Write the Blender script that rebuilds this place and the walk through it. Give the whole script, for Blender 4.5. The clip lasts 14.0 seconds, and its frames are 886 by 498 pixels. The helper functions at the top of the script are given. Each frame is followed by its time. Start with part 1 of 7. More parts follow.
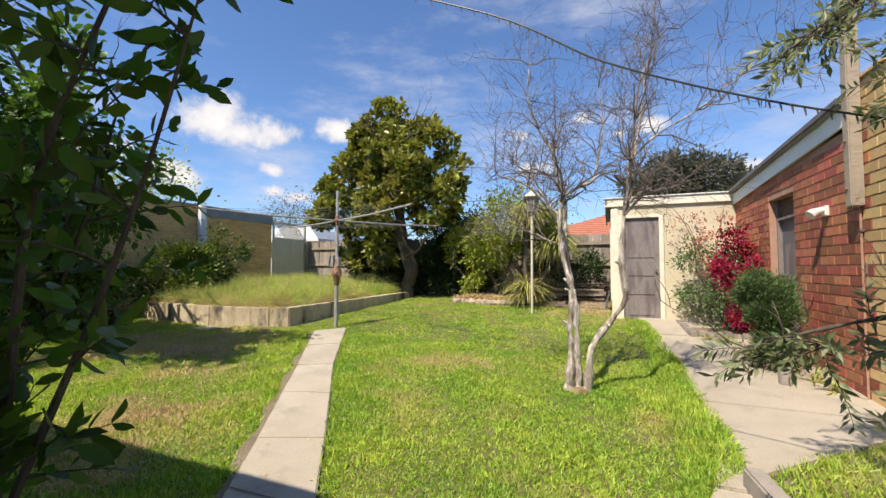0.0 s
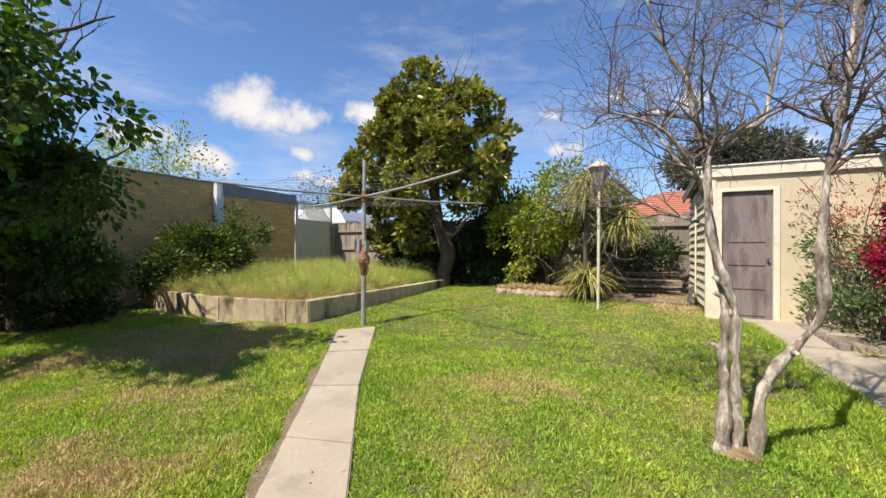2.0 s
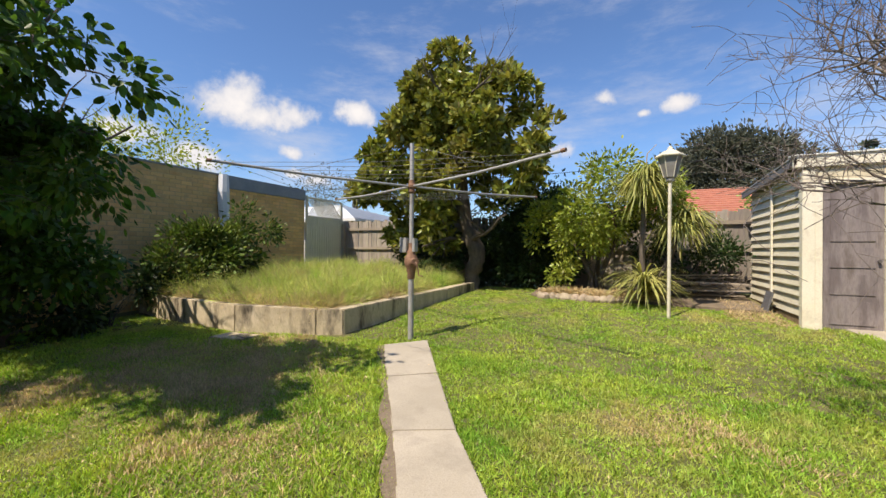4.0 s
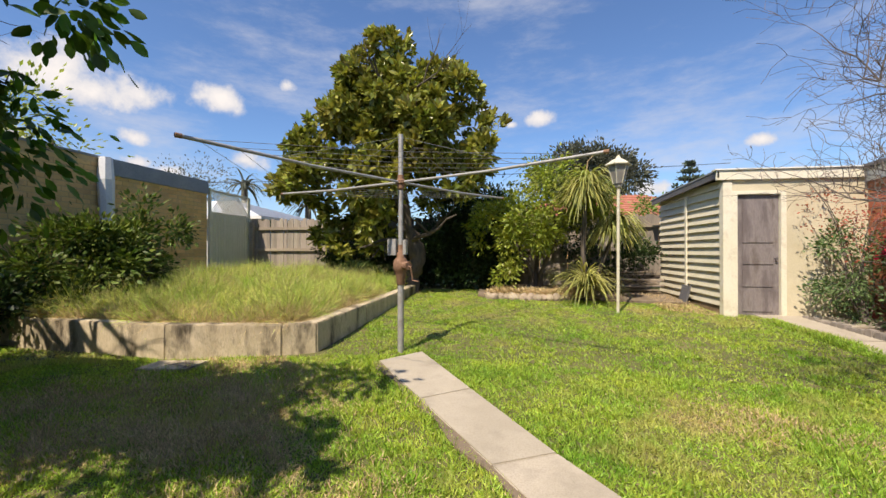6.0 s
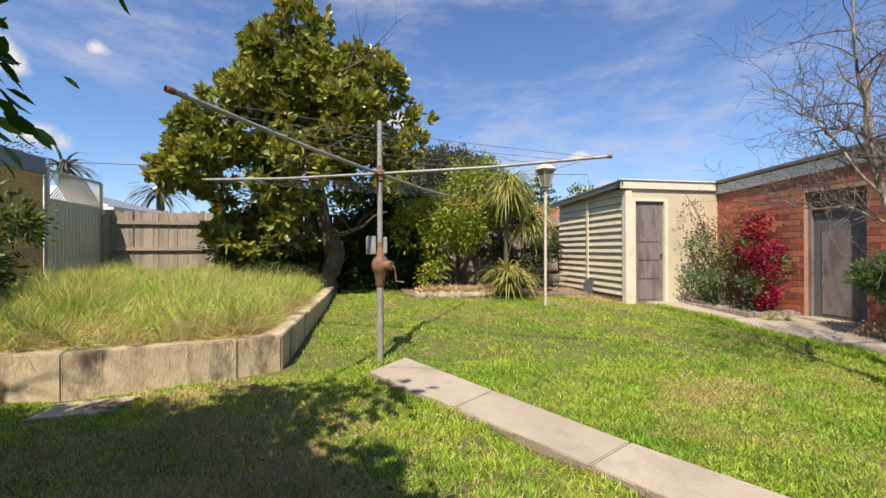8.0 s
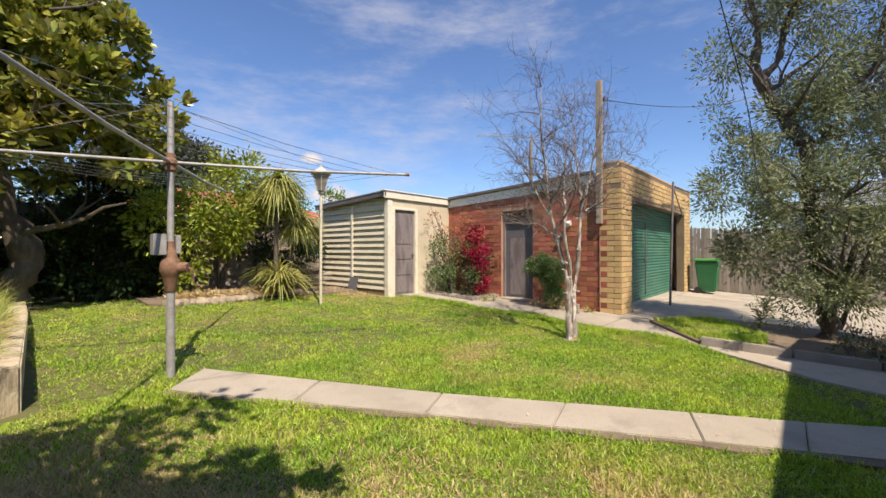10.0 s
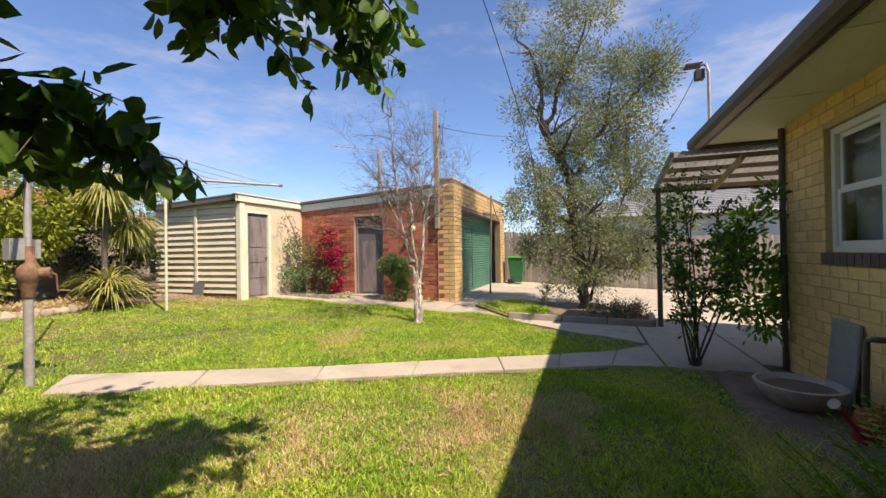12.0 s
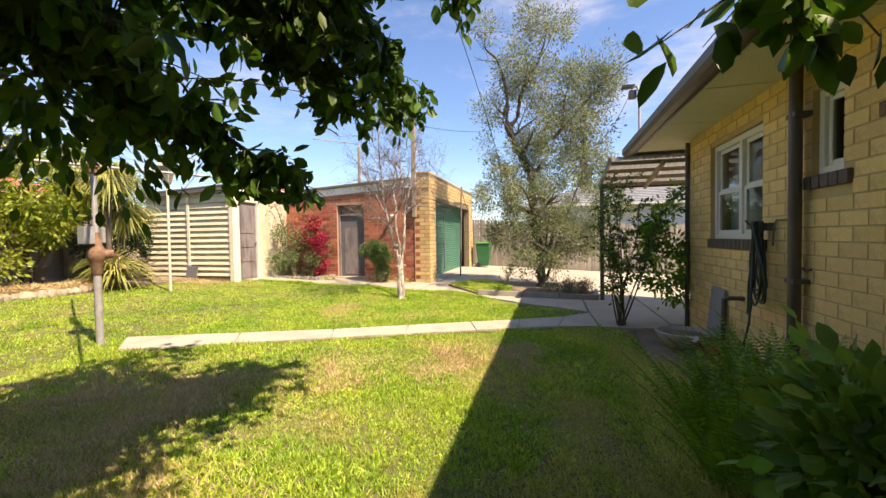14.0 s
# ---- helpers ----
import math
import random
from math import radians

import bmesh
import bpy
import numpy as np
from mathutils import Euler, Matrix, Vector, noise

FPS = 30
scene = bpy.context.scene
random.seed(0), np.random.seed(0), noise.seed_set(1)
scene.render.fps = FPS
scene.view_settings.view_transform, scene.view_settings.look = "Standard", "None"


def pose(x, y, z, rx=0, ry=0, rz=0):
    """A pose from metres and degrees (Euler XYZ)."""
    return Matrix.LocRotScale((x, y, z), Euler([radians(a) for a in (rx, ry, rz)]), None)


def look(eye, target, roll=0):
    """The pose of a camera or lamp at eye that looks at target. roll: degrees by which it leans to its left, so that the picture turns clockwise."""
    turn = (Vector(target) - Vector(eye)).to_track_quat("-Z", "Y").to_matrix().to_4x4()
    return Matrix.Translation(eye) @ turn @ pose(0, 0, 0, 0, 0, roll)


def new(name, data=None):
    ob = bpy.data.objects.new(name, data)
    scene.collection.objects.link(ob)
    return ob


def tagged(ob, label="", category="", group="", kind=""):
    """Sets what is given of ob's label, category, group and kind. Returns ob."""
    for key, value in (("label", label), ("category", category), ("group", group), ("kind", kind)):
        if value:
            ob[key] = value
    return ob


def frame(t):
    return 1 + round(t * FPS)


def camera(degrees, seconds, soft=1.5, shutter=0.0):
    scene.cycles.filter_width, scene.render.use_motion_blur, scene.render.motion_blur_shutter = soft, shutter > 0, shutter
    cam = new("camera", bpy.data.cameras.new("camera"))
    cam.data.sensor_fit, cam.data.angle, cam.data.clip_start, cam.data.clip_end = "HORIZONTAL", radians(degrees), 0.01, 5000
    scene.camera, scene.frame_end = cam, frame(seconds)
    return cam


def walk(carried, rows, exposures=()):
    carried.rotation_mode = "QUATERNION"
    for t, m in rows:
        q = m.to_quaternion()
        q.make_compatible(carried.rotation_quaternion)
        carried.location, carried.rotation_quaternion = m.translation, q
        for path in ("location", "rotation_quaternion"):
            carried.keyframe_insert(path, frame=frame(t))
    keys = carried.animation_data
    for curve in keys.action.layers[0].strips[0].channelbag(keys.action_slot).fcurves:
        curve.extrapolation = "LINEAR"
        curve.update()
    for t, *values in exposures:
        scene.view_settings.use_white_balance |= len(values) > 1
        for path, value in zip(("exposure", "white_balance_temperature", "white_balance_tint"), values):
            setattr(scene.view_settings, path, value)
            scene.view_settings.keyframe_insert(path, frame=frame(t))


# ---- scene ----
cam = camera(95.3, 14.0)
PATH = [
    (0, (0.116, 0.021, 1.159), (-0.644, 1.869, 1.251), 0.1),
    (0.5, (-0.071, 0.316, 1.167), (-0.869, 2.149, 1.224), 0.2),
    (1, (-0.258, 0.602, 1.181), (-1.103, 2.414, 1.218), 0.3),
    (1.5, (-0.478, 0.941, 1.21), (-1.353, 2.739, 1.231), 0.2),
    (2, (-0.75, 1.223, 1.212), (-1.636, 3.016, 1.219), 0.3),
    (2.5, (-1.046, 1.433, 1.23), (-1.937, 3.224, 1.233), 0.2),
    (3, (-1.35, 1.609, 1.204), (-2.244, 3.398, 1.212), 0.1),
    (3.2, (-1.491, 1.644, 1.199), (-2.384, 3.433, 1.209), 0.2),
    (5.3, (-2.925, 1.663, 1.244), (-3.444, 3.595, 1.251), 0.1),
    (5.5, (-3.077, 1.637, 1.252), (-3.515, 3.588, 1.262), 0.0),
    (6, (-3.497, 1.633, 1.225), (-3.78, 3.613, 1.235), 0.0),
    (6.5, (-3.95, 1.656, 1.25), (-4.133, 3.647, 1.259), -0.0),
    (7, (-4.351, 1.668, 1.25), (-4.435, 3.666, 1.255), -0.1),
    (7.5, (-4.645, 1.797, 1.196), (-4.546, 3.795, 1.201), -0.2),
    (8, (-4.881, 1.903, 1.217), (-4.489, 3.864, 1.221), -0.2),
    (8.5, (-5.114, 1.927, 1.202), (-4.342, 3.772, 1.212), -0.3),
    (9, (-5.336, 1.893, 1.202), (-4.251, 3.574, 1.217), -0.5),
    (9.2, (-5.435, 1.887, 1.222), (-4.256, 3.502, 1.233), -0.4),
    (11.3, (-6.482, 1.717, 1.192), (-4.686, 2.596, 1.206), -0.7),
    (11.5, (-6.6, 1.652, 1.212), (-4.774, 2.468, 1.225), -0.9),
    (12, (-6.907, 1.516, 1.187), (-5.025, 2.19, 1.198), -1.0),
    (12.5, (-7.193, 1.448, 1.203), (-5.281, 2.035, 1.21), -1.0),
    (13, (-7.512, 1.403, 1.181), (-5.589, 1.95, 1.173), -1.0),
    (13.5, (-7.813, 1.31, 1.181), (-5.897, 1.855, 1.147), -1.1),
    (14, (-8.116, 1.374, 1.189), (-6.185, 1.89, 1.129), -0.9),
]
EXPOSURES = [(0, 0.50, 7200, 13), (3, 0.40, 7200, 13), (6.5, 0.39, 7450, 14), (9, 0.39, 7300, 16), (11.5, 0.50, 7700, 18), (12.5, 0.76, 8000, 19), (13.5, 1.0, 8400, 19), (14, 1.06, 8600, 19)]
walk(cam, [(t, look(eye, target, roll)) for t, eye, target, roll in PATH], EXPOSURES)

# ---- light ----
SUN_TO = Vector((0.30, 0.66, -1.0)).normalized()
ELEV = math.asin(-SUN_TO.z)
sun = new("sun", bpy.data.lights.new("sun", "SUN"))
sun.data.energy, sun.data.angle, sun.data.color = 5.0, radians(0.55), (1.0, 0.94, 0.84)
sun.matrix_world = look((-9, -20, 30), Vector((-9, -20, 30)) + SUN_TO)

world = bpy.data.worlds.new("sky")
scene.world = world
world.use_nodes = True
wt = world.node_tree
wt.nodes.clear()


def wn(kind, **inputs):
    n = wt.nodes.new(kind)
    for k, v in inputs.items():
        n.inputs[k.replace("_", " ")].default_value = v
    return n


def wmath(op, a, b=None, clamp=False):
    n = wt.nodes.new("ShaderNodeMath")
    n.operation, n.use_clamp = op, clamp
    for i, v in enumerate((a, b)):
        if v is None:
            continue
        if isinstance(v, (int, float)):
            n.inputs[i].default_value = v
        else:
            wt.links.new(v, n.inputs[i])
    return n.outputs[0]


def wramp(value, lo, hi):
    n = wt.nodes.new("ShaderNodeMapRange")
    n.interpolation_type = "SMOOTHSTEP"
    n.inputs["From Min"].default_value, n.inputs["From Max"].default_value = lo, hi
    wt.links.new(value, n.inputs["Value"])
    return n.outputs[0]


sky = wt.nodes.new("ShaderNodeTexSky")
sky.sky_type, sky.sun_disc = "NISHITA", False
sky.sun_elevation, sky.sun_rotation = ELEV, math.atan2(-SUN_TO.x, -SUN_TO.y)
sky.air_density, sky.dust_density, sky.ozone_density = 1.0, 0.4, 2.5
coord = wt.nodes.new("ShaderNodeTexCoord")
vec = coord.outputs["Generated"]


def wnoise(scale, detail, rough, stretch=(1, 1, 1), turn=0.0):
    m = wt.nodes.new("ShaderNodeMapping")
    m.inputs["Scale"].default_value, m.inputs["Rotation"].default_value = stretch, (0, 0, radians(turn))
    wt.links.new(vec, m.inputs["Vector"])
    n = wn("ShaderNodeTexNoise", Scale=scale, Detail=detail, Roughness=rough)
    wt.links.new(m.outputs[0], n.inputs["Vector"])
    return n.outputs["Fac"]


def heading(yaw, pitch):
    """A unit direction: yaw degrees to the right of +y, pitch degrees up."""
    a, b = radians(yaw), radians(pitch)
    return math.sin(a) * math.cos(b), math.cos(a) * math.cos(b), math.sin(b)


# cumulus heaps low over the west, thin cirrus elsewhere
puff_edge = wnoise(9.0, 7, 0.6)
fine = wnoise(22.0, 6, 0.62)
puffs = None
for yaw, pitch, size, flat in ((-52.5, 18.2, 0.095, 1.6), (-49, 16.6, 0.08, 1.9), (-45, 17, 0.075, 1.8), (-36.7, 18.7, 0.055, 1.6), (-45.3, 12.6, 0.036, 1.6), (-29.4, 20.9, 0.03, 1.3), (-55.5, 10.6, 0.085, 2.4), (-45.4, 10.0, 0.04, 2.0), (-42.5, 9.4, 0.045, 2.0),
                               (-11.3, 18, 0.036, 1.9), (-10.6, 13.6, 0.06, 2.2), (-3.3, 19.4, 0.036, 1.7), (1.4, 17.1, 0.016, 1.5), (5.5, 17.6, 0.036, 1.7), (14.4, 11.4, 0.05, 2.2), (30.1, 12.3, 0.035, 2.2), (18.2, 7.8, 0.06, 2.2), (-34.3, 11.4, 0.055, 2.0), (-64, 13, 0.07, 1.8), (32, 7.5, 0.08, 2.8), (52, 6.5, 0.09, 2.4), (-78, 10, 0.1, 2.0), (70, 7.5, 0.07, 2.4)):
    d = wt.nodes.new("ShaderNodeVectorMath")
    d.operation = "SUBTRACT"
    wt.links.new(vec, d.inputs[0])
    d.inputs[1].default_value = heading(yaw, pitch)
    k = wt.nodes.new("ShaderNodeVectorMath")
    k.operation = "MULTIPLY"
    wt.links.new(d.outputs[0], k.inputs[0])
    k.inputs[1].default_value = (1, 1, flat)
    l = wt.nodes.new("ShaderNodeVectorMath")
    l.operation = "LENGTH"
    wt.links.new(k.outputs[0], l.inputs[0])
    near = wmath("SUBTRACT", 1.0, wmath("DIVIDE", l.outputs["Value"], size))
    puffs = near if puffs is None else wmath("MAXIMUM", puffs, near)
lump = wmath("ADD", wmath("MULTIPLY", wmath("SUBTRACT", puff_edge, 0.5), 2.6), wmath("MULTIPLY", wmath("SUBTRACT", fine, 0.5), 1.1))
cumulus = wramp(wmath("ADD", puffs, lump), 0.0, 0.8)
cumulus = wmath("MULTIPLY", cumulus, wramp(puffs, -0.55, 0.1))
cirrus = wmath("MULTIPLY", wramp(wnoise(2.3, 9, 0.66, (1.0, 1.0, 3.4), 25), 0.44, 0.76), 0.62)
sep = wt.nodes.new("ShaderNodeSeparateXYZ")
wt.links.new(vec, sep.inputs[0])
low = wmath("SUBTRACT", 1.0, wramp(sep.outputs["Z"], 0.0, 0.22))
haze = wmath("MULTIPLY", low, 0.24)
cover = wmath("MAXIMUM", wmath("MAXIMUM", cumulus, cirrus), haze, True)
tint = wt.nodes.new("ShaderNodeMix")
tint.data_type, tint.blend_type = "RGBA", "MULTIPLY"
tint.inputs["Factor"].default_value = 1.0
wt.links.new(sky.outputs[0], tint.inputs["A"])
tint.inputs["B"].default_value = (0.73, 1.0, 1.33, 1)
mix = wt.nodes.new("ShaderNodeMix")
mix.data_type = "RGBA"
wt.links.new(cover, mix.inputs["Factor"])
wt.links.new(tint.outputs["Result"], mix.inputs["A"])
body = wt.nodes.new("ShaderNodeMix")
body.data_type = "RGBA"
wt.links.new(wramp(wmath("ADD", puffs, wmath("MULTIPLY", lump, 1.2)), 0.25, 1.5), body.inputs["Factor"])
body.inputs["A"].default_value, body.inputs["B"].default_value = (4.8, 5.25, 6.2, 1), (6.9, 7.0, 7.3, 1)
wt.links.new(body.outputs["Result"], mix.inputs["B"])
bg = wn("ShaderNodeBackground", Strength=0.106)
wt.links.new(mix.outputs["Result"], bg.inputs["Color"])
wo = wt.nodes.new("ShaderNodeOutputWorld")
wt.links.new(bg.outputs[0], wo.inputs["Surface"])


# ---- materials ----
def mat(name, a, b, rough=0.8, scale=6.0, detail_scale=60.0, bump=0.25, metal=0.0, vary=0.0, island=False, through_light=0.0, spots=None, spot_scale=3.0, spot_amount=0.5, stretch=(1, 1, 1), spec=0.4, contrast=(0.3, 0.7)):
    """Two colours mixed by large and fine noise, with grain in the relief; vary: change from piece to piece; spots: a stain colour."""
    m = bpy.data.materials.new(name)
    m.use_nodes = True
    nt = m.node_tree
    nt.nodes.clear()
    out = nt.nodes.new("ShaderNodeOutputMaterial")
    p = nt.nodes.new("ShaderNodeBsdfPrincipled")
    p.inputs["Roughness"].default_value, p.inputs["Metallic"].default_value = rough, metal
    p.inputs["Specular IOR Level"].default_value = spec
    tc = nt.nodes.new("ShaderNodeTexCoord")
    mp = nt.nodes.new("ShaderNodeMapping")
    mp.inputs["Scale"].default_value = stretch
    nt.links.new(tc.outputs["Object"], mp.inputs["Vector"])

    def noise_at(s, detail, rough_=0.6):
        n = nt.nodes.new("ShaderNodeTexNoise")
        n.inputs["Scale"].default_value, n.inputs["Detail"].default_value, n.inputs["Roughness"].default_value = s, detail, rough_
        nt.links.new(mp.outputs[0], n.inputs["Vector"])
        return n.outputs["Fac"]

    def blend(fac, x, y):
        n = nt.nodes.new("ShaderNodeMix")
        n.data_type = "RGBA"
        nt.links.new(fac, n.inputs["Factor"])
        for sock, v in (("A", x), ("B", y)):
            if isinstance(v, tuple):
                n.inputs[sock].default_value = (*v, 1)
            else:
                nt.links.new(v, n.inputs[sock])
        return n.outputs["Result"]

    def ramp(value, lo, hi):
        n = nt.nodes.new("ShaderNodeMapRange")
        n.inputs["From Min"].default_value, n.inputs["From Max"].default_value = lo, hi
        nt.links.new(value, n.inputs["Value"])
        return n.outputs[0]

    def mul(x, y):
        n = nt.nodes.new("ShaderNodeMath")
        n.operation = "MULTIPLY"
        nt.links.new(x, n.inputs[0])
        n.inputs[1].default_value = y
        return n.outputs[0]

    big, small = noise_at(scale, 5), noise_at(detail_scale, 4)
    col = blend(ramp(big, *contrast), a, b)
    dark = tuple(c * 0.72 for c in a)
    col = blend(mul(ramp(small, 0.45, 0.75), 0.55), col, dark)
    if vary:
        if island:
            g = nt.nodes.new("ShaderNodeNewGeometry")
            r = g.outputs["Random Per Island"]
        else:
            g = nt.nodes.new("ShaderNodeObjectInfo")
            r = g.outputs["Random"]
        h = nt.nodes.new("ShaderNodeHueSaturation")
        v = nt.nodes.new("ShaderNodeMapRange")
        v.inputs["To Min"].default_value, v.inputs["To Max"].default_value = 1 - vary, 1 + vary
        nt.links.new(r, v.inputs["Value"])
        nt.links.new(v.outputs[0], h.inputs["Value"])
        v2 = nt.nodes.new("ShaderNodeMapRange")
        v2.inputs["To Min"].default_value, v2.inputs["To Max"].default_value = 0.5 - vary * 0.045, 0.5 + vary * 0.045
        w = nt.nodes.new("ShaderNodeMath")
        w.operation = "FRACT"
        nt.links.new(mul(r, 7.13), w.inputs[0])
        nt.links.new(w.outputs[0], v2.inputs["Value"])
        nt.links.new(v2.outputs[0], h.inputs["Hue"])
        nt.links.new(col, h.inputs["Color"])
        col = h.outputs["Color"]
    if spots:
        col = blend(mul(ramp(noise_at(spot_scale, 6, 0.65), 0.52, 0.66), spot_amount), col, spots)
    nt.links.new(col, p.inputs["Base Color"])
    if bump:
        bp = nt.nodes.new("ShaderNodeBump")
        bp.inputs["Strength"].default_value, bp.inputs["Distance"].default_value = bump, 0.01
        nt.links.new(small, bp.inputs["Height"])
        nt.links.new(bp.outputs[0], p.inputs["Normal"])
    if through_light:
        tr = nt.nodes.new("ShaderNodeBsdfTranslucent")
        lighter = nt.nodes.new("ShaderNodeHueSaturation")
        lighter.inputs["Value"].default_value, lighter.inputs["Saturation"].default_value = 1.5, 1.1
        nt.links.new(col, lighter.inputs["Color"])
        nt.links.new(lighter.outputs[0], tr.inputs["Color"])
        mx = nt.nodes.new("ShaderNodeMixShader")
        mx.inputs[0].default_value = through_light
        nt.links.new(p.outputs[0], mx.inputs[1])
        nt.links.new(tr.outputs[0], mx.inputs[2])
        nt.links.new(mx.outputs[0], out.inputs["Surface"])
    else:
        nt.links.new(p.outputs[0], out.inputs["Surface"])
    return m


def glass_mat(name):
    m = bpy.data.materials.new(name)
    m.use_nodes = True
    p = m.node_tree.nodes["Principled BSDF"]
    p.inputs["Base Color"].default_value, p.inputs["Roughness"].default_value = (0.8, 0.85, 0.85, 1), 0.03
    p.inputs["Transmission Weight"].default_value, p.inputs["IOR"].default_value = 1.0, 1.45
    return m


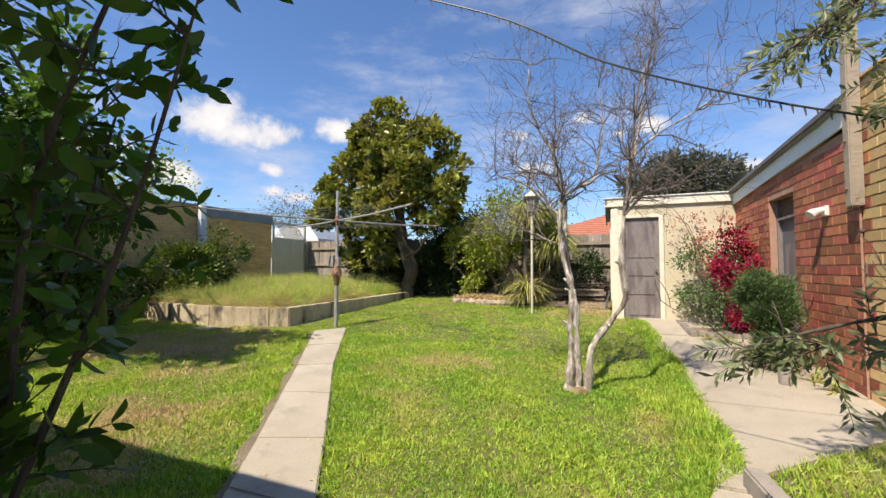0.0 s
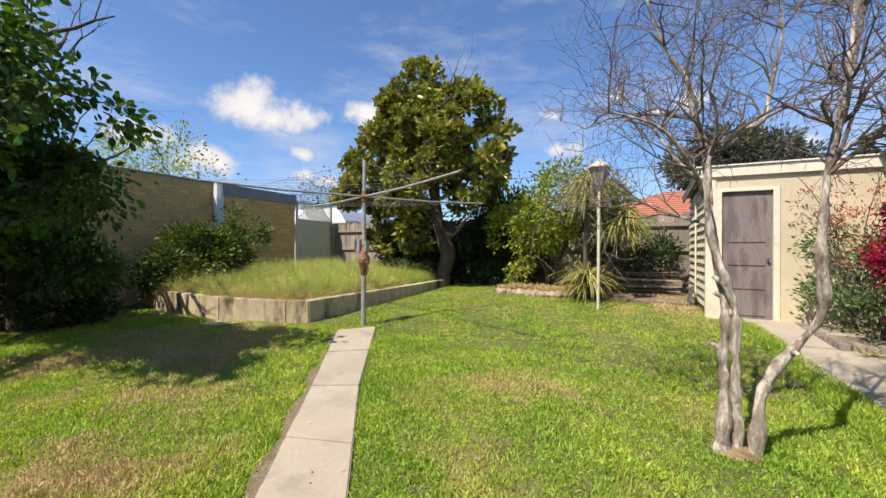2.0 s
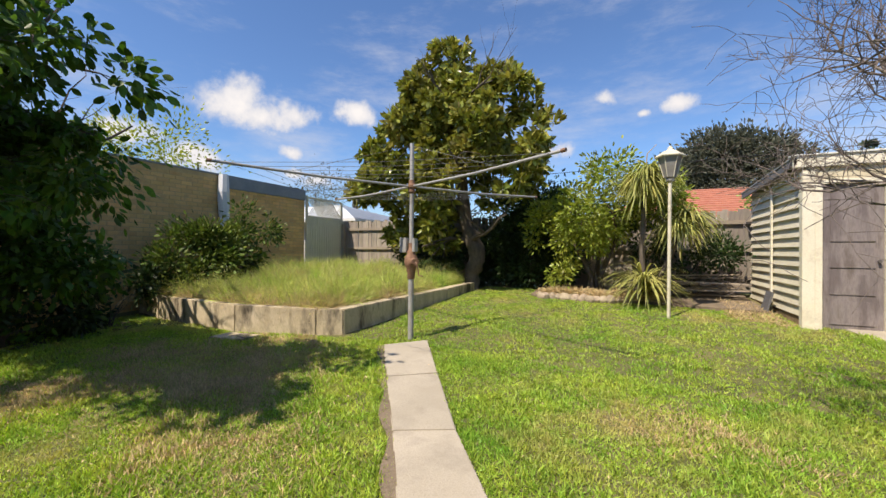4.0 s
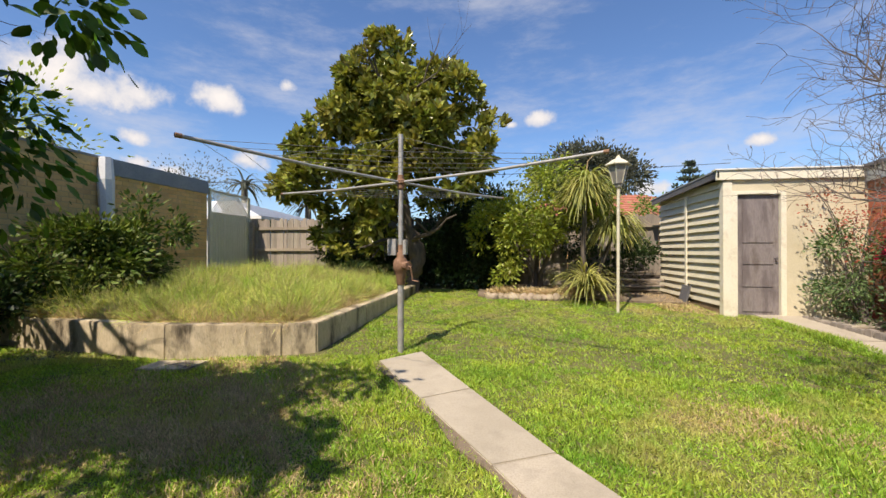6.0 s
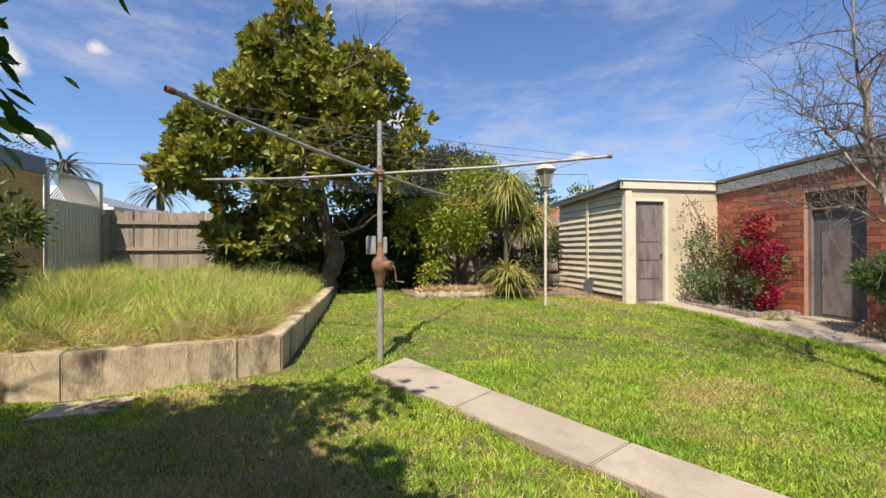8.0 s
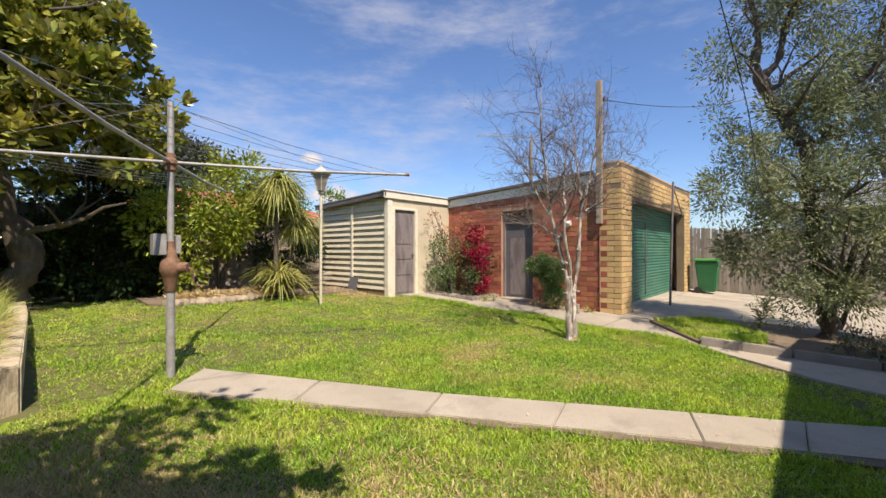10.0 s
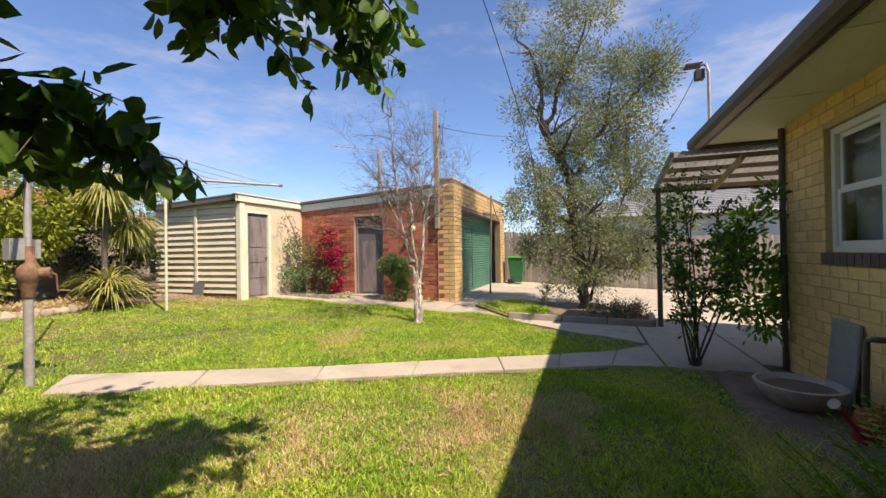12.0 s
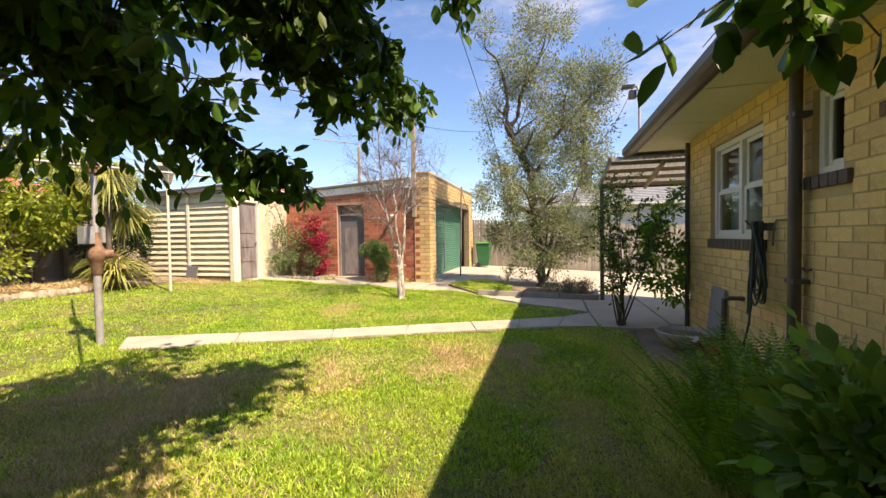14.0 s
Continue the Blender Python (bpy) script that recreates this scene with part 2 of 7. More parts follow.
M = {
    "soil": mat("lawn_soil", (0.085, 0.095, 0.03), (0.16, 0.15, 0.055), 0.95, 1.2, 45, 0.8, spots=(0.27, 0.21, 0.10), spot_scale=0.7, spot_amount=0.8),
    "dirt": mat("bare_earth", (0.16, 0.12, 0.08), (0.27, 0.21, 0.15), 0.95, 3, 50, 0.9, spots=(0.06, 0.05, 0.035), spot_scale=6),
    "mulch": mat("dry_mulch", (0.20, 0.14, 0.08), (0.34, 0.25, 0.15), 0.95, 6, 70, 1.0, vary=0.35, island=True),
    "grass": mat("lawn_blades", (0.215, 0.385, 0.05), (0.48, 0.56, 0.10), 0.5, 1.3, 7, 0.0, vary=0.5, island=True, through_light=0.35, spots=(0.56, 0.46, 0.20), spot_scale=0.75, spot_amount=0.75),
    "tall": mat("tall_grass_blades", (0.30, 0.46, 0.07), (0.62, 0.60, 0.20), 0.65, 1.6, 9, 0.0, vary=0.6, island=True, through_light=0.35, spots=(0.50, 0.38, 0.19), spot_scale=1.4, spot_amount=0.8),
    "straw": mat("dry_straw", (0.47, 0.35, 0.18), (0.65, 0.52, 0.30), 0.8, 2, 9, 0.0, vary=0.35, island=True, through_light=0.2),
    "concrete": mat("path_concrete", (0.36, 0.315, 0.245), (0.46, 0.405, 0.325), 0.9, 1.6, 90, 0.35, vary=0.06, spots=(0.25, 0.22, 0.175), spot_scale=2.6, spot_amount=0.5),
    "oldconc": mat("stained_concrete", (0.40, 0.33, 0.22), (0.66, 0.56, 0.40), 0.9, 4.0, 60, 0.9, spots=(0.065, 0.052, 0.036), spot_scale=2.6, spot_amount=0.95, stretch=(1, 1, 0.35)),
    "kerb": mat("grey_kerb", (0.24, 0.21, 0.18), (0.34, 0.30, 0.26), 0.9, 4, 60, 0.5, vary=0.12),
    "red": mat("red_brick", (0.31, 0.095, 0.055), (0.43, 0.16, 0.09), 0.85, 5, 80, 0.5, vary=0.38, spots=(0.20, 0.075, 0.05), spot_scale=7, spot_amount=0.5),
    "redj": mat("red_brick_far", (0.31, 0.095, 0.055), (0.43, 0.16, 0.09), 0.85, 5, 80, 0.5, vary=0.38, island=True, spots=(0.20, 0.075, 0.05), spot_scale=7, spot_amount=0.5),
    "yel": mat("cream_brick", (0.50, 0.335, 0.145), (0.62, 0.445, 0.22), 0.85, 5, 80, 0.4, vary=0.18, spots=(0.36, 0.22, 0.11), spot_scale=8, spot_amount=0.35),
    "yelj": mat("cream_brick_far", (0.50, 0.335, 0.145), (0.62, 0.445, 0.22), 0.85, 5, 80, 0.4, vary=0.18, island=True, spots=(0.36, 0.22, 0.11), spot_scale=8, spot_amount=0.35),
    "house": mat("house_brick", (0.77, 0.53, 0.21), (0.86, 0.65, 0.31), 0.85, 4, 80, 0.4, vary=0.10, spots=(0.42, 0.25, 0.12), spot_scale=6, spot_amount=0.35),
    "housej": mat("house_brick_far", (0.77, 0.53, 0.21), (0.86, 0.65, 0.31), 0.85, 4, 80, 0.4, vary=0.12, island=True, spots=(0.42, 0.25, 0.12), spot_scale=6, spot_amount=0.35),
    "lamppaint": mat("weathered_lamp_paint", (0.58, 0.54, 0.41), (0.70, 0.65, 0.51), 0.6, 4, 60, 0.3, spots=(0.30, 0.25, 0.18), spot_scale=9, spot_amount=0.5),
    "tan": mat("tan_brick", (0.66, 0.41, 0.16), (0.76, 0.52, 0.24), 0.85, 5, 80, 0.4, vary=0.14, island=True, spots=(0.30, 0.18, 0.10), spot_scale=5, spot_amount=0.4),
    # mortar darkened so its colour carries the shadow in the raked joints
    "darkmortar": mat("shadowed_raked_mortar", (0.17, 0.125, 0.08), (0.25, 0.19, 0.13), 0.95, 5, 120, 0.5),
    "brownwood": mat("brown_stained_timber", (0.11, 0.062, 0.042), (0.18, 0.11, 0.075), 0.8, 5, 60, 0.4, stretch=(1, 0.3, 1)),
    "mortar": mat("mortar", (0.36, 0.29, 0.22), (0.46, 0.39, 0.30), 0.95, 5, 120, 0.5),
    "mortar_y": mat("yellow_mortar", (0.50, 0.35, 0.17), (0.60, 0.45, 0.24), 0.95, 5, 120, 0.5),
    "mortar_r": mat("pink_mortar", (0.36, 0.20, 0.14), (0.46, 0.29, 0.21), 0.95, 5, 120, 0.5),
    "render": mat("cream_render", (0.55, 0.485, 0.34), (0.655, 0.585, 0.425), 0.85, 2, 60, 0.3, spots=(0.54, 0.44, 0.29), spot_scale=3, spot_amount=0.45),
    "board": mat("cream_weatherboard", (0.61, 0.56, 0.43), (0.70, 0.65, 0.51), 0.6, 3, 60, 0.3, vary=0.06, spots=(0.48, 0.42, 0.30), spot_scale=5, spot_amount=0.35),
    "trim": mat("cream_trim", (0.74, 0.69, 0.54), (0.80, 0.75, 0.62), 0.55, 3, 60, 0.2, spots=(0.50, 0.42, 0.30), spot_scale=6, spot_amount=0.4),
    "white": mat("white_paint", (0.70, 0.70, 0.64), (0.80, 0.79, 0.74), 0.45, 3, 60, 0.1, spots=(0.55, 0.52, 0.45), spot_scale=6, spot_amount=0.25),
    "soffit": mat("soffit_board", (0.66, 0.65, 0.48), (0.73, 0.71, 0.54), 0.7, 2, 40, 0.1),
    "greydoor": mat("weathered_grey_door", (0.15, 0.125, 0.125), (0.29, 0.255, 0.25), 0.75, 5, 60, 0.5, stretch=(1, 1, 0.22), spots=(0.11, 0.085, 0.075), spot_scale=5, spot_amount=0.75, contrast=(0.4, 0.6)),
    "slate": mat("dark_grey_door", (0.10, 0.10, 0.11), (0.16, 0.16, 0.17), 0.6, 3, 50, 0.2, spots=(0.06, 0.055, 0.05), spot_scale=3, spot_amount=0.5),
    "fence": mat("weathered_paling", (0.24, 0.20, 0.165), (0.36, 0.32, 0.27), 0.9, 4, 40, 0.6, vary=0.25, stretch=(1, 1, 0.12)),
    "rail": mat("old_timber", (0.27, 0.22, 0.17), (0.38, 0.32, 0.25), 0.9, 4, 50, 0.6, stretch=(0.3, 1, 1), vary=0.1),
    "green": mat("green_roller", (0.045, 0.16, 0.105), (0.07, 0.21, 0.145), 0.5, 2, 40, 0.1, vary=0.06, spots=(0.10, 0.20, 0.15), spot_scale=2, spot_amount=0.3),
    "bin": mat("green_plastic", (0.02, 0.13, 0.05), (0.03, 0.17, 0.07), 0.45, 4, 60, 0.05),
    "binlid": mat("lime_plastic", (0.10, 0.42, 0.10), (0.14, 0.50, 0.14), 0.4, 4, 60, 0.05),
    "steel": mat("galvanised_steel", (0.33, 0.325, 0.315), (0.45, 0.445, 0.43), 0.62, 12, 80, 0.3, metal=0.35, spots=(0.26, 0.22, 0.18), spot_scale=8, spot_amount=0.5),
    "darksteel": mat("dark_pipe", (0.13, 0.12, 0.12), (0.20, 0.18, 0.17), 0.55, 12, 80, 0.2, metal=0.3),
    "rust": mat("rusty_iron", (0.22, 0.12, 0.075), (0.33, 0.20, 0.13), 0.8, 14, 80, 0.5, metal=0.3, spots=(0.12, 0.07, 0.05), spot_scale=16),
    "gutter": mat("brown_gutter", (0.085, 0.07, 0.058), (0.12, 0.10, 0.085), 0.42, 4, 60, 0.1),
    "roof": mat("grey_roof_sheet", (0.20, 0.21, 0.22), (0.30, 0.31, 0.32), 0.6, 3, 40, 0.2),
    "whiteroof": mat("white_roof_sheet", (0.62, 0.64, 0.66), (0.72, 0.74, 0.76), 0.5, 3, 40, 0.1),
    "redroof": mat("terracotta_tile", (0.36, 0.13, 0.08), (0.46, 0.20, 0.12), 0.8, 3, 30, 0.4, vary=0.12, island=True),
    "flash": mat("blue_grey_flashing", (0.20, 0.23, 0.27), (0.27, 0.30, 0.34), 0.6, 3, 40, 0.2),
    "gate": mat("cream_steel_sheet", (0.64, 0.60, 0.44), (0.70, 0.66, 0.50), 0.5, 3, 40, 0.1),
    "bark": mat("grey_bark", (0.07, 0.057, 0.045), (0.15, 0.122, 0.095), 0.9, 14, 60, 1.0, stretch=(1, 1, 0.3)),
    "pale": mat("pale_dead_bark", (0.28, 0.235, 0.20), (0.76, 0.70, 0.62), 0.9, 20, 90, 1.6, stretch=(1, 1, 0.22), spots=(0.15, 0.095, 0.065), spot_scale=8, spot_amount=0.8, contrast=(0.42, 0.6)),
    "twig": mat("grey_twigs", (0.10, 0.08, 0.072), (0.24, 0.20, 0.175), 0.9, 9, 60, 0.3),
    "magnolia": mat("magnolia_leaf", (0.15, 0.185, 0.035), (0.35, 0.335, 0.07), 0.27, 1.5, 20, 0.0, vary=0.55, island=True, through_light=0.2, spots=(0.24, 0.16, 0.05), spot_scale=1.2, spot_amount=0.4, spec=0.4),
    "plum": mat("plum_leaf", (0.045, 0.105, 0.016), (0.105, 0.19, 0.03), 0.45, 1.5, 20, 0.0, vary=0.5, island=True, through_light=0.32, spec=0.3),
    "citrus": mat("citrus_leaf", (0.17, 0.23, 0.03), (0.37, 0.40, 0.07), 0.4, 1.5, 20, 0.0, vary=0.4, island=True, through_light=0.3),
    "shrub": mat("shrub_leaf", (0.10, 0.20, 0.03), (0.18, 0.28, 0.055), 0.4, 1.5, 20, 0.0, vary=0.4, island=True, through_light=0.25),
    "hydrangea": mat("hydrangea_leaf", (0.10, 0.20, 0.035), (0.19, 0.29, 0.06), 0.5, 1.5, 20, 0.15, vary=0.45, island=True, through_light=0.3, spec=0.35),
    "camellia": mat("camellia_leaf", (0.05, 0.095, 0.016), (0.14, 0.18, 0.035), 0.5, 1.5, 20, 0.0, vary=0.55, island=True, through_light=0.2, spec=0.25),
    # leaf colour with the shade under trees and by fences put in
    "deep": mat("shade_dark_leaf", (0.022, 0.05, 0.014), (0.05, 0.085, 0.022), 0.45, 1.5, 20, 0.0, vary=0.4, island=True, through_light=0.15),
    "olive": mat("olive_leaf", (0.13, 0.165, 0.07), (0.29, 0.32, 0.17), 0.5, 1.5, 20, 0.0, vary=0.4, island=True, through_light=0.25),
    "rosemary": mat("rosemary_leaf", (0.075, 0.135, 0.045), (0.14, 0.21, 0.075), 0.6, 1.5, 20, 0.0, vary=0.35, island=True, through_light=0.15),
    "euc": mat("far_gum_leaf", (0.07, 0.08, 0.055), (0.13, 0.135, 0.095), 0.6, 1.5, 20, 0.0, vary=0.35, island=True, through_light=0.2),
    "strap": mat("cordyline_leaf", (0.24, 0.28, 0.06), (0.46, 0.43, 0.15), 0.5, 1.5, 20, 0.0, vary=0.35, island=True, through_light=0.25),
    "fern": mat("fern_leaf", (0.12, 0.27, 0.03), (0.24, 0.40, 0.06), 0.5, 1.5, 20, 0.0, vary=0.35, island=True, through_light=0.35),
    "bougain": mat("bougainvillea_bract", (0.22, 0.012, 0.035), (0.46, 0.022, 0.085), 0.6, 4, 20, 0.0, vary=0.5, island=True, through_light=0.3),
    "oldbract": mat("faded_bract", (0.30, 0.09, 0.06), (0.44, 0.14, 0.09), 0.7, 4, 20, 0.0, vary=0.35, island=True, through_light=0.25),
    "hose": mat("dark_hose", (0.012, 0.03, 0.028), (0.022, 0.045, 0.04), 0.4, 5, 50, 0.0),
    "black": mat("black_cable", (0.02, 0.02, 0.02), (0.035, 0.035, 0.035), 0.5, 5, 50, 0.0),
    "wire": mat("grey_wire", (0.16, 0.16, 0.16), (0.24, 0.24, 0.24), 0.5, 5, 50, 0.0, metal=0.3),
    "fibro": mat("grey_fibro", (0.26, 0.27, 0.27), (0.34, 0.35, 0.35), 0.85, 4, 60, 0.3, spots=(0.17, 0.17, 0.16), spot_scale=4),
    "stone": mat("pale_planter_stone", (0.40, 0.36, 0.32), (0.52, 0.47, 0.42), 0.85, 8, 60, 0.6, spots=(0.24, 0.20, 0.17), spot_scale=9),
    "redplastic": mat("red_plastic", (0.30, 0.025, 0.03), (0.38, 0.04, 0.04), 0.45, 8, 60, 0.1),
    "sillbrick": mat("brown_sill", (0.11, 0.085, 0.075), (0.16, 0.125, 0.11), 0.75, 8, 60, 0.4, vary=0.12),
    "rock": mat("garden_rock", (0.30, 0.24, 0.17), (0.42, 0.35, 0.26), 0.9, 8, 50, 0.9, vary=0.2),
    "acrylic": mat("weathered_corrugated_sheet", (0.28, 0.265, 0.24), (0.38, 0.365, 0.34), 0.6, 5, 40, 0.2, through_light=0.25, spots=(0.16, 0.14, 0.12), spot_scale=4),
    "curtain": mat("net_curtain", (0.42, 0.46, 0.48), (0.52, 0.56, 0.58), 0.9, 9, 60, 0.2, stretch=(6, 1, 0.4)),
    # dark colour stands in for the dimness of the rooms
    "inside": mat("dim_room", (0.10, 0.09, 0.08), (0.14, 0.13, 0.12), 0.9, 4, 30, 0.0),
    "pine": mat("norfolk_leaf", (0.05, 0.08, 0.05), (0.09, 0.12, 0.075), 0.7, 3, 20, 0.0, vary=0.3, island=True),
    "farwall": mat("neighbour_cladding", (0.50, 0.50, 0.48), (0.60, 0.60, 0.58), 0.8, 3, 30, 0.2),
    "glass": glass_mat("window_glass"),
}


# ---- builders ----
class Geo:
    """Collects vertices and faces for one mesh."""

    def __init__(self):
        self.v, self.f = [], []

    def add(self, verts, faces):
        n = len(self.v)
        self.v.extend(verts)
        self.f.extend([tuple(i + n for i in f) for f in faces])
        return self

    def box(self, x0, y0, z0, x1, y1, z1, m=None):
        vs = [Vector(p) for p in ((x0, y0, z0), (x1, y0, z0), (x1, y1, z0), (x0, y1, z0), (x0, y0, z1), (x1, y0, z1), (x1, y1, z1), (x0, y1, z1))]
        if m is not None:
            vs = [m @ p for p in vs]
        return self.add([tuple(p) for p in vs], [(0, 3, 2, 1), (4, 5, 6, 7), (0, 1, 5, 4), (1, 2, 6, 5), (2, 3, 7, 6), (3, 0, 4, 7)])

    def beam(self, a, b, w, h):
        """A box of w by h between two points; h is measured upwards."""
        a, b = Vector(a), Vector(b)
        d = (b - a).normalized()
        up = Vector((0, 0, 1)) if abs(d.z) < 0.95 else Vector((0, 1, 0))
        side = d.cross(up).normalized()
        up = side.cross(d)
        vs = [p + side * (w / 2 * i) + up * (h / 2 * j) for p in (a, b) for i, j in ((-1, -1), (1, -1), (1, 1), (-1, 1))]
        return self.add([tuple(p) for p in vs], [(0, 1, 2, 3), (7, 6, 5, 4), (0, 4, 5, 1), (1, 5, 6, 2), (2, 6, 7, 3), (3, 7, 4, 0)])

    def tube(self, pts, radii, n=8):
        pts = [Vector(p) for p in pts]
        if isinstance(radii, (int, float)):
            radii = [radii] * len(pts)
        verts, side = [], None
        for i, p in enumerate(pts):
            d = (pts[min(i + 1, len(pts) - 1)] - pts[max(i - 1, 0)]).normalized()
            if side is None:
                side = d.cross(Vector((0.31, 0.2, 0.93)) if abs(d.z) < 0.9 else Vector((1, 0, 0))).normalized()
            else:
                side = (side - d * side.dot(d)).normalized()
            up = d.cross(side)
            for k in range(n):
                a = 2 * math.pi * k / n
                verts.append(tuple(p + (side * math.cos(a) + up * math.sin(a)) * radii[i]))
        faces = [(i * n + k, i * n + (k + 1) % n, (i + 1) * n + (k + 1) % n, (i + 1) * n + k) for i in range(len(pts) - 1) for k in range(n)]
        faces += [tuple(range(n - 1, -1, -1)), tuple((len(pts) - 1) * n + k for k in range(n))]
        return self.add(verts, faces)

    def lathe(self, x, y, profile, n=16):
        verts = [(x + r * math.cos(2 * math.pi * k / n), y + r * math.sin(2 * math.pi * k / n), z) for r, z in profile for k in range(n)]
        faces = [(i * n + k, i * n + (k + 1) % n, (i + 1) * n + (k + 1) % n, (i + 1) * n + k) for i in range(len(profile) - 1) for k in range(n)]
        faces += [tuple(range(n - 1, -1, -1)), tuple((len(profile) - 1) * n + k for k in range(n))]
        return self.add(verts, faces)

    def sheet(self, poly, thick):
        """A plate over a polygon of (x, y, z) corners, thick metres deep below it."""
        n = len(poly)
        return self.add([*poly, *[(x, y, z - thick) for x, y, z in poly]], [tuple(range(n)), tuple(range(2 * n - 1, n - 1, -1)), *[(i, n + i, n + (i + 1) % n, (i + 1) % n) for i in range(n)]])


def part(name, geo, material, parent=None, label="", bevel=0.0, smooth=False):
    """Links a Geo, or a ready mesh, as ONE mesh object, under a thing or a part where one is given."""
    if isinstance(geo, Geo):
        me = bpy.data.meshes.new(name)
        me.from_pydata(geo.v, [], geo.f)
        if bevel:
            bm = bmesh.new()
            bm.from_mesh(me)
            bmesh.ops.recalc_face_normals(bm, faces=bm.faces)
            edges = [e for e in bm.edges if len(e.link_faces) == 2 and e.calc_face_angle() > 0.6]
            bmesh.ops.bevel(bm, geom=edges, offset=bevel, segments=2, affect="EDGES", clamp_overlap=True)
            bm.to_mesh(me)
            bm.free()
        me.update()
        if smooth:
            me.shade_smooth()
            me.set_sharp_from_angle(angle=radians(50))
    else:
        me = geo
    if not me.materials:
        me.materials.append(M[material])
    ob = new(name, me)
    if parent is not None:
        ob.parent = parent
        ob.matrix_parent_inverse = parent.matrix_basis.inverted() if parent.parent is None else Matrix.Identity(4)
    if label:
        tagged(ob, label=label)
    return ob


def thing(name, at, label, category, group="", kind=""):
    ob = new(name)
    ob.empty_display_size = 0.2
    ob.matrix_basis = Matrix.Translation(at)
    return tagged(ob, label, category, group, kind)


def gz(x, y):
    """The height of the ground, which rises gently to the back of the garden."""
    return 0.05 * (min(max(y, -3.0), 13.0) - 6.1)


RNG = np.random.default_rng(7)


def np_mesh(name, verts, faces, material):
    """A mesh of triangles or quads from arrays."""
    me = bpy.data.meshes.new(name)
    k = faces.shape[1]
    me.vertices.add(len(verts))
    me.vertices.foreach_set("co", verts.astype(np.float32).ravel())
    me.loops.add(faces.size)
    me.loops.foreach_set("vertex_index", faces.astype(np.int32).ravel())
    me.polygons.add(len(faces))
    me.polygons.foreach_set("loop_start", np.arange(0, faces.size, k, dtype=np.int32))
    me.update(calc_edges=True)
    me.materials.append(M[material])
    return me


def unit(a):
    return a / np.maximum(np.linalg.norm(a, axis=1, keepdims=True), 1e-9)


LEAVES = {
    "oval": (((0, 0, 0), (0.20, 0.32, 0.03), (0.19, 0.68, 0.0), (0, 1.0, -0.10), (-0.19, 0.68, 0.0), (-0.20, 0.32, 0.03), (0, 0.5, -0.03)), ((0, 1, 6), (1, 2, 6), (2, 3, 6), (3, 4, 6), (4, 5, 6), (5, 0, 6))),
    "broad": (((0, 0, 0), (0.20, 0.2, 0.03), (0.30, 0.5, 0.04), (0.20, 0.8, 0.0), (0, 1.0, -0.09), (-0.20, 0.8, 0.0), (-0.30, 0.5, 0.04), (-0.20, 0.2, 0.03), (0, 0.5, -0.035)), ((0, 1, 8), (1, 2, 8), (2, 3, 8), (3, 4, 8), (4, 5, 8), (5, 6, 8), (6, 7, 8), (7, 0, 8))),
    "small": (((0, 0, 0), (0.24, 0.5, 0.05), (0, 1.0, -0.06), (-0.24, 0.5, 0.05)), ((0, 1, 2), (0, 2, 3))),
    "lance": (((0, 0, 0), (0.15, 0.5, 0.03), (0, 1.0, -0.03), (-0.15, 0.5, 0.03)), ((0, 1, 2), (0, 2, 3))),
    "blade": (((-0.045, 0, 0), (0.045, 0, 0), (0.03, 0.5, 0.05), (-0.03, 0.5, 0.05), (0, 1.0, -0.04)), ((0, 1, 2), (0, 2, 3), (3, 2, 4))),
}


def leaf_mesh(name, pos, way, size, shape, material, droop=0.0):
    """Many small leaves: each starts at pos and points along way."""
    tv, tf = LEAVES[shape]
    tv, tf = np.array(tv), np.array(tf)
    n = len(pos)
    way = unit(way + np.array((0, 0, -droop)))
    side = unit(np.cross(way, RNG.normal(size=(n, 3))))
    up = np.cross(side, way)
    v = pos[:, None, :] + size[:, None, None] * (tv[None, :, 0:1] * side[:, None, :] + tv[None, :, 1:2] * way[:, None, :] + tv[None, :, 2:3] * up[:, None, :])
    f = tf[None, :, :] + (np.arange(n) * len(tv))[:, None, None]
    me = np_mesh(name, v.reshape(-1, 3), f.reshape(-1, 3), material)
    me.shade_smooth()
    return me


def crown_points(blobs, twigs, leaves, spread, shell=0.55, lump=0.0):
    """Points and outward ways of leaves, in twig clumps through a set of ellipsoids (x, y, z, rx, ry, rz); lump: the size of the boughs that break the outline."""
    b = np.array(blobs, float)
    w = (b[:, 3] * b[:, 4] * b[:, 5]) ** 0.67
    boughs = max(len(b), twigs // 16) if lump else twigs
    pick = RNG.choice(len(b), boughs, p=w / w.sum())
    d = unit(RNG.normal(size=(boughs, 3)))
    r = shell + (1 - shell) * RNG.random((boughs, 1)) ** 0.7
    r *= 1 + 0.10 * RNG.normal(size=(boughs, 1))
    c = b[pick, :3] + d * r * b[pick, 3:]
    if lump:
        own = RNG.integers(0, boughs, twigs)
        e = unit(RNG.normal(size=(twigs, 3)) + d[own] * 0.6)
        c = c[own] + e * lump * RNG.uniform(0.5, 1.1, (twigs, 1)) * RNG.uniform(0.7, 1.25, boughs)[own][:, None]
        d = unit(d[own] * 0.4 + e)
    k = RNG.poisson(leaves, twigs) + 1
    idx = np.repeat(np.arange(twigs), k)
    off = RNG.normal(size=(len(idx), 3)) * spread
    way = unit(d[idx] * 0.7 + unit(off) * 0.9 + np.array((0, 0, 0.15)))
    return c[idx] + off, way


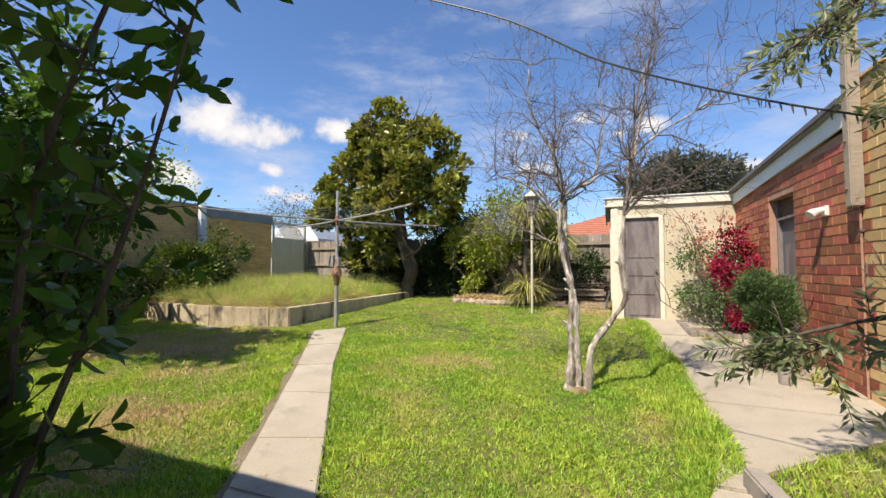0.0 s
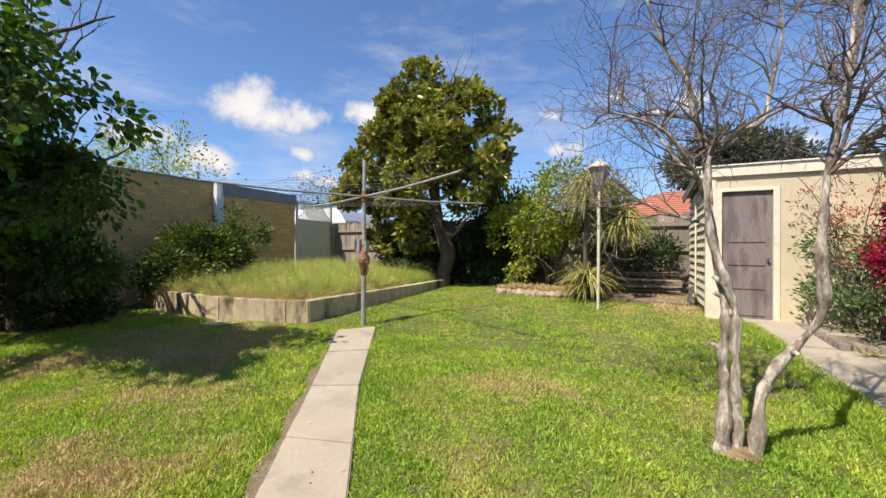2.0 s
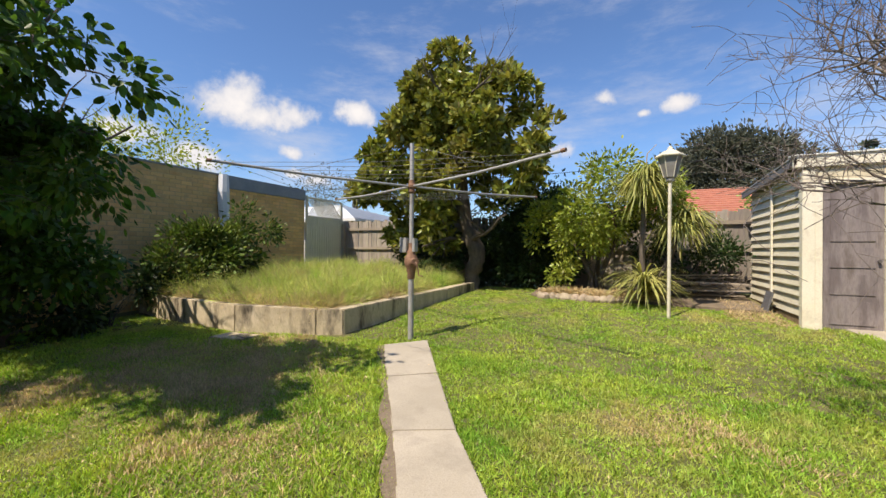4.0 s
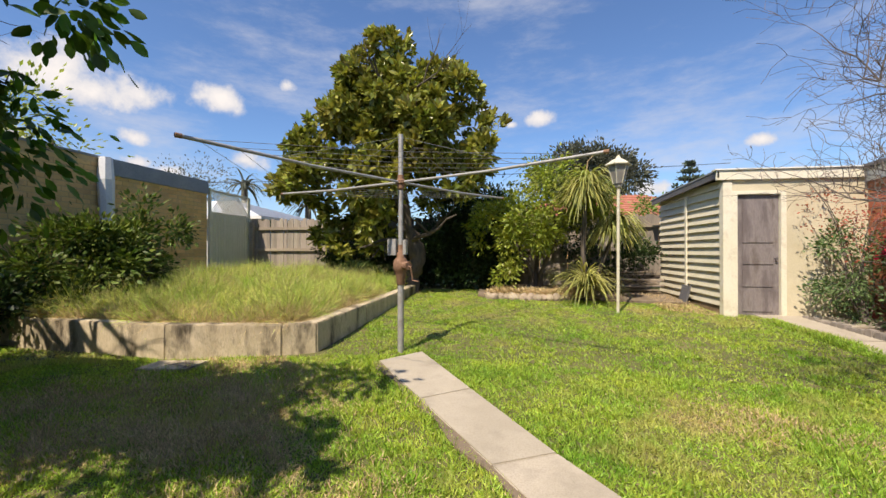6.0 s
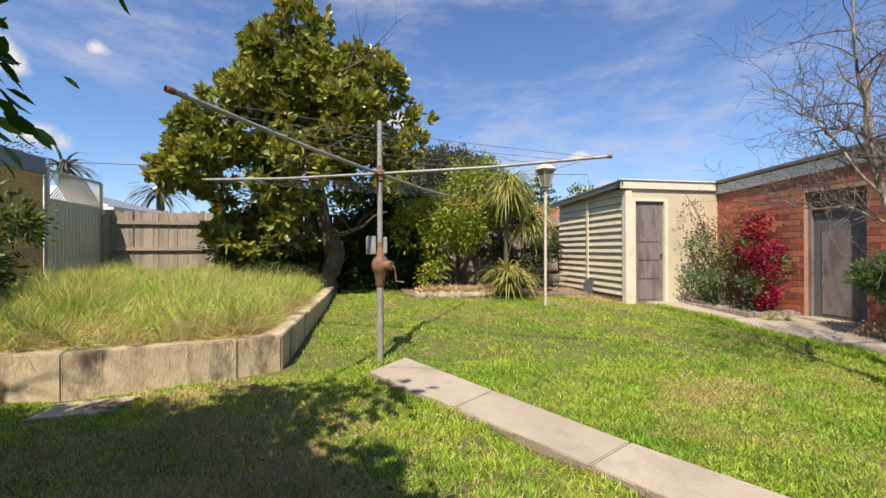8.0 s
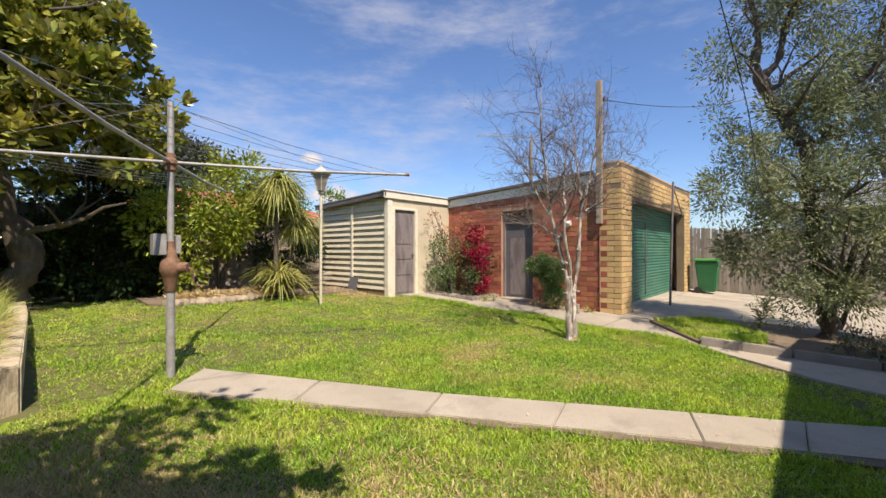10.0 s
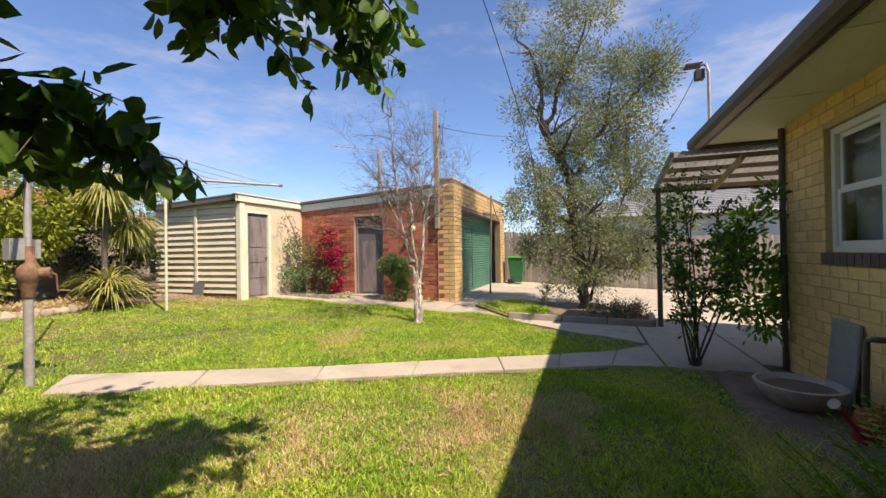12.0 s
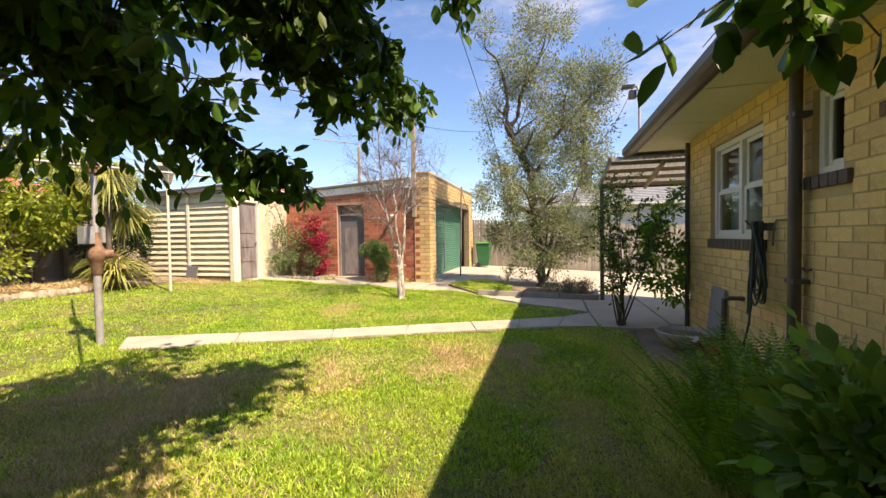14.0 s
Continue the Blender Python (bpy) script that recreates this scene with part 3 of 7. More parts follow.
def foliage(name, blobs, twigs, leaves, spread, size, shape, material, parent, shell=0.55, droop=0.25, label="", floor=None, lump=0.0, reach=None):
    pos, way = crown_points(blobs, twigs, leaves, spread, shell, lump)
    if floor is not None:
        keep = pos[:, 2] > floor
        pos, way = pos[keep], way[keep]
    # leaves whose sun shadow would fall past reach are left out
    if reach is not None:
        keep = pos[:, 1] + 0.66 * pos[:, 2] < reach
        pos, way = pos[keep], way[keep]
    sizes = size * RNG.uniform(0.65, 1.25, len(pos))
    return part(name, leaf_mesh(name, pos, way, sizes, shape, material, droop), material, parent, label)


def grow(geo, rnd, p, d, length, radius, depth, spread=0.6, lift=0.25, n=6, kids=3, tips=None, wander=0.16):
    """A branch with side branches down to fine twigs."""
    pts, rad = [Vector(p)], [radius]
    d = Vector(d).normalized()
    steps = 5 if depth > 1 else 4
    for i in range(steps):
        d = (d + Vector((rnd.gauss(0, wander), rnd.gauss(0, wander), rnd.gauss(0, wander) + lift * 0.12))).normalized()
        pts.append(pts[-1] + d * (length / steps))
        rad.append(max(radius * (1 - 0.75 * (i + 1) / steps), 0.0015))
    geo.tube(pts, rad, n if depth > 1 else 4)
    if tips is not None and depth <= 1:
        tips.append(tuple(pts[-1]))
    if depth == 0:
        return
    for k in range(kids + (1 if rnd.random() < 0.5 else 0)):
        i = rnd.randint(1, steps)
        side = Vector((rnd.gauss(0, 1), rnd.gauss(0, 1), rnd.gauss(0.25, 0.7)))
        side = (side - d * side.dot(d)).normalized()
        nd = (d * (1 - spread * 0.5) + side * spread + Vector((0, 0, lift))).normalized()
        grow(geo, rnd, pts[i], nd, length * rnd.uniform(0.5, 0.75), max(rad[i] * 0.65, 0.002), depth - 1, spread, lift, n, kids, tips, wander)


def gnarl(line, radii, seed, jitter=0.12, cuts=5):
    """A finer, uneven course for a trunk."""
    pts, rad = [], []
    ps = [Vector(p) for p in line]
    for i in range(len(ps) - 1):
        p0, p1, p2, p3 = ps[max(i - 1, 0)], ps[i], ps[i + 1], ps[min(i + 2, len(ps) - 1)]
        for k in range(cuts):
            u = k / cuts
            q = 0.5 * ((2 * p1) + (p2 - p0) * u + (2 * p0 - 5 * p1 + 4 * p2 - p3) * u * u + (3 * p1 - p0 - 3 * p2 + p3) * u ** 3)
            r = radii[i] + (radii[i + 1] - radii[i]) * u
            n = noise.noise_vector(q * 5.0 + Vector((seed, 0, 0)))
            pts.append(q + n * r * 0.35)
            rad.append(r * (1 + jitter * 2 * noise.noise(q * 9.0 + Vector((0, seed, 0)))))
    return pts + [ps[-1]], rad + [radii[-1]]


def sprigs(name, lines, count, length, leaf, gap, material, parent, droop=0.35, shape="lance", trimmed=None):
    """Slender twigs off boughs, each with leaves in pairs; lines: boughs as (x, y, z) points; trimmed(p): where twigs are cut away."""
    wood, pos, way = Geo(), [], []
    for line in lines:
        ps = [np.array(p) for p in line]
        for k in range(count):
            u = RNG.random() * (len(ps) - 1)
            i = int(u)
            p = ps[i] + (ps[i + 1] - ps[i]) * (u - i)
            d = unit((RNG.normal(size=3) * np.array((1, 1, 0.7)) + unit((ps[i + 1] - ps[i])[None])[0] * 0.9)[None])[0]
            l = length * RNG.uniform(0.5, 1.2)
            pts = [p]
            for j in range(5):
                d = unit((d + np.array((0, 0, -droop * 0.25)) + RNG.normal(size=3) * 0.08)[None])[0]
                pts.append(pts[-1] + d * l / 5)
            if trimmed and any(trimmed(q) for q in pts):
                continue
            wood.tube([tuple(q) for q in pts], [0.0035, 0.003, 0.0025, 0.002, 0.0015, 0.001], 4)
            n = int(l / gap)
            for j in range(1, n + 1):
                v = j / n * 5
                m = min(int(v), 4)
                q, e = pts[m] + (pts[m + 1] - pts[m]) * (v - m), pts[m + 1] - pts[m]
                side = unit(np.cross(e, RNG.normal(size=3))[None])[0]
                for g in (-1, 1):
                    pos.append(q)
                    way.append(unit(e[None])[0] * 0.8 + side * g)
    tagged(part(name + "_wood", wood, "bark", parent), kind="stuff")
    pos, way = np.array(pos), np.array(way)
    return tagged(part(name, leaf_mesh(name, pos, way, leaf * RNG.uniform(0.7, 1.2, len(pos)), shape, material, 0.05), material, parent), kind="stuff")


def inside(px, py, poly):
    """Which of many points lie inside a polygon."""
    hit = np.zeros(len(px), bool)
    q = np.array(poly)
    for (x0, y0), (x1, y1) in zip(q, np.roll(q, -1, axis=0)):
        cross = ((y0 > py) != (y1 > py)) & (px < (x1 - x0) * (py - y0) / (y1 - y0 + 1e-12) + x0)
        hit ^= cross
    return hit


# ---- large structure ----
def struct(name, geo, material, label, category, bevel=0.0, kind="structure"):
    return tagged(part(name, geo, material, None, "", bevel), label, category, "", kind)


def bump(x, y):
    return 0.012 * noise.noise(Vector((x * 0.9, y * 0.9, 0.3))) + 0.006 * noise.noise(Vector((x * 3.1, y * 3.1, 1.7)))


LAWN_EAST = [(0.62, 9.0), (0.71, 6.87), (0.82, 5.4), (0.86, 4.4), (0.78, 3.4), (0.62, 2.8), (0.30, 2.15), (0.08, 1.75), (-0.02, 1.2), (-0.25, 0.72)]
PATH_R = [(-4.42, 6.34), (-3.76, 5.28), (-3.14, 4.29), (-2.51, 3.42), (-1.92, 2.60), (-1.42, 1.88), (-0.86, 1.16), (-0.28, 0.70)]
PATH_L = [(-4.83, 5.94), (-4.18, 5.00), (-3.55, 4.10), (-3.01, 3.29), (-2.42, 2.42), (-2.06, 1.86), (-1.68, 1.27), (-1.45, 0.66)]
PATH_POLY = PATH_R + PATH_L[::-1]
LAWN = [(-10.2, 0.15), (-1.5, 0.25), (-1.4, 0.62), (-0.3, 0.68), *LAWN_EAST[::-1], (0.2, 9.9), (-1.9, 10.25), (-3.75, 10.35), (-4.2, 11.6), (-5.35, 11.6), (-5.45, 10.9), (-5.6, 6.1), (-7.3, 5.72), (-10.2, 6.0)]

# one ground sheet out to the horizon
xs = np.concatenate(([-900, -300, -100, -40, -20], np.arange(-12, 4.01, 0.25), [6, 10, 20, 40, 100, 300, 900]))
ys = np.concatenate(([-900, -300, -100, -40, -15, -6], np.arange(-3, 14.01, 0.25), [20, 40, 100, 300, 900]))
geo = Geo()
geo.v = [(x, y, gz(x, y) + (bump(x, y) if -12 <= x <= 4 and -3 <= y <= 14 else 0)) for y in ys for x in xs]
geo.f = [(j * len(xs) + i, j * len(xs) + i + 1, (j + 1) * len(xs) + i + 1, (j + 1) * len(xs) + i) for j in range(len(ys) - 1) for i in range(len(xs) - 1)]
struct("ground", geo, "soil", "mown back lawn on gently rising ground with dry patches", "lawn")


def lay(poly, lift):
    return [(x, y, gz(x, y) + lift) for x, y in poly]


# the concrete path to the clothes hoist, slab by slab
path = thing("garden_path", (-2.8, 3.6, gz(0, 3.6)), "narrow pale concrete path crossing the lawn", "path", kind="structure")
for i in range(7):
    a, b, c, d = PATH_R[i], PATH_R[i + 1], PATH_L[i + 1], PATH_L[i]
    g = 0.004
    def towards(p, q, k):
        dx, dy = q[0] - p[0], q[1] - p[1]
        l = math.hypot(dx, dy)
        return p[0] + dx * k / l, p[1] + dy * k / l
    quad = [towards(a, b, g), towards(b, a, g), towards(c, d, 0), towards(d, a, 0)]
    quad[2], quad[3] = towards(c, d, g), towards(d, c, g)
    part("slab", Geo().sheet(lay(quad, 0.03)[::-1], 0.12), "concrete", path, bevel=0.008)

# the drive and the paving beside the garage
pave = thing("paving", (1.5, 4.0, gz(0, 4)), "worn concrete paving beside the garage", "paving", kind="structure")
cuts = [9.0, 7.4, 5.9, 4.4, 2.9]


def lawn_x(y):
    for (x0, y0), (x1, y1) in zip(LAWN_EAST, LAWN_EAST[1:]):
        if y1 <= y <= y0:
            return x1 + (x0 - x1) * (y - y1) / (y0 - y1)
    return LAWN_EAST[0][0] if y > 9 else LAWN_EAST[-1][0]


for y1, y0 in zip(cuts, cuts[1:]):
    steps = [y0 + 0.012 + (y1 - y0 - 0.024) * k / 4 for k in range(5)]
    poly = [(2.3, steps[0]), (2.3, steps[-1]), *[(lawn_x(y) + 0.02, y) for y in steps[::-1]]]
    part("slab", Geo().sheet(lay(poly, 0.03), 0.12), "concrete", pave, bevel=0.008)
steps = [0.72, 1.2, 1.75, 2.15, 2.8, 2.888]
part("slab", Geo().sheet(lay([(2.3, 0.72), (2.3, 2.888), *[(lawn_x(y) + 0.02, y) for y in steps[::-1]]], 0.03), 0.12), "concrete", pave, bevel=0.008)
part("slab", Geo().sheet(lay([(-1.45, 0.64), (-1.3, -0.5), (2.3, -0.5), (2.3, 0.7), (-0.28, 0.69)], 0.03), 0.12), "concrete", pave, bevel=0.008)
part("slab", Geo().sheet(lay([(-0.8, -6.0), (2.3, -6.0), (2.3, -0.52), (-0.8, -0.52)], 0.03), 0.12), "concrete", pave, bevel=0.008)
for x0, x1 in ((2.32, 4.6), (4.62, 6.9), (6.92, 9.25)):
    for y0, y1 in ((-6.0, -2.02), (-2.0, 1.28), (1.3, 4.9)):
        part("slab", Geo().sheet(lay([(x0, y0), (x1, y0), (x1, y1), (x0, y1)], 0.03), 0.12), "concrete", pave, bevel=0.008)

BRICK_L, BRICK_H, JOINT = 0.24, 0.086, 0.01


def brick_face(owner, origin, along, out, length, height, holes, materials, near, pick=None, bl=BRICK_L, bh=BRICK_H, proud=0.007, limit=300):
    """Bricks proud of a mortar face. near(u, v): bricks that become pieces of their own; materials: (piece, joined); pick(u, v) may change them."""
    o, a, n = Vector(origin), Vector(along), Vector(out)
    meshes, rest, made = {}, {}, 0
    for row in range(int(height / bh)):
        v0 = row * bh + JOINT / 2
        v1 = v0 + bh - JOINT
        u = -bl / 2 if row % 2 else 0.0
        while u < length:
            spans = [(max(u, 0) + JOINT / 2, min(u + bl, length) - JOINT / 2)]
            for h0, h1, g0, g1 in holes:
                if v1 > g0 + 0.01 and v0 < g1 - 0.01:
                    nxt = []
                    for s0, s1 in spans:
                        if s1 <= h0 or s0 >= h1:
                            nxt.append((s0, s1))
                        else:
                            if h0 - s0 > 0.04:
                                nxt.append((s0, h0))
                            if s1 - h1 > 0.04:
                                nxt.append((h1, s1))
                    spans = nxt
            for s0, s1 in spans:
                w = s1 - s0
                if w < 0.04:
                    continue
                mats = pick(s0 + w / 2, v0, row) if pick else materials
                c = 0.004
                dz = proud + 0.002 * math.sin(row * 12.9 + u * 78.2)
                def corner(p, q, r, base):
                    return base + a * p + Vector((0, 0, q)) + n * r
                def shape(base, s0_, v0_):
                    w_, h_ = w, v1 - v0
                    vs = [corner(s0_ + p, v0_ + q, -0.004, base) for p, q in ((0, 0), (w_, 0), (w_, h_), (0, h_))]
                    vs += [corner(s0_ + p, v0_ + q, dz, base) for p, q in ((c, c), (w_ - c, c), (w_ - c, h_ - c), (c, h_ - c))]
                    return [tuple(x) for x in vs], [(4, 5, 6, 7), (0, 1, 5, 4), (1, 2, 6, 5), (2, 3, 7, 6), (3, 0, 4, 7)]
                if near(s0, v0) and made < limit:
                    key = (round(w, 2), mats[0])
                    if key not in meshes:
                        g = Geo().add(*shape(Vector((0, 0, 0)), 0, 0))
                        me = bpy.data.meshes.new("brick")
                        me.from_pydata(g.v, [], g.f)
                        me.materials.append(M[mats[0]])
                        meshes[key] = me
                    ob = new("brick", meshes[key])
                    ob.location = o + a * s0 + Vector((0, 0, v0))
                    ob.parent = owner
                    ob.matrix_parent_inverse = owner.matrix_basis.inverted() if owner.parent is None else Matrix.Identity(4)
                    made += 1
                else:
                    rest.setdefault(mats[1], Geo()).add(*shape(o, s0, v0))
            u += bl
    for key, g in rest.items():
        tagged(part("brickwork", g, key, owner), kind="stuff")


PIECES = []  # brickwork, laid at the end of the file


def holed(name, u0, u1, z0, z1, holes, t0, t1, material, parent, label="", flip=False):
    """A wall with openings, panel by panel; u runs along x, or along y when flip is set."""
    def bx(a, b, c, d):
        if b - a > 0.001 and d - c > 0.001:
            part(name, Geo().box(a, t0, c, b, t1, d) if not flip else Geo().box(t0, a, c, t1, b, d), material, parent, label)
    cur = u0
    for h0, h1, g0, g1 in sorted(holes):
        bx(cur, h0, z0, z1)
        bx(h0, h1, z0, g0)
        bx(h0, h1, g1, z1)
        cur = h1
    bx(cur, u1, z0, z1)


# ---- garage ----
garage = thing("garage", (5.4, 7.0, gz(0, 7)), "red brick garage with cream brick front and parapet", "garage")
GX, GY, GE, GN = 2.3, 4.53, 8.5, 9.6
DOOR = (6.44, 7.29, -0.4, 2.14)
ROLL = (2.92, 7.75, -0.4, 2.24)
holed("side_wall", GY + 0.2, GN, -0.3, 2.52, [DOOR], GX, GX + 0.2, "mortar_r", garage, flip=True)
holed("front_wall", GX, GE, -0.3, 2.92, [ROLL], GY, GY + 0.2, "darkmortar", garage)
part("return_wall", Geo().box(GX, GY + 0.2, 2.52, GX + 0.2, GY + 0.48, 2.92), "darkmortar", garage)
part("rear_wall", Geo().box(GX, GN, -0.3, GE, GN + 0.2, 2.5).box(GE - 0.2, GY + 0.2, -0.3, GE, GN, 2.5), "mortar_r", garage)
part("coping", Geo().box(GX - 0.012, GY - 0.012, 2.92, GE + 0.01, GY + 0.22, 2.955).box(GX - 0.012, GY + 0.22, 2.92, GX + 0.2, GY + 0.48, 2.955), "tan", garage, bevel=0.006)
PIECES.append((garage, (GX, GY, -0.15), (0, 1, 0), (-1, 0, 0), GN - GY, 2.67, [(DOOR[0] - GY, DOOR[1] - GY, -1, 2.29)], ("red", "redj"), lambda u, v: u < 2.9, lambda u, v, row: ("yel", "yelj") if u < (0.31 if row % 2 else 0.155) else ("red", "redj"), 0.27, 0.103))
PIECES.append((garage, (GX, GY, 2.52), (0, 1, 0), (-1, 0, 0), 0.48, 0.4, [], ("yel", "yelj"), lambda u, v: True, None, 0.27, 0.103))
PIECES.append((garage, (GX, GY, -0.15), (1, 0, 0), (0, -1, 0), GE - GX, 3.07, [(ROLL[0] - GX, ROLL[1] - GX, -1, 2.39)], ("yel", "yelj"), lambda u, v: u < 2.6, None, 0.27, 0.103, 0.012))
roof_z = lambda y: 2.78 - 0.055 * (y - 4.9)
part("roof", Geo().sheet([(GX - 0.1, GY + 0.5, roof_z(GY + 0.5)), (GE, GY + 0.5, roof_z(GY + 0.5)), (GE, GN + 0.3, roof_z(GN)), (GX - 0.1, GN + 0.3, roof_z(GN))], 0.03), "roof", garage)
part("fascia", Geo().sheet([(GX - 0.05, GY + 0.49, roof_z(GY + 0.49) - 0.035), (GX - 0.025, GY + 0.49, roof_z(GY + 0.49) - 0.035), (GX - 0.025, GN, roof_z(GN) - 0.035), (GX - 0.05, GN, roof_z(GN) - 0.035)], 0.19), "white", garage, "peeling white fascia board")
part("gutter_edge", Geo().beam((GX - 0.1, GY + 0.5, roof_z(GY + 0.5) + 0.01), (GX - 0.1, GN, roof_z(GN) + 0.01), 0.05, 0.05), "darksteel", garage)
side_door = part("side_door", Geo().box(GX + 0.13, 6.5, 0.0, GX + 0.17, 7.24, 1.84), "slate", garage, "dark grey door with a pale inset panel", bevel=0.004)
part("door_panel", Geo().box(GX + 0.12, 6.62, 0.16, GX + 0.135, 7.12, 1.5), "greydoor", side_door, bevel=0.004)
part("door_frame", Geo().box(GX + 0.08, 6.44, -0.1, GX + 0.2, 6.5, 2.14).box(GX + 0.08, 7.24, -0.1, GX + 0.2, 7.29, 2.14).box(GX + 0.08, 6.5, 1.84, GX + 0.2, 7.24, 1.88), "greydoor", garage, bevel=0.003)
part("transom", Geo().box(GX + 0.12, 6.5, 1.88, GX + 0.16, 7.24, 2.14), "brownwood", garage, "brown timber panel over the door")
part("doorstep", Geo().box(GX - 0.22, 6.35, -0.1, GX + 0.2, 7.35, 0.10), "concrete", garage, bevel=0.015)
roller = part("roller_door", Geo().box(ROLL[0] - 0.1, GY + 0.37, -0.1, ROLL[1] + 0.1, GY + 0.40, 2.4), "green", garage, "closed green steel roller door")
for k in range(30):
    z = -0.03 + k * 0.077
    prof = [(0.0, 0.0), (-0.022, 0.012), (-0.026, 0.045), (-0.010, 0.066), (0.0, 0.070)]
    vs = [(x, GY + 0.37 + d, z + h) for x in (ROLL[0] - 0.05, ROLL[1] + 0.05) for d, h in prof]
    part("slat", Geo().add(vs, [(i, i + 1, i + 6, i + 5) for i in range(4)]), "green", roller)
part("lock_bar", Geo().box(5.1, GY + 0.325, 0.1, 5.13, GY + 0.345, 1.9), "darksteel", roller)
part("handle", Geo().box(5.0, GY + 0.315, 0.95, 5.22, GY + 0.34, 1.02), "darksteel", roller, bevel=0.005)
part("threshold", Geo().box(ROLL[0], GY - 0.05, -0.2, ROLL[1], GY + 0.42, -0.02), "concrete", garage)
part("floor", Geo().box(GX + 0.2, GY + 0.42, -0.2, GE - 0.2, GN, 0.02), "concrete", garage)

post = thing("timber_post", (2.25, 4.93, 1.73), "weathered timber service post bolted to the garage wall", "post")
part("shaft", Geo().box(2.19, 4.87, 1.73, 2.29, 4.98, 4.58), "rail", post, bevel=0.01)
part("bolt", Geo().tube([(2.17, 4.93, 1.9), (2.2, 4.93, 1.9)], 0.014, 8), "rust", post)
part("bolt", Geo().tube([(2.17, 4.93, 2.35), (2.2, 4.93, 2.35)], 0.014, 8), "rust", post)
part("insulator", Geo().tube([(2.29, 4.9, 4.2), (2.42, 4.9, 4.22), (2.42, 4.9, 4.28)], [0.015, 0.015, 0.03], 8), "black", post)
ant = thing("television_antenna", (3.2, 7.0, roof_z(7.0)), "grey metal television antenna on a roof mast", "antenna")
part("mast", Geo().tube([(3.2, 7.0, roof_z(7.0) - 0.02), (3.2, 7.0, 3.95)], 0.045, 8), "rail", ant)
part("boom", Geo().tube([(2.2, 7.9, 4.05), (3.4, 6.8, 4.05)], 0.012, 6), "steel", ant)
part("bracket", Geo().tube([(3.2, 7.0, 3.85), (3.2, 7.0, 4.06)], 0.016, 6), "steel", ant)
for k in range(11):
    c = Vector((2.2, 7.9, 4.05)).lerp(Vector((3.4, 6.8, 4.05)), k / 10)
    h = 0.10 + 0.014 * k
    part("element", Geo().tube([c + Vector((0.3, 0.33, 0)) * h / 0.45, c - Vector((0.3, 0.33, 0)) * h / 0.45], 0.005, 5), "steel", ant)

# ---- outhouse shed ----
shed = thing("garden_shed", (1.1, 10.4, gz(0, 10.4)), "cream weatherboard outhouse with a rendered front", "shed")
SX, SY, SN = 0.19, 8.95, 11.7
SD = (0.37, 1.04, -0.1, 2.17)
holed("front_wall", SX + 0.02, GX - 0.002, -0.1, 2.50, [SD], SY, SY + 0.12, "render", shed, "patchy cream rendered front wall")
part("side_wall", Geo().box(SX + 0.03, SY + 0.12, -0.1, SX + 0.1, SN, 2.40), "board", shed)
part("rear_wall", Geo().box(SX + 0.03, SN - 0.08, -0.1, GX - 0.002, SN, 2.40).box(GX - 0.08, GN + 0.2, -0.1, GX - 0.002, SN - 0.08, 2.40), "board", shed)
for k in range(15):
    z = 0.30 + k * 0.142
    if z > 2.36:
        break
    vs = [(SX + 0.03 - o, y, z + h) for y in (SY + 0.10, SN) for o, h in ((0.0, 0.145), (0.004, 0.145), (0.05, 0.0), (0.0, 0.0))]
    part("weatherboard", Geo().add(vs, [(0, 1, 5, 4), (1, 2, 6, 5), (2, 3, 7, 6), (3, 0, 4, 7), (3, 2, 1, 0), (4, 5, 6, 7)]), "board", shed)
part("corner_post", Geo().box(SX - 0.03, SY - 0.03, -0.1, SX + 0.108, SY + 0.10, 2.36), "trim", shed, bevel=0.006)
part("batten", Geo().box(SX - 0.045, 10.25, 0.2, SX - 0.02, 10.33, 2.3), "trim", shed, bevel=0.004)
part("fascia", Geo().box(SX - 0.14, SY - 0.05, 2.40, GX - 0.003, SY - 0.001, 2.56), "trim", shed, bevel=0.006)
part("capping", Geo().box(SX - 0.17, SY - 0.075, 2.56, GX - 0.003, SY + 0.06, 2.585), "white", shed, bevel=0.004)
part("roof", Geo().sheet([(SX - 0.14, SY + 0.06, 2.57), (GX - 0.003, SY + 0.06, 2.57), (GX - 0.003, SN + 0.2, 2.44), (SX - 0.14, SN + 0.2, 2.44)], 0.025), "roof", shed)
part("barge", Geo().sheet([(SX - 0.13, SY - 0.05, 2.54), (SX - 0.10, SY - 0.05, 2.54), (SX - 0.10, SN + 0.15, 2.41), (SX - 0.13, SN + 0.15, 2.41)], 0.10), "darksteel", shed)
part("door_frame", Geo().box(0.30, SY - 0.025, 0.0, 0.38, SY + 0.06, 2.22).box(1.03, SY - 0.025, 0.0, 1.11, SY + 0.06, 2.22).box(0.38, SY - 0.02, 2.16, 1.03, SY + 0.06, 2.22), "trim", shed, bevel=0.004)
sdoor = part("door", Geo().box(0.385, SY + 0.03, 0.12, 1.025, SY + 0.07, 2.155), "greydoor", shed, "weathered grey panelled timber door", bevel=0.003)
for z0, z1 in ((0.22, 0.55), (0.63, 0.92), (1.0, 1.28), (1.36, 2.05)):
    part("door_panel", Geo().box(0.47, SY + 0.018, z0, 0.94, SY + 0.032, z1), "greydoor", sdoor, bevel=0.006)
part("knob", Geo().tube([(0.97, SY + 0.03, 1.1), (0.97, SY - 0.02, 1.1)], [0.012, 0.022], 10), "darksteel", sdoor)
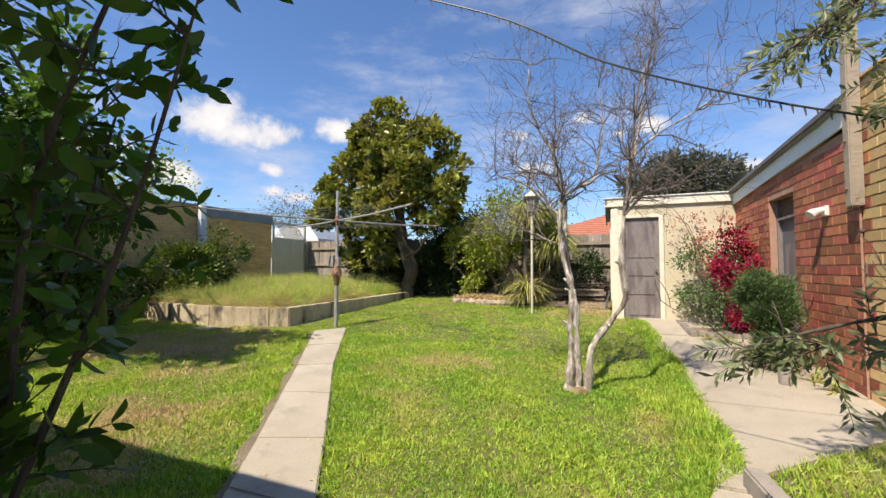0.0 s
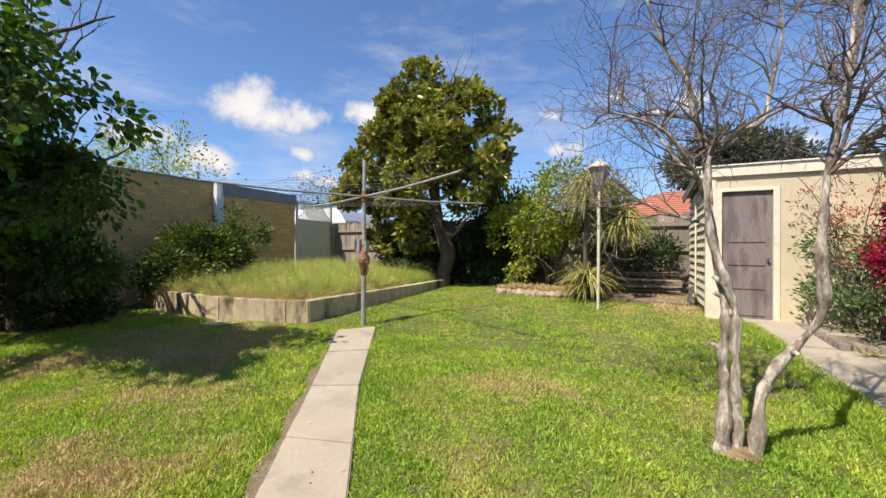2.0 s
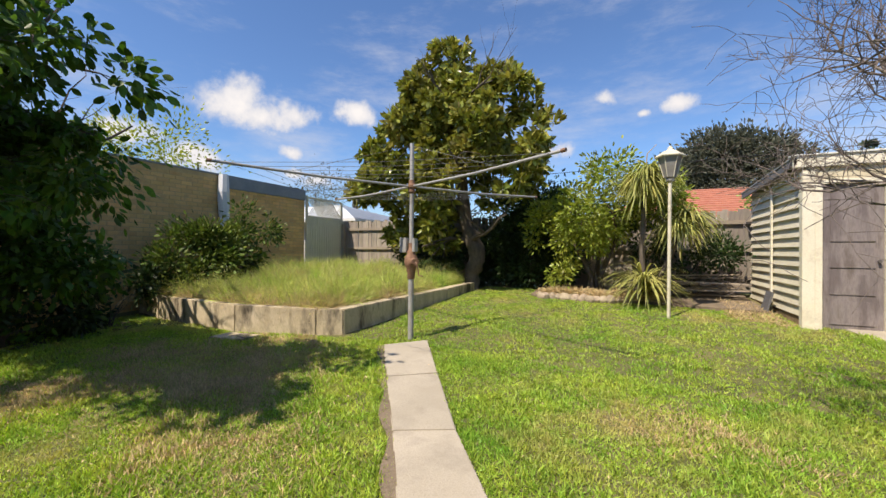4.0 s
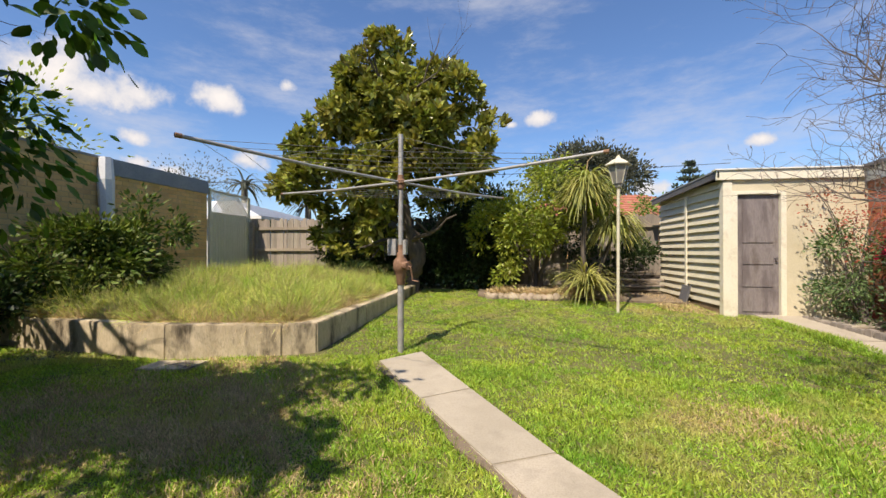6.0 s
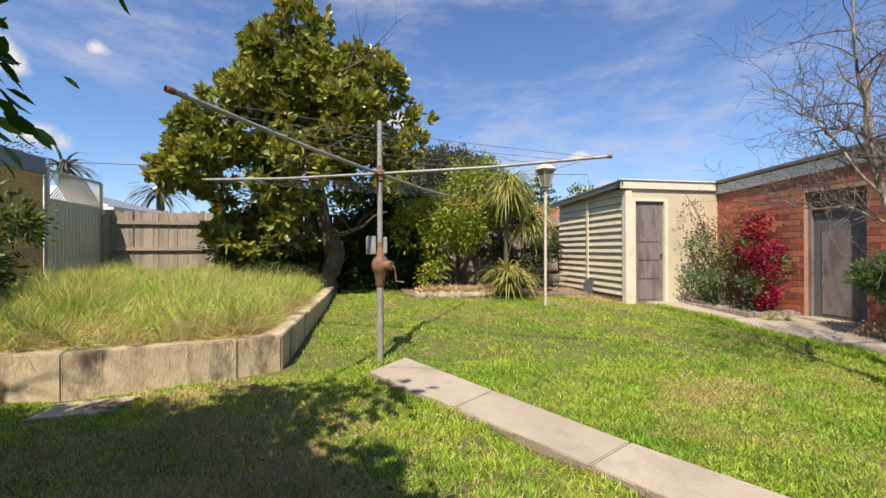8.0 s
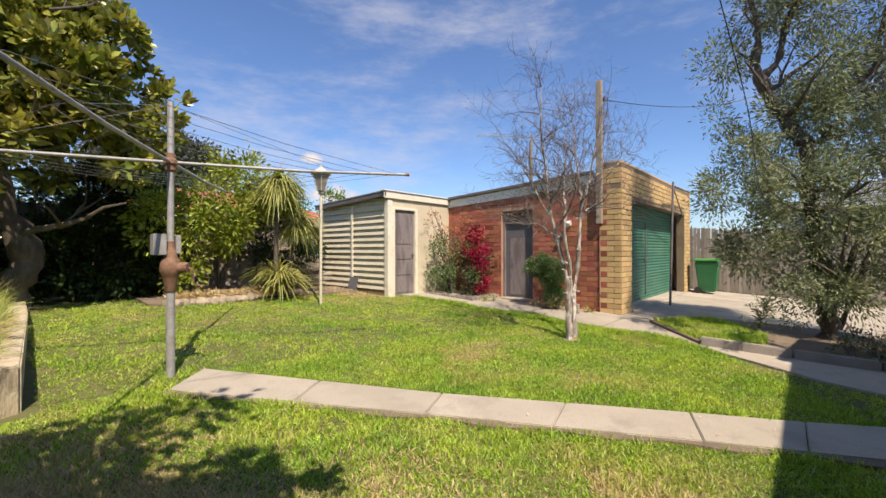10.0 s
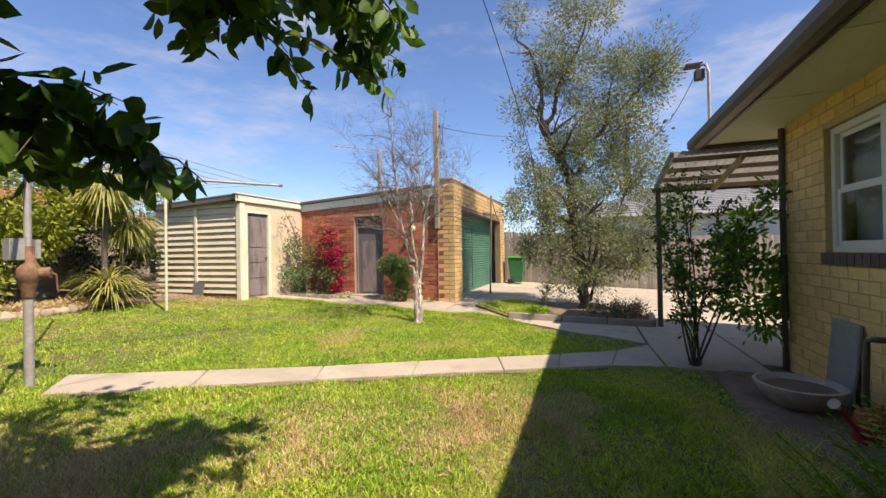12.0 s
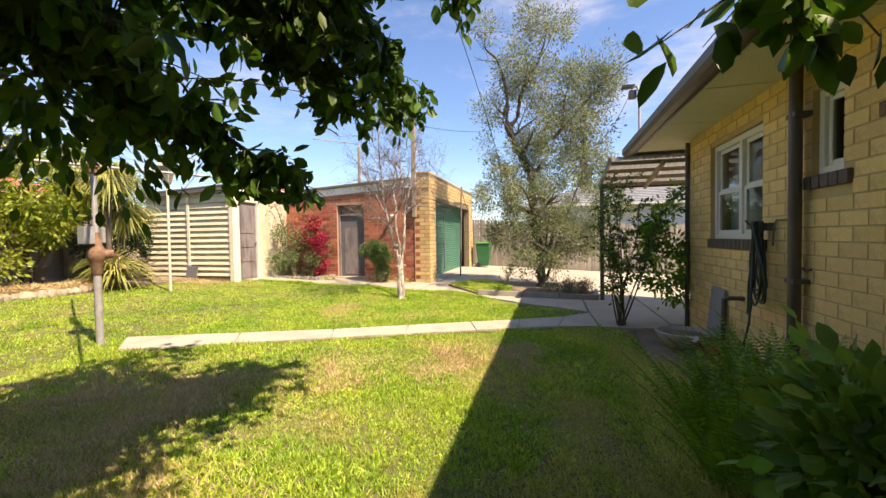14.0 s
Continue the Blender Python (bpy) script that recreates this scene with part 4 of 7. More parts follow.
part("plinth", Geo().box(SX + 0.0, SY + 0.1, -0.1, SX + 0.05, SN, 0.30), "mulch", shed)

# ---- neighbour's brick garage along the west side ----
nbr = thing("neighbour_garage", (-11.5, 7.0, 0.0), "tan brick neighbouring garage with blue-grey flashing", "garage")
part("wall", Geo().box(-10.85, -1.0, -0.4, -10.62, 10.6, 2.9), "mortar_y", nbr)
PIECES.append((nbr, (-10.62, 2.0, -0.2), (0, 1, 0), (1, 0, 0), 8.6, 3.06, [], ("tan", "tan"), lambda u, v: False, None))
part("end_wall", Geo().box(-16.0, 10.35, -0.4, -10.85, 10.6, 2.9), "mortar", nbr)
part("flashing", Geo().box(-10.87, 8.05, 2.62, -10.585, 10.62, 2.93), "flash", nbr, bevel=0.01)
part("roof", Geo().sheet([(-16, -1, 3.0), (-10.6, -1, 2.93), (-10.6, 10.6, 2.93), (-16, 10.6, 3.0)], 0.04), "roof", nbr)
part("downpipe", Geo().tube([(-10.52, 7.95, 2.9), (-10.50, 7.93, 2.5), (-10.5, 7.96, 1.9), (-10.5, 7.95, 0.2)], [0.10, 0.13, 0.11, 0.06], 8), "whiteroof", nbr, "torn pale plastic wrapped round the downpipe")
gate = thing("side_gate", (-10.6, 11.5, gz(0, 11.5)), "cream ribbed steel gate with a lattice top", "gate")
part("gate_frame", Geo().box(-10.63, 10.64, 0.1, -10.57, 10.70, 2.78).box(-10.63, 12.2, 0.1, -10.57, 12.26, 2.72).box(-10.625, 10.7, 2.70, -10.575, 12.2, 2.75).box(-10.625, 10.7, 2.15, -10.575, 12.2, 2.2), "gate", gate, bevel=0.004)
for k in range(15):
    y = 10.7 + k * 0.1
    part("rib", Geo().add([(-10.61, y, 0.25), (-10.575, y + 0.025, 0.25), (-10.575, y + 0.06, 0.25), (-10.61, y + 0.1, 0.25), (-10.61, y, 2.15), (-10.575, y + 0.025, 2.15), (-10.575, y + 0.06, 2.15), (-10.61, y + 0.1, 2.15)], [(0, 1, 5, 4), (1, 2, 6, 5), (2, 3, 7, 6), (0, 4, 7, 3)]), "gate", gate)
lat = Geo()
for k in range(22):
    y = 10.7 + k * 0.07
    lat.beam((-10.605, y, 2.2), (-10.605, min(y + 0.5, 12.2), 2.2 + min(0.5, 12.2 - y)), 0.012, 0.018)
    lat.beam((-10.593, min(y + 0.5, 12.2), 2.2), (-10.593, max(y, min(y + 0.5, 12.2) - 0.5), 2.2 + min(y + 0.5, 12.2) - y), 0.012, 0.018)
part("lattice", lat, "trim", gate)


# ---- paling fences ----
def paling_fence(name, p0, p1, height, label, inward, rails=(0.35, 0.95, 1.55), half=0.0505):
    a, b = Vector((*p0, 0)), Vector((*p1, 0))
    l = (b - a).length
    d = (b - a) / l
    nrm = Vector((-d.y, d.x, 0)) * inward
    f = thing(name, (a.x, a.y, gz(a.x, a.y)), label, "fence", kind="structure")
    rnd = random.Random(len(name) * 3 + int(l))
    me = {}
    for v in range(4):
        g = Geo().box(-half, -0.008, 0, half, 0.008, height + (v - 1.5) * 0.018)
        me[v] = bpy.data.meshes.new("paling")
        me[v].from_pydata(g.v, [], g.f)
        me[v].materials.append(M["fence"])
    rot = math.atan2(d.y, d.x)
    for k in range(int(l / 0.1)):
        c = a + d * (k + 0.5) * 0.1
        ob = new("paling", me[rnd.randrange(4)])
        ob.matrix_basis = Matrix.Translation((c.x, c.y, gz(c.x, c.y) + 0.03)) @ Matrix.Rotation(rot, 4, "Z") @ Matrix.Rotation(rnd.gauss(0, 0.006), 4, "Y") @ Matrix.Translation((0, rnd.uniform(-0.004, 0.004), 0))
        ob.parent, ob.matrix_parent_inverse = f, f.matrix_basis.inverted()
    for h in rails:
        q0, q1 = a + nrm * 0.045, b + nrm * 0.045
        part("rail", Geo().beam((q0.x, q0.y, gz(q0.x, q0.y) + h), (q1.x, q1.y, gz(q1.x, q1.y) + h), 0.05, 0.085), "rail", f, bevel=0.006)
    for k in range(int(l / 2.3) + 1):
        c = a + d * min(k * 2.3 + 0.1, l - 0.1) + nrm * 0.12
        z = gz(c.x, c.y)
        part("post", Geo().box(c.x - 0.055, c.y - 0.055, z - 0.1, c.x + 0.055, c.y + 0.055, z + height - 0.05), "rail", f, bevel=0.008)
    return f


paling_fence("back_fence", (-10.6, 12.35), (GX + 8, 12.35), 1.78, "tall weathered grey timber paling fence", -1)
paling_fence("drive_fence", (9.4, -6.0), (9.4, 12.3), 1.95, "grey timber paling fence along the drive", -1, half=0.0445)
paling_fence("side_fence", (-10.58, -4.0), (-10.58, 1.9), 1.8, "weathered paling fence beside the house", -1)

# ---- house ----
house = thing("house", (-5.4, -4.0, gz(0, -3)), "cream brick house with deep boarded eaves", "house")
HY, HX, HW = -0.79, -0.82, -10.0
W1 = (-3.12, -1.68, 1.11, 2.36)
W2 = (-4.34, -3.94, 1.66, 2.37)
holed("north_wall", HW, HX - 0.2, -0.6, 2.68, [W1, W2], HY - 0.22, HY, "mortar_y", house)
part("east_wall", Geo().box(HX - 0.2, -8.0, -0.6, HX, HY, 2.68), "mortar_y", house)
part("far_walls", Geo().box(HW, -8.0, -0.6, HW + 0.2, HY - 0.22, 2.68).box(HW + 0.2, -8.0, -0.6, HX - 0.2, -7.8, 2.68), "mortar_y", house)
HB = -0.46
PIECES.append((house, (HW, HY, HB), (1, 0, 0), (0, 1, 0), HX - HW, 3.14, [(w[0] - HW, w[1] - HW, w[2] - HB, w[3] - HB) for w in (W1, W2)] + [(W1[0] - 0.1 - HW, W1[1] + 0.1 - HW, 0.98 - HB, 1.11 - HB), (W2[0] - 0.1 - HW, W2[1] + 0.1 - HW, 1.54 - HB, 1.66 - HB)], ("house", "housej"), lambda u, v: 5.0 < u < 9.2 and 0.6 < v, None, 0.30, 0.12))
PIECES.append((house, (HX, -8.0, HB), (0, 1, 0), (1, 0, 0), 7.21, 3.14, [], ("house", "housej"), lambda u, v: False, None, 0.30, 0.12))
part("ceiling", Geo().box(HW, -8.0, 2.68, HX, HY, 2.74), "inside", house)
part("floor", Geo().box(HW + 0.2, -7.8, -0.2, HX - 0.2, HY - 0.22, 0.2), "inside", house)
part("soffit", Geo().box(HW - 0.6, HY + 0.001, 2.655, HX + 0.001, -0.10, 2.675).box(HX + 0.002, -8.6, 2.655, -0.12, -0.10, 2.675), "soffit", house, "cream painted soffit boards")
for x in (-2.0, -3.4, -4.8, -6.2, -7.6):
    part("soffit_joint", Geo().box(x - 0.012, HY + 0.01, 2.647, x + 0.012, -0.11, 2.6545), "trim", house)
part("fascia", Geo().box(HW - 0.6, -0.10, 2.62, -0.12, -0.075, 2.80).box(-0.12, -8.6, 2.62, -0.095, -0.075, 2.80), "gutter", house)


def gutter_run(a, b, out):
    a, b, out = Vector(a), Vector(b), Vector(out)
    prof = [(0.0, 0.10), (0.0, -0.03), (0.06, -0.06), (0.125, -0.045), (0.16, 0.0), (0.16, 0.085), (0.147, 0.105), (0.147, 0.09), (0.147, 0.01), (0.12, -0.033), (0.06, -0.046), (0.012, -0.02), (0.012, 0.10)]
    n = len(prof)
    vs = [tuple(p + out * o + Vector((0, 0, h))) for p in (a, b) for o, h in prof]
    return Geo().add(vs, [(i, (i + 1) % n, n + (i + 1) % n, n + i) for i in range(n)] + [tuple(range(n)), tuple(range(2 * n - 1, n - 1, -1))])


part("gutter", gutter_run((HW - 0.6, -0.074, 2.66), (0.03, -0.074, 2.66), (0, 1, 0)), "gutter", house, "dark brown eaves gutter")
part("gutter", gutter_run((-0.094, -8.6, 2.66), (-0.094, -0.074, 2.66), (1, 0, 0)), "gutter", house)
part("roof", Geo().add([(HW - 0.6, -0.02, 2.83), (0.0, -0.02, 2.83), (0.0, -8.6, 2.83), (HW - 0.6, -8.6, 2.83), (HW + 3.6, -4.3, 4.4), (-4.2, -4.3, 4.4)], [(0, 1, 5, 4), (1, 2, 5), (2, 3, 4, 5), (3, 0, 4), (3, 2, 1, 0)]), "redroof", house)


def sash_window(name, w, parts, label):
    x0, x1, z0, z1 = w
    win = tagged(part(name, Geo().box(x0, HY - 0.13, z0, x0 + 0.07, HY - 0.05, z1).box(x1 - 0.07, HY - 0.13, z0, x1, HY - 0.05, z1).box(x0 + 0.07, HY - 0.13, z1 - 0.07, x1 - 0.07, HY - 0.05, z1).box(x0 + 0.07, HY - 0.13, z0, x1 - 0.07, HY - 0.04, z0 + 0.06), "white", house, label, bevel=0.004))
    for a, b, sashes in parts:
        for c, d, y in sashes:
            part("sash", Geo().box(a, y - 0.03, c, a + 0.045, y, d).box(b - 0.045, y - 0.03, c, b, y, d).box(a + 0.045, y - 0.03, c, b - 0.045, y, c + 0.05).box(a + 0.045, y - 0.03, d - 0.045, b - 0.045, y, d), "white", win, bevel=0.003)
            pane = part("pane", Geo().box(a + 0.045, y - 0.017, c + 0.05, b - 0.045, y - 0.013, d - 0.045), "glass", win)
            pane.visible_shadow = False
    return win


wa = sash_window("window", W1, [(-2.44, -1.75, [(1.17, 1.74, -0.86), (1.72, 2.29, -0.885)]), (-3.05, -2.52, [(1.17, 1.74, -0.86), (1.72, 2.29, -0.885)])], "white double-hung timber window")
part("mullion", Geo().box(-2.52, HY - 0.13, 1.17, -2.44, HY - 0.045, 2.29), "white", wa, bevel=0.004)
wb = sash_window("toilet_window", W2, [(-4.27, -4.01, [(1.72, 2.30, -0.87)])], "small white sash window with dark panes")
# dark sheets added behind both windows in place of the unlit rooms
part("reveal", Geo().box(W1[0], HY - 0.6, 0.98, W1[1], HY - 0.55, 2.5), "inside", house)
part("curtain", Geo().add([(W1[0] + 0.02 + k * 0.02, HY - 0.24 - 0.016 * (k % 2), z) for z in (1.0, 2.5) for k in range(71)], [(k, k + 1, 72 + k, 71 + k) for k in range(70)]), "curtain", house, "pale net curtain behind the glass")
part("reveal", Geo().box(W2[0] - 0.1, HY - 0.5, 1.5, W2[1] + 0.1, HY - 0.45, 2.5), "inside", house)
for w, z0, z1 in ((W1, 0.985, 1.105), (W2, 1.545, 1.655)):
    n = int((w[1] - w[0] + 0.2) / 0.112)
    for k in range(n):
        x = w[0] - 0.1 + k * 0.112
        part("sill_brick", Geo().box(x + 0.003, HY - 0.12, z0, x + 0.109, HY + 0.035, z1), "sillbrick", house, bevel=0.005)
part("downpipe", Geo().tube([(-3.88, -0.70, 2.66), (-3.88, -0.70, 1.6), (-3.88, -0.70, 0.3), (-3.88, -0.70, -0.34)], 0.05, 12), "gutter", house, "dark brown round downpipe", smooth=True)
for z in (2.2, 0.75):
    part("pipe_bracket", Geo().box(-3.95, HY, z - 0.02, -3.81, -0.66, z + 0.02), "gutter", house)
part("tap_pipe", Geo().tube([(-3.66, HY + 0.03, 1.3), (-3.45, HY + 0.03, 1.3), (-3.43, HY + 0.04, 1.22), (-3.43, HY + 0.05, 1.05)], 0.01, 6), "darksteel", house)
part("tap_pipe", Geo().tube([(-4.0, HY + 0.03, 0.86), (-3.7, HY + 0.03, 0.86)], 0.012, 6), "rust", house)
part("waste_pipe", Geo().tube([(-2.72, HY, 0.42), (-2.72, HY + 0.16, 0.42), (-2.66, HY + 0.19, 0.40), (-2.64, HY + 0.19, 0.0), (-2.64, HY + 0.19, -0.4)], 0.026, 10), "gutter", house, "brown waste pipe on the wall", smooth=True)
part("vent_pipe", Geo().tube([(-0.02, -0.2, 2.75), (-0.02, -0.2, 3.75), (0.0, -0.17, 3.87), (0.06, -0.1, 3.9)], 0.022, 8), "steel", house, "bent steel service mast with a cable")
part("mast_box", Geo().box(0.0, -0.16, 3.68, 0.12, -0.04, 3.82).box(0.02, -0.14, 3.9, 0.2, 0.08, 3.93), "black", house)
part("corner_post", Geo().tube([(-0.84, -0.745, -0.4), (-0.84, -0.745, 2.62)], 0.035, 8), "gutter", house)

porch = thing("porch", (0.6, -1.4, gz(0, -1)), "brown timber porch roof with open rafters", "porch")
part("front_beam", Geo().beam((-0.05, 0.30, 2.56), (1.55, 0.30, 2.28), 0.045, 0.13), "gutter", porch, bevel=0.005)
part("edge_gutter", Geo().beam((1.55, -4.5, 2.25), (1.55, 0.36, 2.25), 0.10, 0.10), "gutter", porch, bevel=0.02)
for x, z in ((0.1, 2.51), (0.55, 2.43), (1.0, 2.35), (1.45, 2.27)):
    part("purlin", Geo().beam((x, -4.5, z), (x, 0.27, z), 0.04, 0.07), "rail", porch)
for y in (-0.6, -1.5, -2.4, -3.3, -4.2):
    part("rafter", Geo().beam((-0.03, y, 2.47), (1.5, y, 2.2), 0.045, 0.09), "rail", porch)
for y in (0.28, -4.4):
    part("post", Geo().box(1.38, y - 0.04, gz(0, y) - 0.05, 1.46, y + 0.04, 2.27), "gutter", porch, bevel=0.005)
sheet = Geo()
for k in range(97):
    y = -4.5 + k * 0.05
    sheet.v += [(-0.08, y, 2.60 + 0.012 * (k % 2)), (1.62, y, 2.31 + 0.012 * (k % 2))]
sheet.f = [(2 * k, 2 * k + 1, 2 * k + 3, 2 * k + 2) for k in range(96)]
part("roof_sheet", sheet, "acrylic", porch, "weathered translucent corrugated sheet")


# ---- raised bed ----
bed = thing("retaining_wall", (-5.7, 6.25, 0.0), "low stained concrete retaining wall round a raised bed", "retaining wall", kind="structure")
BT = 0.37
FRONT = [(-10.4, 6.15), (-9.5, 5.98), (-7.3, 5.76), (-6.05, 6.08), (-5.68, 6.22)]
SIDE = [(-5.68, 6.22), (-5.6, 7.8), (-5.52, 9.4), (-5.48, 10.95)]


def wall_strip(line, thick, z0, top):
    geo = Geo()
    for (xa, ya), (xb, yb) in zip(line, line[1:]):
        l = math.hypot(xb - xa, yb - ya)
        nx, ny = -(yb - ya) / l * thick, (xb - xa) / l * thick
        k = 0.004
        dx, dy = (xb - xa) / l * k, (yb - ya) / l * k
        q = [(xa + dx, ya + dy), (xb - dx, yb - dy), (xb - dx + nx, yb - dy + ny), (xa + dx + nx, ya + dy + ny)]
        za = top(xa, ya)
        zb = top(xb, yb)
        geo.add([(q[0][0], q[0][1], z0), (q[1][0], q[1][1], z0), (q[2][0], q[2][1], z0), (q[3][0], q[3][1], z0), (q[0][0], q[0][1], za), (q[1][0], q[1][1], zb), (q[2][0], q[2][1], zb), (q[3][0], q[3][1], za)],
                [(0, 3, 2, 1), (4, 5, 6, 7), (0, 1, 5, 4), (1, 2, 6, 5), (2, 3, 7, 6), (3, 0, 4, 7)])
    return geo


def bed_top(x, y):
    return BT + 0.012 * max(y - 6.2, 0) + 0.012 * math.sin(x * 2.3)


for a, b in zip(FRONT, FRONT[1:]):
    part("wall_panel", wall_strip([a, b], 0.16, -0.2, bed_top), "oldconc", bed, bevel=0.012)
for a, b in zip(SIDE, SIDE[1:]):
    part("wall_panel", wall_strip([a, b], 0.2, -0.2, bed_top), "oldconc", bed, bevel=0.012)
BED = [(-10.5, 6.2), *[(x, y + 0.12) for x, y in FRONT[1:4]], (-5.85, 6.3), (-5.76, 7.8), (-5.68, 9.4), (-5.64, 11.0), (-5.7, 12.2), (-10.5, 12.2)]


def mound(x, y):
    return 0.33 + 0.20 * min(1, max(0, (y - 6.2) / 1.8)) * min(1, max(0, (-5.6 - x) / 1.2)) + 0.03 * noise.noise(Vector((x, y, 3)))


geo = Geo()
nx, ny = 41, 49
for j in range(ny):
    for i in range(nx):
        y = 6.1 + 6.1 * j / (ny - 1)
        x0 = -10.55
        x1 = -5.84 + 0.03 * (y - 6.3)
        x = x0 + (x1 - x0) * i / (nx - 1)
        lo = 6.28 if x < -9.5 else (6.1 - 0.1 * (x + 9.5) if x < -7.3 else 5.9 + 0.25 * (x + 7.3))
        geo.v.append((x, max(y, lo), mound(x, y)))
geo.f = [(j * nx + i, j * nx + i + 1, (j + 1) * nx + i + 1, (j + 1) * nx + i) for j in range(ny - 1) for i in range(nx - 1)]
struct("bed_soil", geo, "dirt", "dry soil mounded in the raised bed", "soil")


def blades(name, poly, count, size, material, height_at, lean, label, category, holes=(), lift=0.0, width=1.0, clump=None, bend=0.34, tuft=None, blot=None):
    """Grass blades over a plan; clump: loose clumps; tuft: (number, radius) of small tufts whose blades lean outwards; blot: (x, y, rx, ry) of a patch that thins out."""
    q = np.array(poly)
    lo, hi = q.min(0), q.max(0)
    xy = RNG.uniform(lo, hi, (count, 2))
    if clump:
        c = RNG.uniform(lo, hi, (clump, 2))
        xy = c[RNG.integers(0, clump, count)] + RNG.normal(size=(count, 2)) * 0.09
    out = np.zeros((count, 2))
    if tuft:
        c = RNG.uniform(lo, hi, (tuft[0], 2))
        own = RNG.integers(0, tuft[0], count)
        out = RNG.normal(size=(count, 2))
        xy = c[own] + out * tuft[1] * RNG.uniform(0.5, 1.5, tuft[0])[own][:, None]
        loose = RNG.random(count) < 0.3
        xy[loose] = RNG.uniform(lo, hi, (int(loose.sum()), 2))
    if blot:
        xy = np.array(blot[:2]) + RNG.normal(size=(count, 2)) * np.array(blot[2:]) * 0.55
        xy += 0.12 * np.sin(xy[:, ::-1] * 7.0)
    keep = inside(xy[:, 0], xy[:, 1], poly)
    for h in holes:
        keep &= ~inside(xy[:, 0], xy[:, 1], h)
    xy, out = xy[keep], out[keep]
    z = np.array([height_at(x, y) for x, y in xy])
    pos = np.column_stack((xy, z + lift))
    way = unit(np.column_stack((RNG.normal(size=(len(xy), 2)) * lean + out * 0.45, np.ones(len(xy)))))
    sizes = size * RNG.uniform(0.55, 1.25, len(xy)) * (0.75 + 0.5 * np.sin(xy[:, 0] * 2.1 + 1.3 * np.sin(xy[:, 1] * 1.7)) ** 2)
    tv = np.array(((-0.5, 0, 0), (0.5, 0, 0), (0.32, 0.55, 0.3 * bend), (0, 1.0 - 0.3 * max(bend - 0.34, 0), bend))) * np.array((width, 1, 1))
    if bend >= 0.4:
        tv = np.array(((-0.5, 0, 0), (0.5, 0, 0), (-0.4, 0.6, 0.3 * bend), (0.4, 0.6, 0.3 * bend), (0, 0.95 - 0.25 * bend, bend))) * np.array((width, 1, 1))
    side = unit(np.cross(way, RNG.normal(size=(len(xy), 3))))
    up = np.cross(side, way)
    w = 0.005 + 0.004 * RNG.random(len(xy))
    v = pos[:, None, :] + (tv[None, :, 0:1] * (w * 1.0)[:, None, None]) * side[:, None, :] + sizes[:, None, None] * (tv[None, :, 1:2] * way[:, None, :] + tv[None, :, 2:3] * up[:, None, :])
    f = np.array(((0, 1, 2), (0, 2, 3)) if bend < 0.4 else ((0, 1, 3), (0, 3, 2), (2, 3, 4)))[None] + (np.arange(len(xy)) * len(tv))[:, None, None]
    ob = part(name, np_mesh(name, v.reshape(-1, 3), f.reshape(-1, 3), material), material)
    return tagged(ob, label, category, kind="stuff")


def lawn_z(x, y):
    return gz(x, y) + bump(x, y) - 0.004


NEAR_LAWN = [(-9.0, 0.3), (-1.8, 0.4), (-1.2, 1.2), (0.8, 2.8), (0.85, 5.4), (-4.5, 6.3), (-9.0, 5.5)]
blades("lawn_grass", LAWN, 330000, 0.042, "grass", lawn_z, 0.5, "bright green mown lawn with yellowing patches", "grass", [PATH_POLY], width=1.5, tuft=(16000, 0.028))
blades("near_lawn_grass", NEAR_LAWN, 330000, 0.042, "grass", lawn_z, 0.55, "bright green mown lawn close beside the path", "grass", [PATH_POLY], width=1.2, tuft=(15000, 0.024))
for cx, cy, rx, ry, n in ((-4.6, 3.45, 0.8, 0.45, 5500), (-3.8, 2.45, 0.55, 0.35, 9000), (-3.3, 1.75, 0.5, 0.25, 5000), (-6.9, 3.4, 0.6, 0.4, 8000), (-5.9, 5.0, 1.0, 0.45, 10000), (-5.3, 4.2, 0.6, 0.3, 9000), (-7.2, 4.6, 0.8, 0.45, 8000), (-6.3, 4.1, 0.6, 0.35, 8000), (-1.6, 4.9, 0.5, 0.3, 1800), (-6.2, 5.7, 0.7, 0.2, 4000)):
    blades("dry_patch", LAWN, int(n * 1.1), 0.055, "straw", lawn_z, 1.0, "dry straw-coloured patch in the lawn", "grass", [PATH_POLY], blot=(cx, cy, rx, ry))
EDGE_R = PATH_R[:-1] + [(x + 0.06, y + 0.04) for x, y in PATH_R[:-1]][::-1]
soil_l = Geo()
for (xa, ya), (xb, yb) in zip(PATH_L[:-1], PATH_L[1:-1]):
    for k in range(8):
        u, w = k / 8, (k + 1) / 8
        p, q = (xa + (xb - xa) * u, ya + (yb - ya) * u), (xa + (xb - xa) * w, ya + (yb - ya) * w)
        e, f = 0.055 + 0.025 * math.sin(p[1] * 9.0), 0.055 + 0.025 * math.sin(q[1] * 9.0)
        soil_l.sheet([(p[0] + 0.01, p[1], gz(*p) + 0.022), (p[0] - e, p[1] - e * 0.6, gz(*p) + 0.02), (q[0] - f, q[1] - f * 0.6, gz(*q) + 0.02), (q[0] + 0.01, q[1], gz(*q) + 0.022)], 0.04)
struct("edge_soil", soil_l, "dirt", "dark bare earth along the edge of the path", "soil")
EDGE_L = [(x - 0.14, y - 0.09) for x, y in PATH_L[:-1]] + [(x - 0.06, y - 0.04) for x, y in PATH_L[:-1]][::-1]
blades("edge_grass", EDGE_L, 30000, 0.075, "grass", lawn_z, 0.7, "longer ragged grass along the path edge", "grass")
